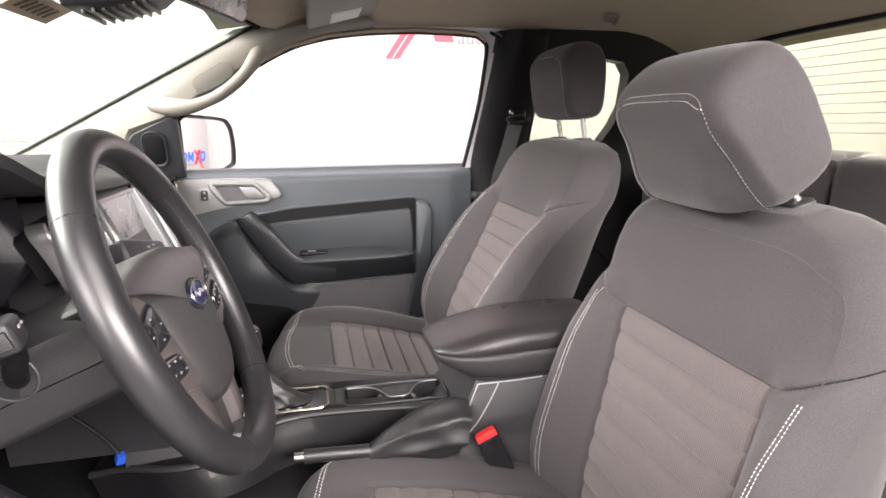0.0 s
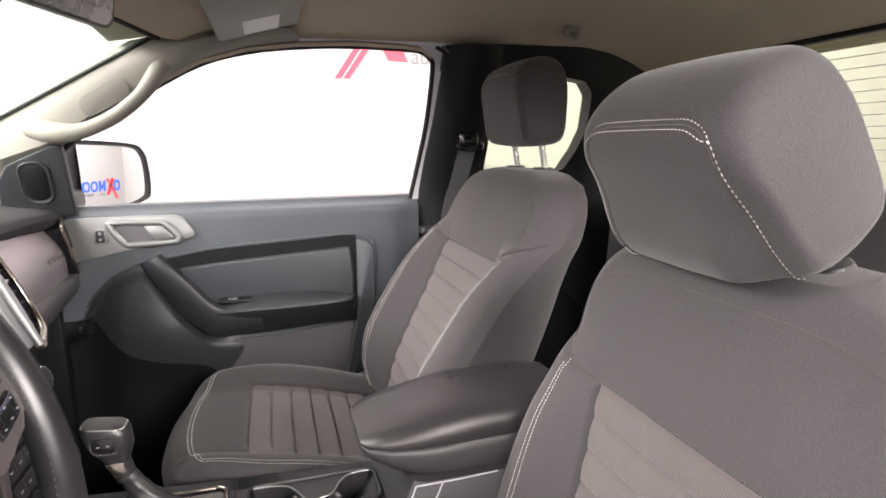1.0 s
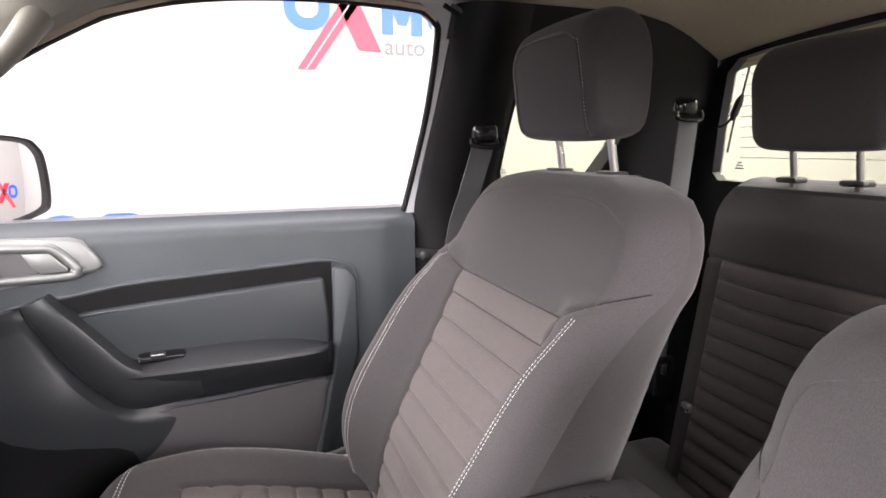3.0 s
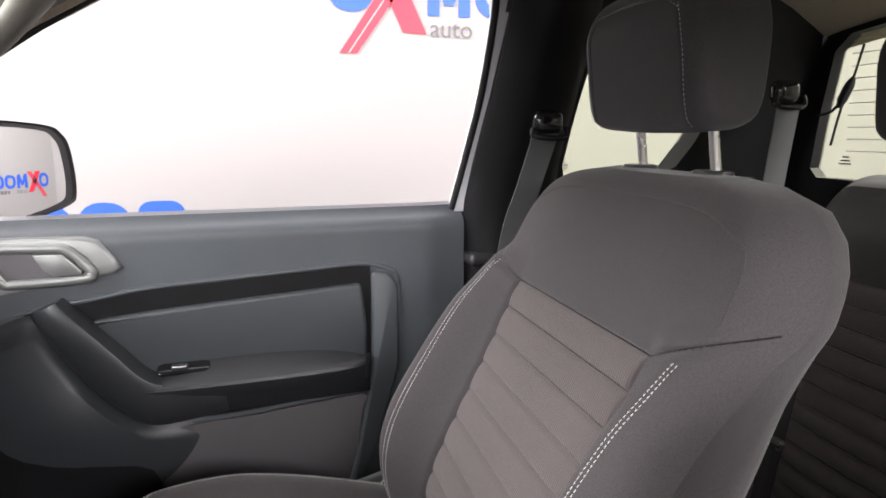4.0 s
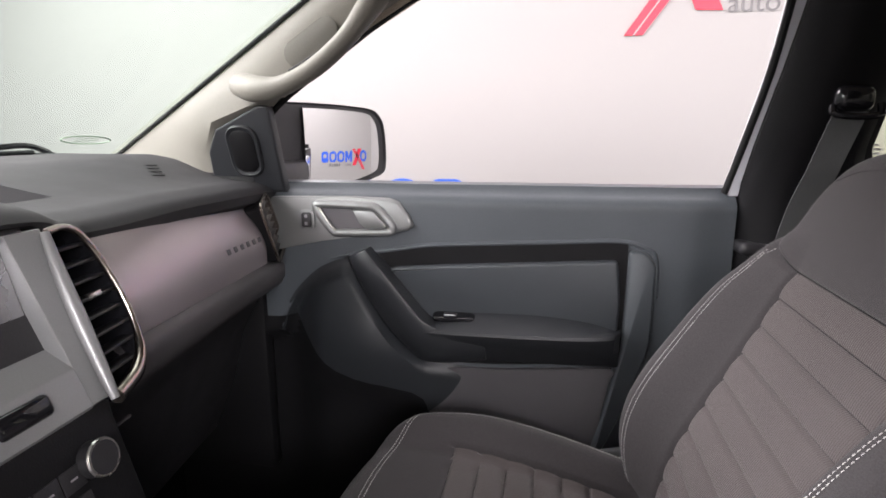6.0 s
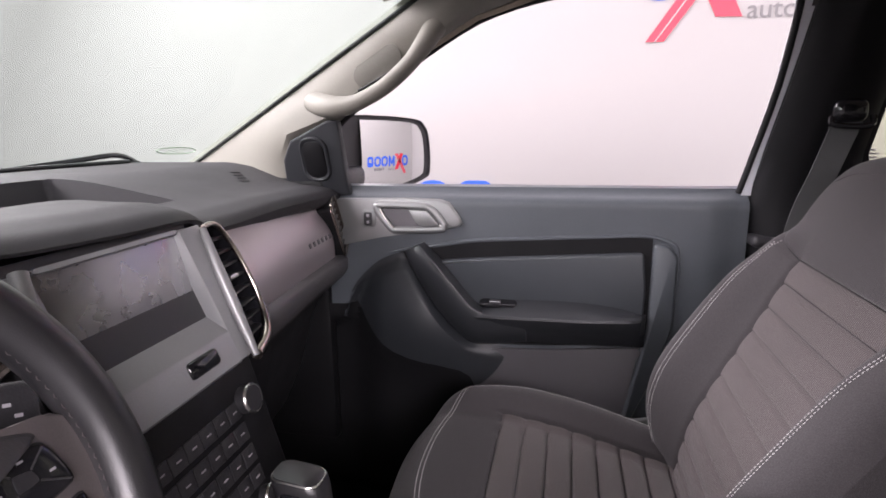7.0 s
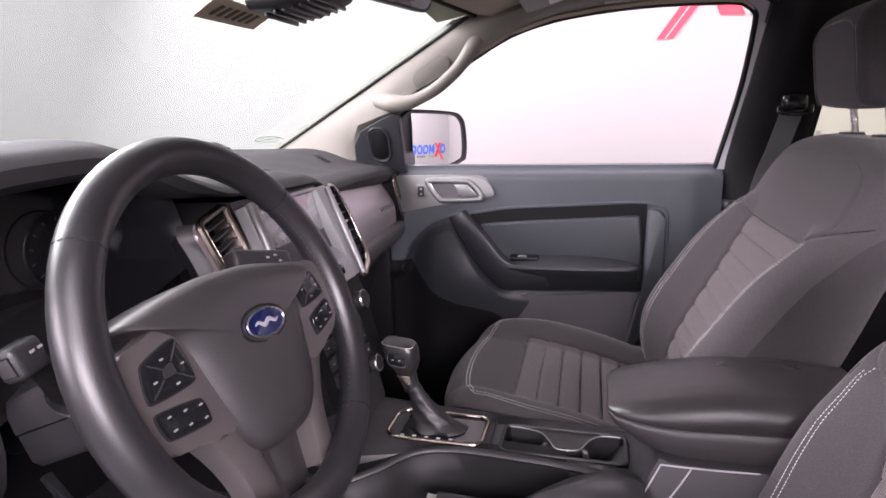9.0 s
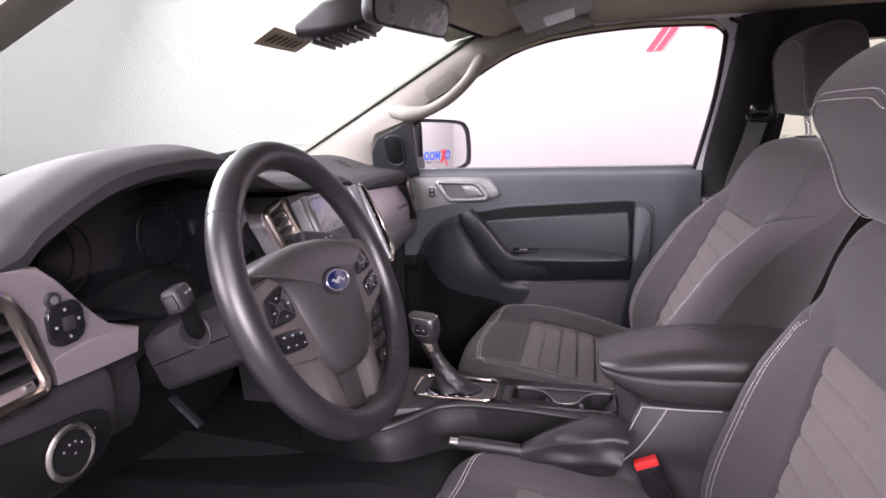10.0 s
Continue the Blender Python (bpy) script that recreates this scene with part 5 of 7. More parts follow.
# steering column shroud, in two halves, and stalks
col = thing("steering_column", WC - WN * 0.1, "dark plastic steering column shroud with stalks", "steering column")
for nm, sec in (("upper_shroud", [(0.092, -0.003), (0.091, 0.018), (0.086, 0.032), (0.062, 0.044), (0.03, 0.050)]), ("lower_shroud", [(0.0905, -0.0045), (0.090, -0.030), (0.084, -0.038), (0.05, -0.046), (0.02, -0.048)])):
    bm = B()
    secs = []
    for d, f in ((0.050, 0.9), (0.075, 1.0), (0.12, 1.0), (0.16, 0.94), (0.198, 0.84), (0.202, 0.78)):
        c = WC - WN * d
        o = sec + [(-y, u) for y, u in sec[::-1]]
        g = f if nm == "upper_shroud" else 1.0
        secs.append([c + WY * y * (1 if f > 0.8 else 0.97) + WU * u * g for y, u in o])
    rings(bm, secs, True)
    sh = part(nm, bm, PLASTIC, col)
    if nm == "upper_shroud":
        bm = B()
        cyl(bm, (-0.253, -0.4655, 1.2085), (-0.2527, -0.4665, 1.2085), 0.0185, 0.018, 24)
        bt = part("stalk_boot", bm, BLACK, sh, "black boot round the stalk")
        bm = B()
        tube(bm, [Vector((-0.253, -0.4665, 1.2085)) + WN * 0.019 * math.cos(a * 0.2618) + WU * 0.020 * math.sin(a * 0.2618) for a in range(24)], 0.0016, 6, True)
        part("boot_rim", bm, SHROUDM, bt)
bm = B()
tube(bm, [WC - WN * 0.16, WC - WN * 0.34], 0.038, 20)
part("column_tube", bm, SOFT, col)
for stem, grip, size, turn in ((((-0.253, -0.455, 1.204), (-0.247, -0.474, 1.214), (-0.238, -0.490, 1.236), (-0.232, -0.506, 1.258)), (-0.229, -0.516, 1.263), (0.020, 0.029, 0.026), (6, -18, 8)), (((-0.21, -0.28, 1.235), (-0.208, -0.262, 1.240), (-0.206, -0.250, 1.250), (-0.206, -0.240, 1.260)), (-0.206, -0.238, 1.262), (0.024, 0.080, 0.032), (-14, -28, -14))):
    bm = B()
    tube(bm, smoothpath([Vector(p) for p in stem], 4), 0.0092, 12)
    st = part("stalk", bm, SOFT, col)
    bm = B()
    m3 = pose(0, 0, 0, *turn)
    box(bm, grip, size, 0.0055, m3, 3)
    hd = part("stalk_grip", bm, PLASTIC, st)
    sd = -1 if grip[1] < -0.374 else 1
    bm = B()
    box(bm, Vector(grip) + m3 @ Vector((0.001, sd * (size[1] / 2 + 0.0002), 0)), (0.0112, 0.001, 0.0152), 0.0004, m3)
    gb = part("button_gap", bm, BLACK, hd)
    bm = B()
    box(bm, Vector(grip) + m3 @ Vector((0.001, sd * (size[1] / 2 + 0.0007), 0)), (0.0096, 0.001, 0.0136), 0.0004, m3)
    part("grip_button", bm, SHROUDM, gb)
    for k, zz in enumerate((0.003, 0.003) if sd < 0 else (0.005, -0.004, 0.008, 0.001, -0.006)):
        bm = B()
        box(bm, Vector(grip) + m3 @ Vector((size[0] / 2 + 0.0002, (0.05 + (0.26 if sd < 0 else 0.07) * k) * size[1], zz)), (0.0006, 0.0042, 0.0022) if sd < 0 else (0.0006, 0.0044, 0.0022), 0, m3)
        part("grip_mark", bm, LOGOGREY, hd)

bm = B()
tube(bm, smoothpath([(-0.305, -0.455, 1.118), (-0.280, -0.462, 1.104), (-0.262, -0.466, 1.092)], 4), 0.006, 8, flat=0.6)
part("tilt_lever", bm, BLACK, col)

# ---------------------------------------------------------------- dashboard
dash = thing("dashboard", (-0.5, 0, 0.7), "dark grained dashboard with warm silver panels", "dashboard")
XLIP = [(-0.74, -0.30), (-0.64, -0.328), (-0.57, -0.336), (-0.50, -0.325), (-0.45, -0.315), (-0.30, -0.315), (-0.17, -0.303), (0.0, -0.297), (0.10, -0.299), (0.17, -0.318), (0.225, -0.334), (0.45, -0.348), (0.74, -0.35)]
ZLIP = [(-0.74, 1.312), (-0.64, 1.320), (-0.585, 1.328), (-0.555, 1.350), (-0.47, 1.392), (-0.38, 1.402), (-0.29, 1.398), (-0.21, 1.366), (-0.14, 1.342), (0.0, 1.332), (0.10, 1.329), (0.16, 1.320), (0.22, 1.298), (0.45, 1.294), (0.74, 1.285)]


def dash_top(y, v):
    """Top pad; v from the windscreen (0) to the rear lip (1)."""
    xl, zl = curve(XLIP, y), curve(ZLIP, y)
    x = lerp(-0.86 - 0.12 * (1 - (y / 0.74) ** 2), xl, v)
    z = lerp(1.343, zl + 0.010, step(0.42, 0.92, v)) - 0.010 * step(0.9, 1.0, v)
    tray = step(-0.712, -0.702, x) * step(-0.472, -0.482, x) * step(-0.12, -0.11, y) * step(0.333, 0.322, y)
    z -= 0.055 * tray
    if v > 0.965:
        z -= 0.010 * ((v - 0.965) / 0.035) ** 2
    return Vector((x, y, z))


bm = B()
ys = [lerp(-0.74, 0.74, i / 222) for i in range(223)]
rows = [[dash_top(y, v) for y in ys] for v in [i / 100 for i in range(101)]]
for dxx, dzz in ((-0.002, -0.014), (-0.012, -0.022), (-0.06, -0.024)):
    rows.append([dash_top(y, 1) + Vector((dxx, 0, dzz * (0.25 + 0.75 * max(step(0.13, 0.18, y), step(-0.15, -0.22, y))))) for y in ys])
grid(bm, rows)
part("top_pad", bm, PAD, dash)
bm = B()
tube(bm, [dash_top(lerp(-0.70, 0.70, i / 40), 0) + Vector((0.012, 0, 0.004)) for i in range(41)], 0.007, 8, flat=0.7)
part("cowl_seal", bm, RUBBER, dash, "black seal along the foot of the windscreen")
for k in range(4):
    bm = B()
    p = dash_top(0.585 + 0.018 * k, 0.72 - 0.035 * k)
    box(bm, p + Vector((0, 0, 0.0008)), (0.030, 0.006, 0.002), 0.0008, pose(0, 0, 0, 0, 0, 20))
    part("defroster_slot", bm, SOFT, dash)
# passenger panel in warm silver
bm = B()
rows = []


def panel_point(y, t):
    f = (y - 0.20) / 0.48
    top = Vector((lerp(-0.340, -0.388, f), y, lerp(1.288, 1.272, f)))
    bot = Vector((lerp(-0.270, -0.345, f), y, lerp(1.178, 1.150, f)))
    return lerp(top, bot, t) + Vector((0.016 * math.sin(t * math.pi), 0, 0))


for i in range(15):
    rows.append([panel_point(lerp(0.195, 0.642, j / 30), i / 14) for j in range(31)])
rows.append([p + Vector((-0.02, 0, -0.006)) for p in rows[-1]])
grid(bm, rows)
pnl = part("passenger_panel", bm, DASHSILVER, dash, "warm silver passenger panel")
for k, w in enumerate((0.014, 0.014, 0.014, 0.014, 0.014, 0.014)):
    bm = B()
    box(bm, panel_point(0.485 + 0.026 * k, 0.60) + Vector((0.001, 0, 0)), (0.0024, w * 0.75, 0.009), 0.0006, pose(0, 0, 0, 0, -18, 9))
    part("raised_mark", bm, POCKETM, pnl)
# lower passenger side: padded ledge under the panel, then the glovebox receding into the dark
# light falling on the ledge is put into its lighter grey
for nm, prof, mat, lab in (("dash_ledge", ((-0.004, 0.001), (0.006, -0.006), (0.012, -0.014), (0.012, -0.036), (0.002, -0.052), (-0.012, -0.060)), LITLEDGEM, "dark plastic ledge in a lighter grey, as if lit"), ("glovebox", ((-0.014, -0.059), (-0.045, -0.085), (-0.08, -0.15), (-0.11, -0.26), (-0.16, -0.37), (-0.42, -0.42)), PLASTIC, "dark plastic glovebox")):
    bm = B()
    grid(bm, [[panel_point(y, 1) + Vector((x, 0, z)) for y in [lerp(0.165, 0.72, j / 20) for j in range(21)]] for x, z in prof])
    lowp = part(nm, bm, mat, dash, lab)
bm = B()
tube(bm, [panel_point(y, 1) + Vector((-0.040, 0, -0.080)) for y in (0.21, 0.25, 0.29)], 0.0022, 6)
part("glovebox_seam", bm, POCKETM, lowp)
bm = B()
tube(bm, [panel_point(y, 1) + Vector((-0.066, 0, -0.130)) for y in (0.20, 0.23, 0.27)], 0.0026, 6)
part("latch", bm, POCKETM, lowp, "grey latch edge")
# dash side panel between dash and door
bm = B()
box(bm, (-0.56, 0.715, 1.0), (0.36, 0.04, 0.62), 0.012)
part("end_panel", bm, SOFT, dash)


def vent(name, c, w, h, turn, slats, bezel, shear=0.0, rb=0.0042, rise=0.0):
    """Air vent: dark box, slats, bright bezel. Local axes: x out to the cabin, y across, z up."""
    m = Matrix.Translation(c) @ turn
    bm = B()
    o = [(y - shear * z, z + rise * y) for y, z in rrect(w, h, min(w, h) * 0.14)]
    rings(bm, [[m @ Vector((0.0, y, z)) for y, z in o], [m @ Vector((-0.05, y * 0.9, z * 0.9)) for y, z in o]], True, False)
    bm.faces.new([bm.verts.new(m @ Vector((-0.05, y * 0.9, z * 0.9))) for y, z in o])
    v = part(name, bm, SOFT, dash)
    bm = B()
    tube(bm, [m @ Vector((0.002, y, z)) for y, z in o], rb, 8, True)
    part("vent_bezel", bm, bezel, v)
    for k in range(slats):
        bm = B()
        zz = lerp(-h / 2, h / 2, (k + 1) / (slats + 1))
        box(bm, (-0.008, -shear * zz, zz), (0.016, w * 0.94, 0.003), 0.001, pose(0, 0, 0, math.degrees(math.atan(rise)), 12, 0))
        bmesh.ops.transform(bm, matrix=m, verts=bm.verts)
        part("vent_slat", bm, PLASTIC, v)
    if shear > 0.2:
        return v
    bm = B()
    prism(bm, [m @ Vector((0.002, y, z)) for y, z in ((w / 2 - 0.001, -h * 0.46), (w / 2 - 0.001, h * 0.46), (w / 2 - 0.003, h * 0.46), (w / 2 - 0.003, -h * 0.46))], m.to_3x3() @ Vector((-0.026, -w * 0.14, 0)))
    part("vent_cheek", bm, bezel, v)
    return v


vent("side_vent", (-0.338, 0.666, 1.214), 0.062, 0.118, pose(0, 0, 0, 18, -10, 12), 7, DARKCHROME, rb=0.0032)


def stack_x(z):
    return -0.289 + 0.433 * (1.305 - z)


ST = pose(0, 0, 0, 0, -23.4, 0)
vent("centre_vent", (stack_x(1.272) - 0.030, -0.160, 1.272), 0.064, 0.074, ST, 4, DARKCHROME, shear=0.10, rb=0.0055, rise=0.25)


def on_vent(y, z, out=0.0):
    """A point on the face of the passenger-side centre vent, turned a little to the passenger."""
    return Vector((stack_x(z) - 0.20 * (y - 0.12), y, z)) + ST @ Vector((out, 0, 0))


near_edge = smoothpath([(0.130, 1.306), (0.123, 1.27), (0.118, 1.23), (0.114, 1.19), (0.111, 1.158)], 5)
far_edge = smoothpath([(0.130, 1.306), (0.155, 1.306), (0.172, 1.296), (0.183, 1.270), (0.188, 1.235), (0.186, 1.205), (0.176, 1.180), (0.152, 1.164), (0.111, 1.158)], 4)
bm = B()
o = [(p.x, p.y) for p in near_edge] + [(p.x, p.y) for p in far_edge[-2:0:-1]]
rings(bm, [[on_vent(y, z, 0.0) for y, z in o], [on_vent(0.15 + (y - 0.15) * 0.9, 1.235 + (z - 1.235) * 0.94, -0.045) for y, z in o]], True, False)
bm.faces.new([bm.verts.new(on_vent(0.15 + (y - 0.15) * 0.9, 1.235 + (z - 1.235) * 0.94, -0.045)) for y, z in o])
dv = part("centre_vent", bm, BLACK, dash)
bm = B()
tube(bm, [on_vent(p.x - 0.004, p.y, 0.004) for p in near_edge], [lerp(0.004, 0.0072, math.sin(math.pi * i / (len(near_edge) - 1))) for i in range(len(near_edge))], 12, flat=0.8)
part("vent_bar", bm, STACKSILVER, dv, "satin silver vent bar")
bm = B()
tube(bm, [on_vent(p.x, p.y, 0.003) for p in far_edge], [lerp(0.0036, 0.0075, step(0.62, 0.9, i / (len(far_edge) - 1))) for i in range(len(far_edge))], 10)
part("vent_bezel", bm, DARKCHROME, dv, "smoked chrome vent edge")
for k in range(8):
    z = lerp(1.178, 1.290, k / 7)
    ya = near_edge[min(range(len(near_edge)), key=lambda i: abs(near_edge[i].y - z))].x
    yb = max(p.x for p in far_edge if abs(p.y - z) < 0.012)
    bm = B()
    box(bm, (0, 0, 0), (0.018, (yb - ya) * 0.96, 0.0032), 0.001)
    bmesh.ops.transform(bm, matrix=Matrix.Translation(on_vent((ya + yb) / 2, z, -0.010)) @ ST @ pose(0, 0, 0, 0, 14, 0) @ pose(0, 0, 0, 0, 0, 11), verts=bm.verts)
    sl = part("vent_slat", bm, PLASTIC, dv)
    if k == 4:
        bm = B()
        box(bm, on_vent((ya + yb) / 2, z, -0.001), (0.004, 0.018, 0.005), 0.001, ST)
        part("vent_tab", bm, CHROME, sl, "chrome tab")
# centre panel: frame bars round a recessed screen, then the control panel
bm = B()
secs = []
for z, x, w in ((1.316, stack_x(1.316) - 0.02, 0.125), (1.20, stack_x(1.20) - 0.02, 0.125), (1.165, -0.250, 0.13), (1.0, -0.210, 0.112), (0.93, -0.19, 0.105)):
    secs.append([(x, -w, z), (x, w, z), (-0.45, w, z), (-0.45, -w, z)])
rings(bm, secs, True)
stack = part("centre_panel", bm, PLASTIC, dash, "silver grey centre panel")


def on_stack(y, z, out=0.0):
    return Vector((stack_x(z), y, z)) + ST @ Vector((out, 0, 0))


def stack_bar(name, ya, yb, za, zb, mat, out=0.0, deep=0.024, bev=0.005):
    bm = B()
    prism(bm, [on_stack(y, z, out - deep) for y, z in ((ya, za), (yb, za), (yb, zb), (ya, zb))], ST @ Vector((deep, 0, 0)), bev)
    return part(name, bm, mat, stack)


# silver surround between the instruments and the centre vent
edge_l = smoothpath([(-0.190, 1.312), (-0.198, 1.307), (-0.202, 1.296), (-0.199, 1.282), (-0.197, 1.262), (-0.197, 1.235), (-0.204, 1.20)], 4)
bm = B()
prism(bm, [on_stack(p.x, p.y, -0.042) for p in edge_l] + [on_stack(y, z, -0.042) for y, z in ((-0.19, 1.17), (-0.125, 1.17), (-0.125, 1.237), (-0.186, 1.233))], ST @ Vector((0.010, 0, 0)), 0.0025)
srd = part("vent_surround", bm, DASHSILVER, dash, "warm silver surround beside the instruments")
# silver return coloured dark grey for the shade under the instrument hood
bm = B()
grid(bm, [[on_stack(p.x, p.y, -0.034) + Vector((-0.016 * k / 4, -0.012 * (k / 4) ** 1.4, 0)) for p in edge_l] for k in range(5)])
part("shaded_return", bm, SHROUDM, srd)
bm = B()
prism(bm, [on_stack(y, z, -0.024) for y, z in ((0.089, 1.160), (0.113, 1.160), (0.128, 1.312), (0.089, 1.312))], ST @ Vector((0.024, 0, 0)), 0.004)
part("screen_side", bm, STACKSILVER, stack)
stack_bar("screen_side", -0.125, -0.100, 1.160, 1.312, STACKSILVER)
stack_bar("screen_top", -0.100, 0.089, 1.308, 1.313, STACKSILVER)
bm = B()
grid(bm, [[on_stack(y, z, o) for y in (-0.10, -0.03, 0.03, 0.089)] for z, o in ((1.228, -0.026), (1.224, -0.0235), (1.196, -0.0012), (1.193, 0.0), (1.161, 0.0), (1.159, -0.002), (1.156, -0.02))])
part("screen_ledge", bm, STACKSILVER, stack)
bm = B()
prism(bm, [on_stack(y, z, o) for y, z, o in ((-0.10, 1.222, -0.026), (0.0885, 1.222, -0.026), (0.0885, 1.309, -0.011), (-0.10, 1.309, -0.011))], ST @ Vector((0.003, 0, 0)), 0.001)
part("touch_screen", bm, SCREENM, stack, "dark glossy touch screen")
bm = B()
tube(bm, smoothpath([on_stack(-0.112, 1.312, 0.002), on_stack(-0.121, 1.286, 0.006), on_stack(-0.128, 1.24, 0.008), on_stack(-0.130, 1.19, 0.006), on_stack(-0.127, 1.160, 0.0)], 5), 0.0075, 10, flat=0.8)
part("vent_bar", bm, SILVER, stack, "satin silver vent bar")
bm = B()
box(bm, on_stack(0.03, 1.180, -0.002), (0.012, 0.052, 0.020), 0.006, ST, 3)
part("hazard_switch", bm, BLACK, stack)
bm = B()
box(bm, (-0.232, 0.0, 1.075), (0.05, 0.225, 0.165), 0.008, pose(0, 0, 0, 0, -16, 0))
hv = part("control_panel", bm, SOFT, stack, "dark control panel with buttons")
for r in range(4):
    for c in range(6):
        bm = B()
        box(bm, Vector((-0.232, 0.0, 1.075)) + pose(0, 0, 0, 0, -16, 0) @ Vector((0.0252, -0.072 + 0.024 * c, 0.035 - 0.026 * r)), (0.0024, 0.0225, 0.020), 0.001, pose(0, 0, 0, 0, -16, 0))
        b0 = part("button", bm, PLASTIC, hv)
        bm = B()
        box(bm, Vector((-0.232, 0.0, 1.075)) + pose(0, 0, 0, 0, -16, 0) @ Vector((0.0267, -0.072 + 0.024 * c, 0.035 - 0.026 * r)), (0.0006, 0.007, 0.0016), 0, pose(0, 0, 0, 0, -16, 0))
        part("button_mark", bm, LOGOGREY, b0)


def knob(c, r, m, parent):
    bm = B()
    tube(bm, [m @ Vector((0, 0, 0)) + Vector(c), m @ Vector((0.012, 0, 0)) + Vector(c), m @ Vector((0.022, 0, 0)) + Vector(c)], [r, r * 0.96, r * 0.88], 24)
    k = part("knob", bm, PLASTIC, parent)
    bm = B()
    tube(bm, [m @ Vector((0.020, r * 0.93 * math.cos(a * 0.2618), r * 0.93 * math.sin(a * 0.2618))) + Vector(c) for a in range(24)], 0.002, 6, True)
    part("knob_ring", bm, CHROME, k)
    return k


MT = pose(0, 0, 0, 0, -16, 0)
knob((-0.226, 0.071, 1.118), 0.0165, MT, stack)
knob((-0.198, 0.05, 1.012), 0.014, MT, stack)
knob((-0.198, -0.05, 1.012), 0.014, MT, stack)
# instrument cluster under the hood
bm = B()
secs = []
arch = [(-0.562, 1.245), (-0.552, 1.318), (-0.485, 1.372), (-0.38, 1.384), (-0.28, 1.378), (-0.20, 1.345), (-0.165, 1.245), (-0.37, 1.19)]
for d, f in ((0.0, 1.0), (0.05, 0.92), (0.12, 0.84)):
    secs.append([(-0.347 - 0.8 * d, -0.375 + (y + 0.375) * f, 1.29 + (z - 1.29) * f) for y, z in arch])
rings(bm, secs, True, False)
bm.faces.new([bm.verts.new(p) for p in secs[-1]])
cl = part("instrument_panel", bm, BLACK, dash, "black instrument cluster with dials")
for yy in (-0.46, -0.29):
    bm = B()
    tube(bm, [(-0.43, yy + 0.045 * math.cos(a * 0.2618), 1.285 + 0.045 * math.sin(a * 0.2618)) for a in range(24)], 0.0015, 5, True)
    dl = part("dial", bm, SOFT, cl)
    for a in range(0, 11):
        bm = B()
        an = radians(-40 + 26 * a)
        box(bm, (-0.429, yy + 0.037 * math.cos(an), 1.285 + 0.037 * math.sin(an)), (0.001, 0.004, 0.0012), 0, pose(0, 0, 0, math.degrees(an), 0, 0))
        part("dial_tick", bm, PLASTIC, dl)
# driver's side facia: silver panel with vent, knee panel, light switch
bm = B()
prism(bm, [(-0.346, y, z) for y, z in [(-0.70, 1.312), (-0.609, 1.310), (-0.573, 1.307), (-0.555, 1.290), (-0.534, 1.261), (-0.518, 1.237), (-0.504, 1.228), (-0.472, 1.214), (-0.474, 1.186), (-0.573, 1.189), (-0.574, 1.213), (-0.586, 1.257), (-0.598, 1.283), (-0.611, 1.301), (-0.70, 1.304)]], (0.014, 0, 0), 0.003)
fac = part("driver_panel", bm, DASHSILVER, dash, "warm silver panel beside the instruments")
bm = B()
low = [(-0.573, 1.187, -0.331), (-0.574, 1.214, -0.3315), (-0.558, 1.2165, -0.329), (-0.536, 1.219, -0.3265), (-0.468, 1.212, -0.325), (-0.471, 1.182, -0.328), (-0.52, 1.1845, -0.328)]
mid = Vector((-0.525, 1.2, 0))
loops = []
for f, dx in ((1.0, -0.02), (1.0, -0.0035), (0.985, -0.001), (0.95, 0.0)):
    loops.append([(x + dx if dx > -0.01 else -0.346, mid.x + (y - mid.x) * (f * 0.4 + 0.6), mid.y + (z - mid.y) * f) for y, z, x in low])
rings(bm, loops, True)
part("panel_ledge", bm, DASHSILVER, fac)
bm = B()
prism(bm, [(-0.334, -0.556 + y, 1.246 + z) for y, z in rrect(0.040, 0.043, 0.012)], (0.007, 0, 0), 0.002)
mk = part("mirror_switch", bm, BLACK, fac)
bm = B()
box(bm, (-0.325, -0.556, 1.246), (0.006, 0.012, 0.014), 0.002)
part("mirror_toggle", bm, PLASTIC, mk)
for yy, zz in ((0.013, 0.001), (-0.013, -0.001), (-0.001, 0.014), (0.001, -0.014)):
    bm = B()
    box(bm, (-0.3266, -0.556 + yy, 1.246 + zz), (0.001, 0.0024, 0.0024), 0, pose(0, 0, 0, 45, 0, 0))
    part("switch_mark", bm, LOGOGREY, mk)
bm = B()
cyl(bm, (-0.335, -0.565, 1.272), (-0.328, -0.565, 1.272), 0.0085, 0.0078)
dm = part("dimmer_knob", bm, PLASTIC, fac)
bm = B()
cyl(bm, (-0.329, -0.565, 1.272), (-0.3272, -0.565, 1.272), 0.004)
part("knob_cap", bm, SILVER, dm)
ov = vent("outer_vent", (-0.330, -0.656, 1.2425), 0.112, 0.106, pose(0, 0, 0, 0, 0, 0), 5, DARKCHROME, shear=0.28, rb=0.0062)
bm = B()
prism(bm, [(-0.345, y, z) for y, z in ((-0.70, 1.190), (-0.592, 1.190), (-0.597, 1.205), (-0.70, 1.209))], (0.012, 0, 0), 0.002)
sill = part("vent_sill", bm, DASHSILVER, ov, "silver lower lip")
bm = B()
box(bm, (-0.332, -0.603, 1.199), (0.004, 0.010, 0.005), 0.0015)
part("vent_tab", bm, CHROME, sill)
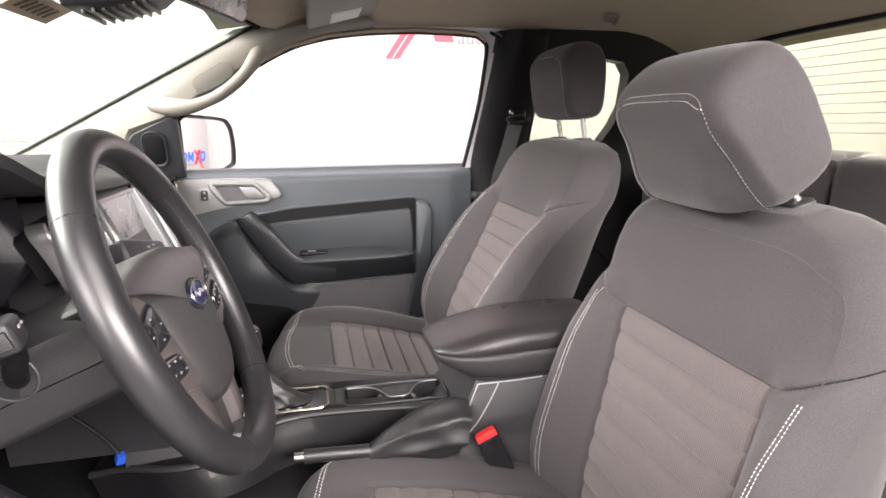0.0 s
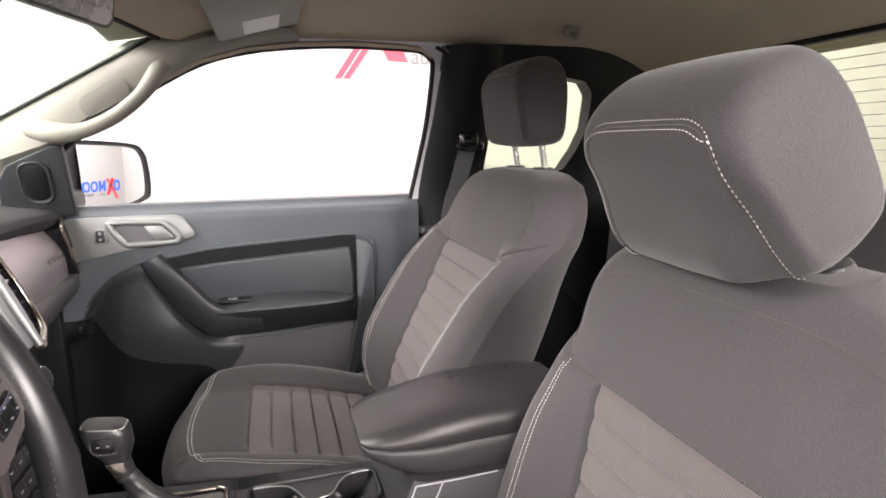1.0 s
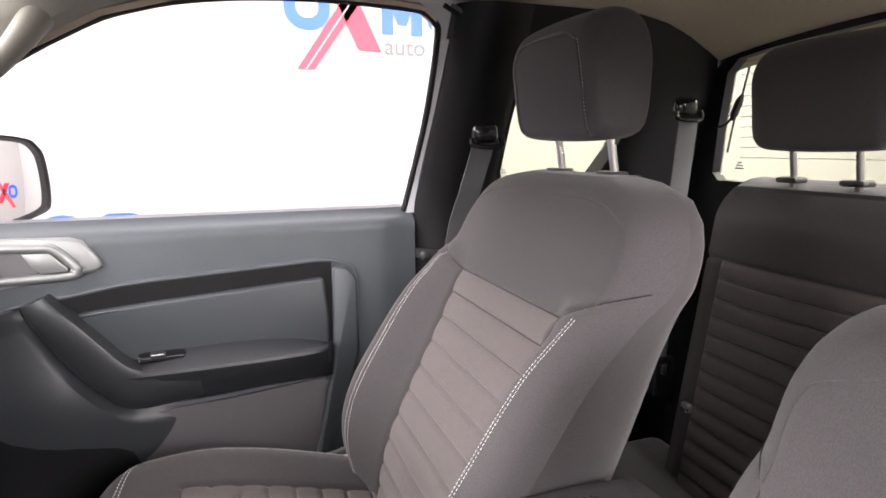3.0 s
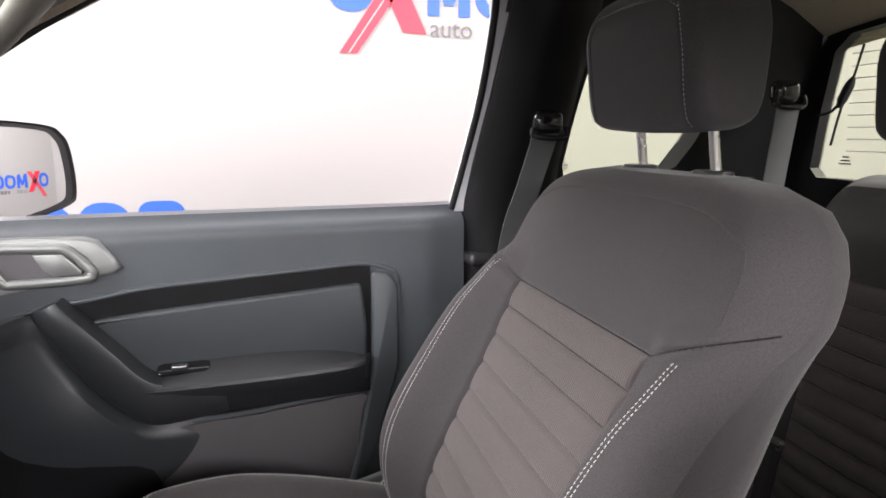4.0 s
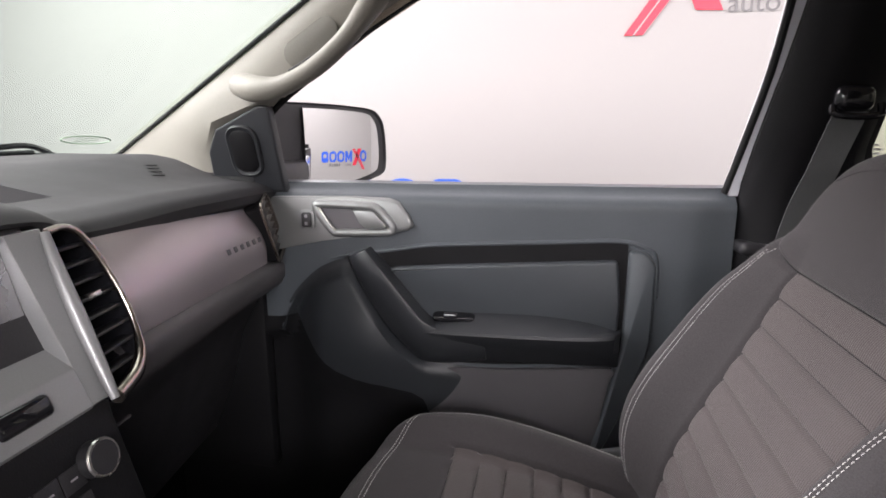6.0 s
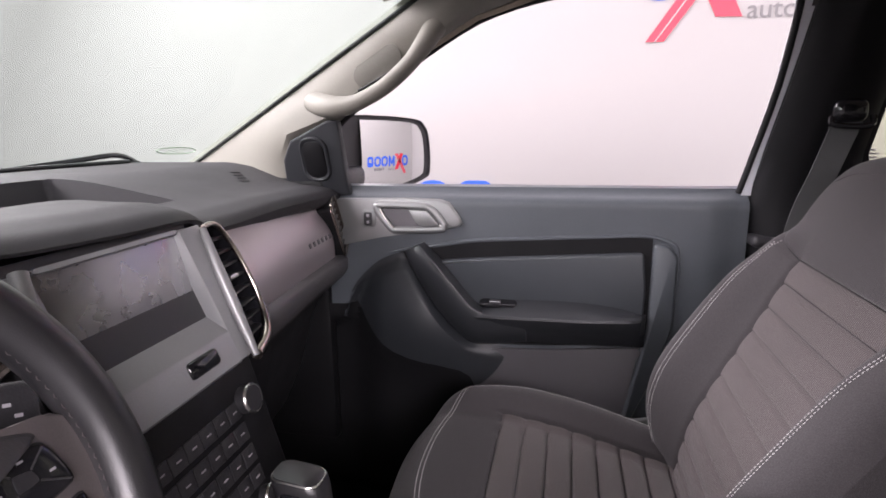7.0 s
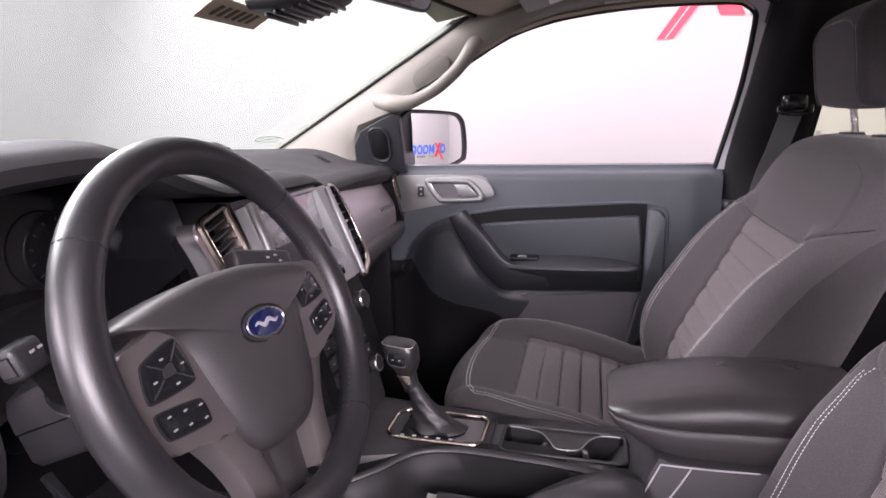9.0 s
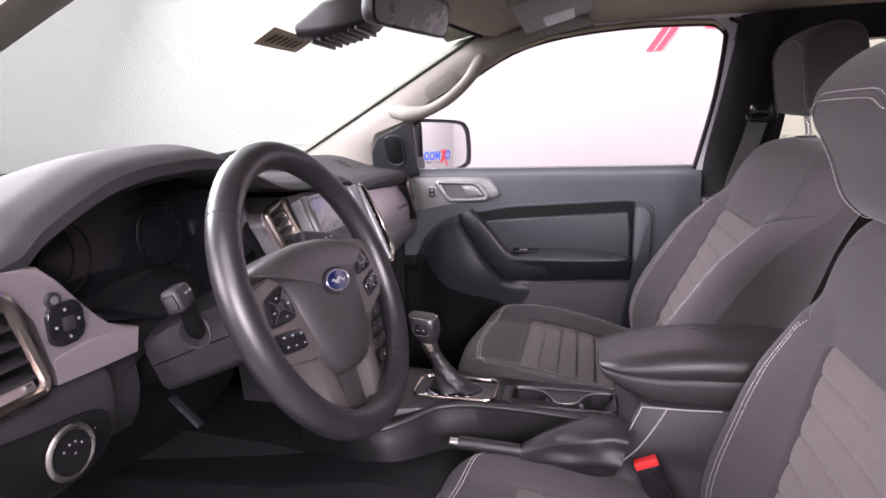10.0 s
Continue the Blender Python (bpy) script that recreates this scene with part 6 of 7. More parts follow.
# knee panel that curls under, and the dark lower dash behind the column
bm = B()
rows = []
ys = [lerp(-0.745, -0.454, k / 40) for k in range(41)]
for x, z in ((-0.385, 1.194), (-0.352, 1.190), (-0.338, 1.185), (-0.331, 1.174), (-0.329, 1.143), (-0.336, 1.109), (-0.351, 1.086), (-0.382, 1.068), (-0.439, 1.063)):
    rows.append([(x - 0.020 * step(-0.514, -0.500, y), y, z - 0.010 * step(-0.54, -0.454, y)) for y in ys])
rows_edge = [Vector(r[-1]) for r in rows]
vv = grid(bm, rows)
edge = [bm.verts.new(p + Vector((-0.06, 0.0, 0))) for p in rows_edge]
for i in range(len(edge) - 1):
    bm.faces.new((vv[i][-1], vv[i + 1][-1], edge[i + 1], edge[i]))
knee = part("knee_panel", bm, PLASTIC, dash, "dark plastic knee panel")
bm = B()
rows = []
for x, z in ((-0.41, 1.225), (-0.40, 1.15), (-0.42, 1.08), (-0.46, 0.98), (-0.53, 0.9)):
    rows.append([(x, y, z + 0.02 * math.exp(-((y + 0.37) / 0.1) ** 2)) for y in [lerp(-0.745, -0.12, k / 20) for k in range(21)]])
grid(bm, rows)
part("lower_dash", bm, SOFT, dash, "black lower dash")
bm = B()
rows = []
for x, dz in ((-0.45, 0.015), (-0.415, 0.010), (-0.385, 0.0), (-0.362, -0.016), (-0.350, -0.04)):
    rows.append([(x, y, 1.178 + dz + 0.055 * math.exp(-((y + 0.34) / 0.12) ** 2)) for y in [lerp(-0.50, -0.16, k / 20) for k in range(21)]])
grid(bm, rows)
part("column_cover", bm, SOFT, dash, "black cover above the column")
bm = B()
ls_out = smoothpath([(-0.533, 1.141), (-0.5366, 1.1006), (-0.592, 1.088), (-0.695, 1.0994), (-0.695, 1.1615), (-0.5975, 1.1546)], 5, True)
prism(bm, [(-0.336, p.x, p.y) for p in ls_out], (0.0125, 0, 0), 0.0015)
ls = part("light_switch", bm, SOFT, knee, "black light switch panel with chrome ringed dial")
bm = B()
cyl(bm, (-0.327, -0.5837, 1.1224), (-0.3175, -0.5837, 1.1228), 0.0240, 0.0225, 28)
part("switch_dial", bm, SOFT, ls)
bm = B()
tube(bm, [(-0.3190, -0.5837 + 0.0253 * math.cos(a * 0.2244), 1.1224 + 0.0253 * math.sin(a * 0.2244)) for a in range(28)], 0.0032, 8, True)
part("switch_ring", bm, CHROME, ls, "chrome ring")
for yy, zz in ((-0.593, 1.127), (-0.586, 1.1316), (-0.579, 1.1316), (-0.572, 1.127), (-0.581, 1.120), (-0.549, 1.129), (-0.5515, 1.1155), (-0.655, 1.12)):
    bm = B()
    box(bm, (-0.3172 if abs(yy + 0.5837) < 0.02 else -0.3233, yy, zz), (0.0006, 0.0018, 0.0018))
    part("switch_mark", bm, LOGOGREY, ls)

# ---------------------------------------------------------------- centre console
con = thing("centre_console", (0.05, 0, 0.72), "dark plastic centre console with cup holders and armrest box", "centre console")
CON = ((-0.30, 0.95, -0.10, 0.11), (-0.20, 0.928, -0.10, 0.11), (-0.10, 0.924, -0.06, 0.105), (0.0, 0.922, -0.033, 0.10), (0.10, 0.920, -0.034, 0.095), (0.20, 0.918, -0.046, 0.095), (0.255, 0.914, -0.06, 0.095))


def console_at(x):
    return [curve([(r[0], r[k]) for r in CON], x) for k in (1, 2, 3)]


bm = B()
for xs, well in (([-0.30, -0.20, -0.10, -0.05, 0.0, 0.040], False), ([0.040, 0.10, 0.16, 0.226], True), ([0.226, 0.255], False)):
    secs = []
    for x in xs:
        z, yl, yr = console_at(x)
        w0, w1 = -0.018, 0.058
        mid = [(w0, z), (w0, 0.862), (w1, 0.862), (w1, z)] if well else [(w0, z), (w0 + 0.001, z), (w1 - 0.001, z), (w1, z)]
        secs.append([(x, y, h) for y, h in [(yl, 0.70), (yl, z - 0.012), (yl + 0.004, z - 0.003), (yl + 0.012, z)] + mid + [(yr - 0.012, z), (yr - 0.004, z - 0.003), (yr, z - 0.012), (yr, 0.70)]])
    rings(bm, secs, True)
part("console_body", bm, PLASTIC, con)
# driver's side pocket for the handbrake, with a raised front wing
bm = B()
secs = []
for x, z, yl in ((-0.75, 0.80, -0.205), (-0.34, 0.83, -0.205), (-0.18, 0.858, -0.20), (-0.05, 0.848, -0.19), (0.06, 0.845, -0.185), (0.12, 0.82, -0.18), (0.16, 0.77, -0.17)):
    secs.append([(x, yl - 0.01, 0.66), (x, yl, z - 0.005), (x, yl + 0.012, z), (x, -0.03, z), (x, -0.03, 0.66)])
rings(bm, secs, True)
part("side_tray", bm, SOFT, con)
# raised lip that sweeps from the front wing along the console to the box
bm = B()
lip = smoothpath([(-0.36, -0.07, 0.880), (-0.30, -0.095, 0.898), (-0.24, -0.125, 0.906), (-0.180, -0.128, 0.909), (-0.135, -0.098, 0.914), (-0.09, -0.052, 0.920), (-0.035, -0.034, 0.921), (0.039, -0.032, 0.920), (0.14, -0.038, 0.918), (0.217, -0.050, 0.916), (0.245, -0.068, 0.912), (0.250, -0.10, 0.902)], 5)
tube(bm, lip, 0.007, 10, flat=0.8)
part("console_lip", bm, PLASTIC, con)
bm = B()
LP = [Vector(p) for p in lip][:41]
grid(bm, [[Vector((p.x, max(p.y, 0.0) + 0.01, p.z)) for p in LP], [p + Vector((0, 0.004, 0.003)) for p in LP], [p + Vector((0.002, -0.006, -0.004)) for p in LP], [p + Vector((0.012, -0.012, -0.03)) for p in LP], [p + Vector((0.025, -0.02, -0.08)) for p in LP], [p + Vector((0.03, -0.03, -0.25)) for p in LP]])
part("front_wing", bm, SOFT, con)
# gear gate
bm = B()
gate = rrect(0.155, 0.088, 0.018)
tube(bm, [(-0.068 + x, 0.020 + y, 0.927) for x, y in gate], 0.0032, 8, True)
part("gate_ring", bm, DARKCHROME, con, "chrome gate ring")
bm = B()
prism(bm, [(-0.068 + x, 0.020 + y, 0.923) for x, y in gate], (0, 0, 0.002))
gp = part("gate_plate", bm, BLACK, con)
for k in range(5):
    bm = B()
    box(bm, (-0.12 + 0.02 * k, -0.014, 0.9257), (0.006, 0.005, 0.0006))
    part("gate_mark", bm, MARK, gp)
# cup holders: lining of the well, a waisted divider with a bright edge, and two sprung tabs
bm = B()
o = rrect(0.187, 0.077, 0.013)
rings(bm, [[(0.133 + x, 0.020 + y, 0.9195) for x, y in o], [(0.133 + x * 0.97, 0.020 + y * 0.95, 0.868) for x, y in o]], True, False)
bm.faces.new([bm.verts.new((0.133 + x * 0.97, 0.020 + y * 0.95, 0.868)) for x, y in o])
cup = part("cup_tray", bm, SOFT, con, "black twin cup holder")
bm = B()
tube(bm, [(0.133 + x, 0.020 + y, 0.9205) for x, y in rrect(0.190, 0.080, 0.014)], 0.0026, 8, True)
part("tray_rim", bm, PLASTIC, cup)
div = smoothpath([(0.046, 0.0565), (0.075, 0.055), (0.098, 0.046), (0.112, 0.024), (0.122, 0.006), (0.144, 0.004), (0.160, 0.012), (0.172, 0.036), (0.190, 0.054), (0.222, 0.0565)], 4)
edge = [(p.x, p.y) for p in div]
bm = B()
prism(bm, [(x, y, 0.872) for x, y in edge + [(0.222, 0.0585), (0.046, 0.0585)]], (0, 0, 0.046), 0.0)
part("holder_step", bm, PLASTIC, cup)
bm = B()
tube(bm, [(x, y, 0.9190) for x, y in edge], 0.0013, 6)
part("holder_edge", bm, SILVER, cup)
for x, y, turn in ((0.103, 0.020, -25), (0.168, 0.012, 25)):
    bm = B()
    box(bm, (x, y, 0.905), (0.008, 0.013, 0.024), 0.003, pose(0, 0, 0, 0, 12 if turn < 0 else -12, turn), 3)
    part("holder_tab", bm, POCKETM, cup)
bm = B()
box(bm, (0.022, 0.02, 0.9235), (0.0015, 0.10, 0.002))
part("panel_gap", bm, RUBBER, con)
# armrest box: padded lid on a plastic base
LIDS = ((0.196, 0.060, 1.024, 1.011), (0.205, 0.074, 1.029, 1.001), (0.235, 0.086, 1.038, 0.984), (0.270, 0.092, 1.047, 0.970), (0.305, 0.094, 1.055, 0.960), (0.35, 0.094, 1.061, 0.956), (0.45, 0.092, 1.064, 0.955), (0.52, 0.088, 1.060, 0.955))
for nm, mat, half, text in (("armrest_lid", LID, [(0.0, 1.0), (0.30, 0.998), (0.60, 0.985), (0.78, 0.95), (0.88, 0.88), (0.935, 0.78), (0.955, 0.68), (0.950, 0.60), (0.90, 0.585), (0.5, 0.58)], "black padded armrest lid"),
                            ("lid_base", SHROUDM, [(0.0, 0.60), (0.93, 0.595), (0.965, 0.585), (0.992, 0.545), (1.0, 0.48), (0.985, 0.34), (0.93, 0.16), (0.84, 0.04), (0.74, 0.0), (0.3, 0.0)], "grey plastic lid base")):
    bm = B()
    prof = [(-u, v) for u, v in half] + [(u, v) for u, v in half[:0:-1]]
    rings(bm, [[(x, 0.012 + w * u, zb + (zt - zb) * v) for u, v in prof] for x, w, zt, zb in LIDS], True)
    p0 = part(nm, bm, mat, con, text)
    lid = p0 if nm == "armrest_lid" else lid
bm = B()
secs = []
for z, xf, w in ((0.70, 0.10, 0.105), (0.85, 0.160, 0.104), (0.885, 0.205, 0.1035), (0.92, 0.233, 0.103), (0.965, 0.256, 0.096), (0.976, 0.262, 0.094)):
    secs.append([(xf, -w + 0.01, z), (xf + 0.015, -w, z), (0.50, -w, z), (0.50, w, z), (xf + 0.015, w, z), (xf, w - 0.01, z)])
rings(bm, secs, True)
sbx = part("storage_box", bm, PLASTIC, con)
for pts in ([(0.262, 0.974), (0.254, 0.957), (0.234, 0.919), (0.203, 0.880), (0.168, 0.855)], [(0.299, 0.972), (0.286, 0.949), (0.264, 0.915), (0.244, 0.890), (0.198, 0.846)], [(0.262, 0.974), (0.32, 0.974), (0.38, 0.976)]):
    bm = B()
    tube(bm, smoothpath([(x, -0.104 + 0.16 * max(0, z - 0.92), z) for x, z in pts], 5), 0.0011, 6)
    part("trim_line", bm, LOGOGREY, sbx)

# gear selector
gs = thing("gear_selector", (-0.09, 0.02, 0.925), "automatic gear selector with leather gaiter and chrome trim", "gear lever")
bm = B()
secs = []
for k in range(15):
    t = k / 14
    z, x, w, l = lerp(0.926, 1.0, t), lerp(-0.07, -0.112, t), curve([(0, 0.028), (0.3, 0.018), (0.7, 0.0125), (1, 0.0115)], t), curve([(0, 0.048), (0.3, 0.029), (0.7, 0.0155), (1, 0.0135)], t)
    f = 1 + 0.06 * math.sin(k * 2.1)
    secs.append([(x + l * f * math.cos(a * math.pi / 16) * (1 + 0.10 * math.sin(a * 0.9 + k * 0.5) * (1 - t)), 0.02 + w * f * math.sin(a * math.pi / 16) * (1 + 0.14 * math.sin(a * 1.2 + k * 0.8) * (1 - t)), z) for a in range(32)])
rings(bm, secs, True)
part("gaiter", bm, GAITER, gs, "black leather gaiter")
bm = B()
tube(bm, [(-0.110, 0.02, 0.99), (-0.117, 0.02, 1.012), (-0.121, 0.02, 1.026)], [0.0128, 0.0148, 0.0168], 14)
neck = part("neck", bm, LEATHER, gs)
bm = B()
prism(bm, [(x, 0.0045, z) for x, z in ((-0.131, 1.021), (-0.109, 1.021), (-0.105, 1.006), (-0.112, 0.996), (-0.120, 1.002))], (0, -0.0035, 0), 0.001)
part("accent_plate", bm, DARKCHROME, neck, "smoked chrome accent plate")
bm = B()
secs = []
for d, w, l in ((0.0, 0.015, 0.015), (0.008, 0.0175, 0.020), (0.022, 0.0205, 0.0265), (0.040, 0.021, 0.0285), (0.047, 0.0205, 0.0280), (0.0515, 0.018, 0.0245), (0.053, 0.010, 0.015)):
    c = Vector((-0.120 - d * 0.20, 0.02, 1.020 + d))
    secs.append([c + Vector((x, y, -0.12 * x)) for x, y in rrect(2 * l, 2 * w, w * 0.7, 4)])
rings(bm, secs, True)
kn = part("knob", bm, LEATHER, gs, "black knob with button")
bm = B()
crown = [(x, y) for x, y in rrect(0.051, 0.037, 0.012, 6)]
tube(bm, [(-0.1298 + x, 0.02 + y, 1.0690 - 0.12 * x) for x, y in crown], 0.0012, 6, True)
part("chrome_band", bm, CHROME, kn)
for nm, w, h, y, mat in (("button_frame", 0.032, 0.025, 0.0005, POCKETM), ("side_button", 0.028, 0.021, -0.0010, BLACK)):
    bm = B()
    prism(bm, [(-0.1285 + a, y + 0.004, 1.048 - 0.1 * a + b) for a, b in rrect(w, h, 0.006)], (0, -0.0045, 0), 0.001)
    sb = part(nm, bm, mat, kn)
for a in (-0.006, 0.005):
    bm = B()
    box(bm, (-0.1285 + a, -0.0018, 1.048), (0.0036, 0.0006, 0.0010))
    part("button_mark", bm, LOGOGREY, sb)

# handbrake
hb = thing("handbrake", (0.05, -0.12, 0.85), "black handbrake lever with leather gaiter and chrome tip", "handbrake")
bm = B()
tube(bm, smoothpath([(-0.035, -0.118, 0.893), (0.0, -0.118, 0.892), (0.04, -0.118, 0.890), (0.085, -0.118, 0.888)], 4), [0.0115] * 13, 14)
part("grip", bm, LEATHER, hb)
bm = B()
cyl(bm, (-0.050, -0.118, 0.894), (-0.034, -0.118, 0.893), 0.007, 0.008, 14)
part("release_button", bm, CHROME, hb, "chrome release button")
bm = B()
secs = []
for i in range(25):
    t = i / 24
    x = lerp(0.070, 0.232, t)
    top = curve([(0, 0.900), (0.2, 0.922), (0.6, 0.950), (0.85, 0.955), (1, 0.946)], t)
    w = lerp(0.013, 0.046, step(0, 0.8, t))
    c = Vector((x, lerp(-0.118, -0.100, t), (top + 0.862) / 2))
    h = (top - 0.862) / 2
    ring = []
    for a in range(56):
        an = a * math.pi / 28
        f = 1 + (0.09 * (1 - 2 * abs(math.sin(an * 3.5 + 0.9 * t))) + 0.04 * math.sin(an * 5 - t * 9)) * step(0.0, 0.3, t)
        ring.append(c + Vector((0.012 * math.sin(an) * t, w * math.cos(an), h * math.sin(an))) * f)
    secs.append(ring)
rings(bm, secs, True)
gt = part("gaiter", bm, GAITER, hb, "creased black leather gaiter", 70)
bm = B()
stitches(bm, [(lerp(0.175, 0.225, i / 10), -0.138, 0.935 - 0.008 * (i / 10)) for i in range(11)], lambda c: (0, -0.6, 0.8))
part("gaiter_thread", bm, THREAD, gt)

# seat buckle
bk = thing("seat_buckle", (0.275, -0.115, 0.80), "black seat belt buckle with red button beside the driver seat", "belt buckle")
bm = B()
box(bm, (0.291, -0.119, 0.842), (0.040, 0.020, 0.100), 0.005, pose(0, 0, 0, 0, -24, 0))
part("buckle_body", bm, BLACK, bk)
bm = B()
box(bm, (0.2695, -0.119, 0.890), (0.037, 0.017, 0.016), 0.003, pose(0, 0, 0, 0, -24, 0))
part("release_button", bm, RED, bk, "red release button")

# ---------------------------------------------------------------- seat belts


def belt(name, label, pts, w, anchor):
    b = thing(name, anchor, label, "seat belt", "seat belts")
    bm = B()
    P = smoothpath(pts, 6)
    rows = []
    for i, p in enumerate(P):
        d = (P[min(i + 1, len(P) - 1)] - P[max(i - 1, 0)]).normalized()
        a = Vector((1, 0, 0)) - d * d.x
        a.normalize()
        n = d.cross(a) * 0.0008
        rows.append([p - a * w / 2 - n, p + a * w / 2 - n, p + a * w / 2 + n, p - a * w / 2 + n])
    rings(bm, rows, True)
    part("webbing", bm, BELT, b, "grey webbing")
    bm = B()
    A = Vector(anchor)
    box(bm, A + Vector((0, -0.004, 0.010)), (0.052, 0.028, 0.038), 0.014, None, 4)
    part("guide_cover", bm, BLACK, b)
    bm = B()
    tube(bm, smoothpath([A + Vector((-0.029, -0.014, 0.0)), A + Vector((-0.026, -0.018, -0.012)), A + Vector((0.026, -0.018, -0.014)), A + Vector((0.030, -0.014, 0.003))], 4), 0.005, 8)
    part("guide_loop", bm, BLACK, b)
    return b


belt("seat_belt", "grey seat belt hanging from the passenger pillar", [(0.581, 0.612, 1.42), (0.563, 0.636, 1.33), (0.543, 0.655, 1.24), (0.520, 0.668, 1.05), (0.51, 0.67, 0.8)], 0.044, (0.582, 0.618, 1.425))
rb_belt = belt("seat_belt", "grey rear seat belt hanging beside the rear bench", [(0.993, 0.545, 1.46), (0.992, 0.560, 1.30), (0.985, 0.570, 1.1), (0.975, 0.575, 0.92)], 0.047, (0.985, 0.552, 1.475))

bm = B()
box(bm, (0.972, 0.552, 0.925), (0.05, 0.02, 0.085), 0.006)
tg = part("belt_tongue", bm, BLACK, rb_belt, "black belt tongue")
bm = B()
box(bm, (0.968, 0.540, 0.945), (0.014, 0.004, 0.022), 0.002)
part("tongue_plate", bm, CHROME, tg)
rbk = thing("rear_buckle", (0.92, 0.42, 0.90), "grey metal anchor at the foot of the rear bench", "anchor")
bm = B()
box(bm, (0.922, 0.424, 0.918), (0.012, 0.020, 0.018), 0.003)
part("anchor_plate", bm, CHROME, rbk)
bm = B()
tube(bm, [(0.93, 0.424, 0.91), (0.965, 0.424, 0.89)], 0.006, 8)
part("anchor_stem", bm, BLACK, rbk)

# wiper resting at the foot of the windscreen, and an oval sticker on the glass
wip = thing("wiper", (-1.0, 0.5, 1.33), "black wiper blade resting at the foot of the windscreen", "wiper")
bm = B()
tube(bm, [(-1.0, 0.32, 1.328), (-0.99, 0.57, 1.334), (-0.965, 0.86, 1.330)], 0.006, 6, flat=1.6)
part("blade", bm, RUBBER, wip)
bm = B()
tube(bm, smoothpath([(-0.99, 0.46, 1.338), (-0.985, 0.68, 1.350), (-0.98, 0.80, 1.356), (-0.985, 0.87, 1.336)], 4), 0.007, 6)
part("arm", bm, BLACK, wip)
stk = thing("sticker", (-0.70, 0.62, 1.38), "pale green oval sticker at the foot of the windscreen", "sticker")
bm = B()
sc = ws_edge(-0.70) + Vector((-0.020, -0.125, 0.004))
su, sw = Vector((0.41, 0.91, -0.06)).normalized() * 0.045, Vector((0.80, -0.36, 0.39)).normalized() * 0.018
tube(bm, [sc + su * math.cos(a * 0.2618) + sw * math.sin(a * 0.2618) for a in range(24)], 0.0012, 5, True)
part("sticker_rim", bm, STICKER, stk)
for k in range(3):
    bm = B()
    q = sc + sw * (0.45 * k - 0.45)
    tube(bm, [q - su * 0.45, q + su * 0.45], 0.0005, 5)
    part("sticker_bar", bm, STICKER, stk)

anc = thing("belt_anchor", (0.30, 0.635, 0.80), "grey metal seat belt anchor beside the passenger seat", "belt anchor")
bm = B()
box(bm, (0.295, 0.640, 0.835), (0.085, 0.012, 0.018), 0.005, pose(0, 0, 0, 0, -14, 0), 3)
part("anchor_plate", bm, BELT, anc)
bm = B()
box(bm, (0.312, 0.632, 0.832), (0.022, 0.006, 0.010), 0.002, pose(0, 0, 0, 0, -30, 0))
part("anchor_bolt", bm, CHROME, anc)
bm = B()
box(bm, (0.32, 0.655, 0.78), (0.045, 0.006, 0.12), 0.002, pose(0, 0, 0, 0, 12, 0))
part("anchor_strap", bm, BELT, anc)
plug = thing("wiring_plug", (-0.30, -0.105, 0.925), "small blue wiring plug under the dash", "wiring plug")
bm = B()
box(bm, (-0.300, -0.118, 0.930), (0.012, 0.014, 0.016), 0.002, pose(0, 0, 0, 20, 10, 30))
part("plug_body", bm, LOGOBLUE, plug)
bm = B()
tube(bm, smoothpath([(-0.300, -0.118, 0.935), (-0.32, -0.12, 0.97), (-0.36, -0.13, 1.02)], 4), 0.003, 6)
part("plug_wire", bm, RUBBER, plug)

# ---------------------------------------------------------------- mirrors, visor, tag
mir = thing("door_mirror", (-0.33, 0.85, 1.28), "black door mirror outside the passenger window", "door mirror")
MM = Matrix.Translation((-0.32, 0.985, 1.35)) @ pose(0, 0, 0, 0, 0, 58.5)
outl = [(-0.145, 0.085), (-0.09, 0.097), (0.06, 0.088), (0.104, 0.068), (0.118, 0.03), (0.120, -0.050), (0.098, -0.076), (0.0, -0.097), (-0.07, -0.106), (-0.125, -0.092), (-0.150, -0.03)]
glass_outl = [(p.x, p.z) for p in smoothpath([(x * 1.38 if x < 0 else x, 0, z) for x, z in outl], 4, True)]
outl = [(x * 1.12 if x > 0 else x, z) for x, z in glass_outl]
bm = B()
rings(bm, [[MM @ Vector((x * f, d, z * f)) for x, z in outl] for d, f in ((-0.012, 0.95), (-0.018, 0.985), (-0.006, 1.0), (0.03, 1.0), (0.07, 0.9), (0.095, 0.6))], True)
part("housing", bm, PLASTIC, mir)
bm = B()
rings(bm, [[MM @ Vector((x * f, -0.024 + 0.4 * (x * x + z * z) * f * f, z * f)) for x, z in [(max(u, -0.118) * 1.01, w * 0.985) for u, w in glass_outl]] for f in [0.88 * k / 14 for k in range(14, 0, -1)]], True)
part("mirror_glass", bm, MIRRORM, mir, "silvered mirror glass")
bm = B()
box(bm, (-0.40, 0.82, 1.30), (0.09, 0.18, 0.05), 0.015, None, 3)
part("mirror_arm", bm, PLASTIC, mir)

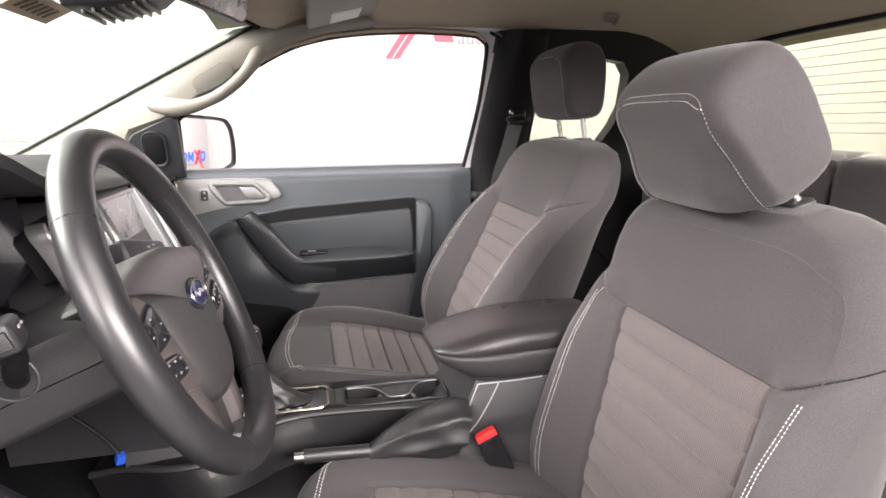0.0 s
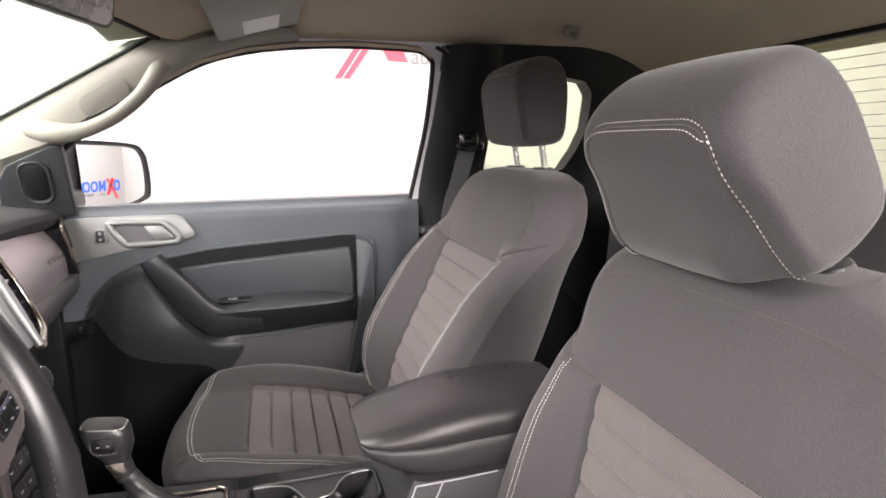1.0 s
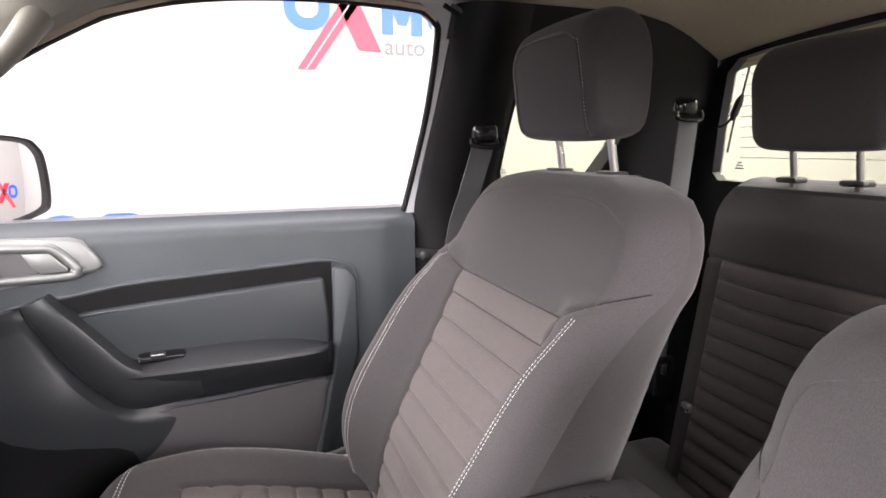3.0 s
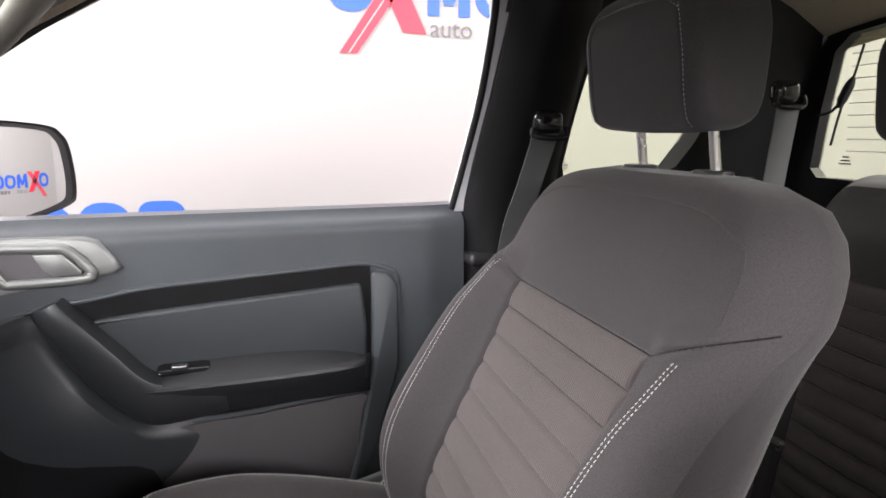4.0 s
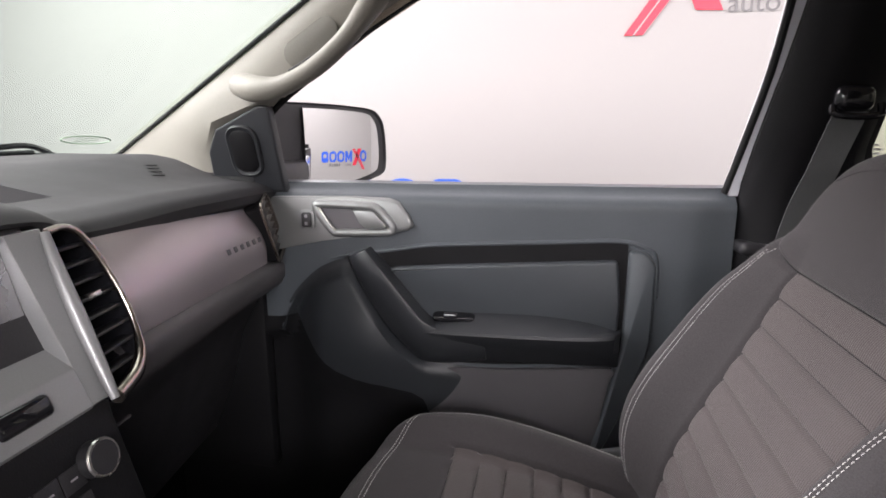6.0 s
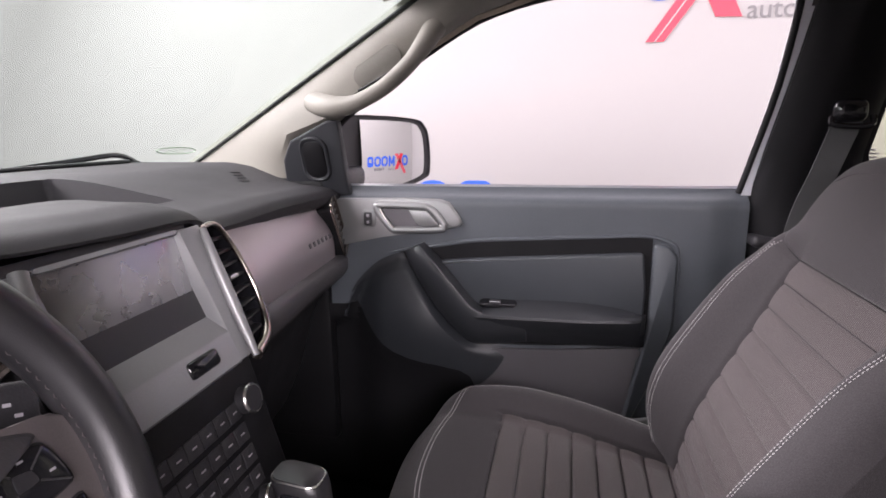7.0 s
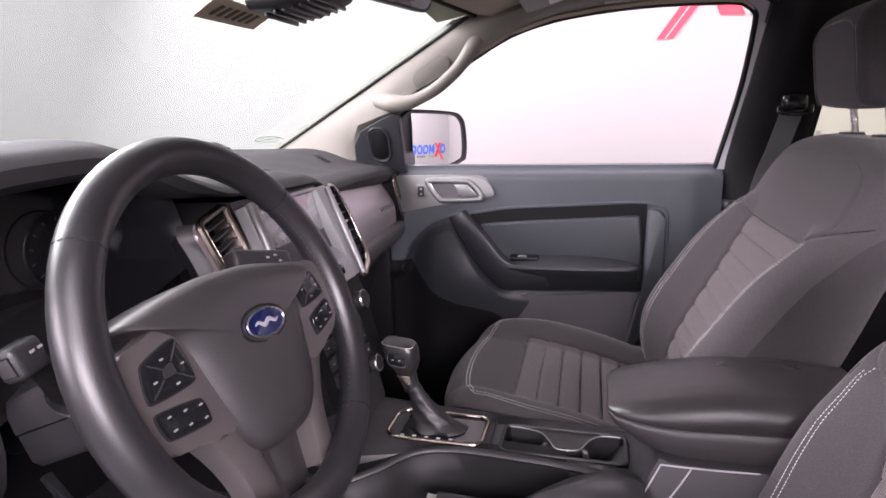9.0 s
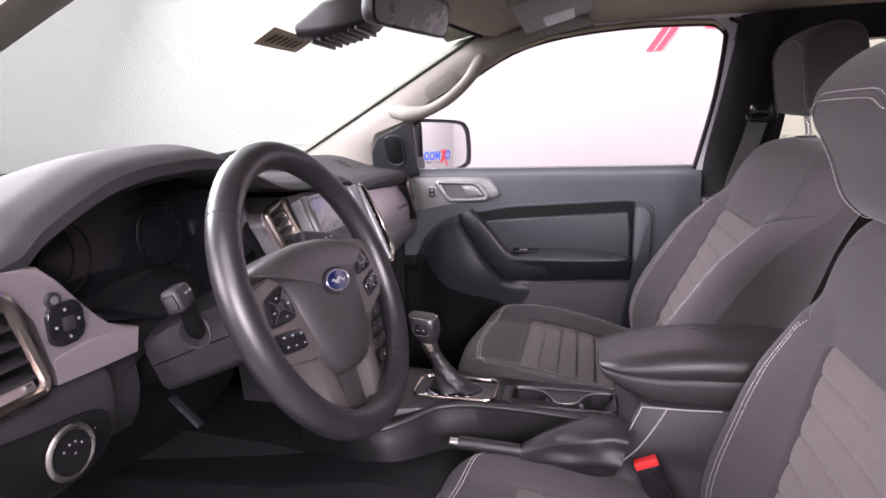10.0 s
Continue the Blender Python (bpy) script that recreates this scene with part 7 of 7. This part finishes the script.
rv = thing("rear_view_mirror", (-0.22, 0.05, 1.60), "black rear view mirror with sensor housing on the windscreen", "rear view mirror")
bm = B()
secs = []
for d, w, h in ((0.0, 0.030, 0.03), (0.03, 0.058, 0.05), (0.09, 0.072, 0.056), (0.15, 0.06, 0.03)):
    c = Vector((-0.185 - d, 0.055, 1.632 - d * 0.22))
    secs.append([c + Vector((0, y, z)) for y, z in rrect(2 * w, h, 0.014)])
rings(bm, secs, True)
sh = part("sensor_housing", bm, PLASTIC, rv)
for k in range(7):
    bm = B()
    box(bm, (-0.225 - 0.014 * k, 0.055, 1.595 - 0.003 * k), (0.006, 0.10, 0.008), 0.002)
    part("housing_rib", bm, HUBMAT, sh)
bm = B()
MV = Matrix.Translation((-0.128, 0.025, 1.617)) @ pose(0, 0, 0, 0, 10, -16)
rings(bm, [[MV @ Vector((d, y * f, z * f)) for y, z in rrect(0.25, 0.066, 0.022)] for d, f in ((-0.034, 0.72), (-0.022, 0.9), (-0.010, 0.99), (0.0, 1.0), (0.006, 0.97))], True)
mh = part("mirror_head", bm, PLASTIC, rv)
bm = B()
prism(bm, [MV @ Vector((0.0065, y * 0.92, z * 0.86)) for y, z in rrect(0.25, 0.066, 0.022)], MV.to_3x3() @ Vector((0.001, 0, 0)))
part("mirror_glass", bm, SCREENM, mh, "dark mirror glass")

vis = thing("sun_visor", (0.08, 0.36, 1.66), "taupe fabric sun visor folded against the headliner", "sun visor")
bm = B()
box(bm, (0.095, 0.37, 1.668), (0.17, 0.37, 0.018), 0.008, pose(0, 0, 0, 0, -14, 0), 3)
part("visor_body", bm, PILLAR, vis)
bm = B()
box(bm, (0.102, 0.46, 1.6595), (0.07, 0.13, 0.002), 0.0008, pose(0, 0, 0, 0, -14, 0))
part("visor_label", bm, MARK, vis, "white printed label")

bm = B()
TAG = [(-0.353, -0.044, 1.597), (-0.357, 0.113, 1.595), (-0.400, 0.119, 1.575), (-0.402, -0.036, 1.574)]
prism(bm, TAG, (-0.0006, 0, 0.0012))
tag = thing("paper_tag", (-0.38, 0.04, 1.58), "tan paper tag with marker writing on the windscreen", "paper tag")
part("tag_sheet", bm, PAPER, tag)
for k in range(6):
    bm = B()
    c = lerp(lerp(Vector(TAG[0]), Vector(TAG[1]), 0.18 + 0.12 * k), lerp(Vector(TAG[3]), Vector(TAG[2]), 0.18 + 0.12 * k), 0.5) + Vector((0.0003, 0, -0.0008))
    box(bm, c, (0.026, 0.011, 0.0006), 0, pose(0, 0, 0, 0, -24, 8))
    part("written_bar", bm, material("dark_marker", (0.12, 0.09, 0.06), 0.7) if k == 0 else bpy.data.materials["dark_marker"], tag)
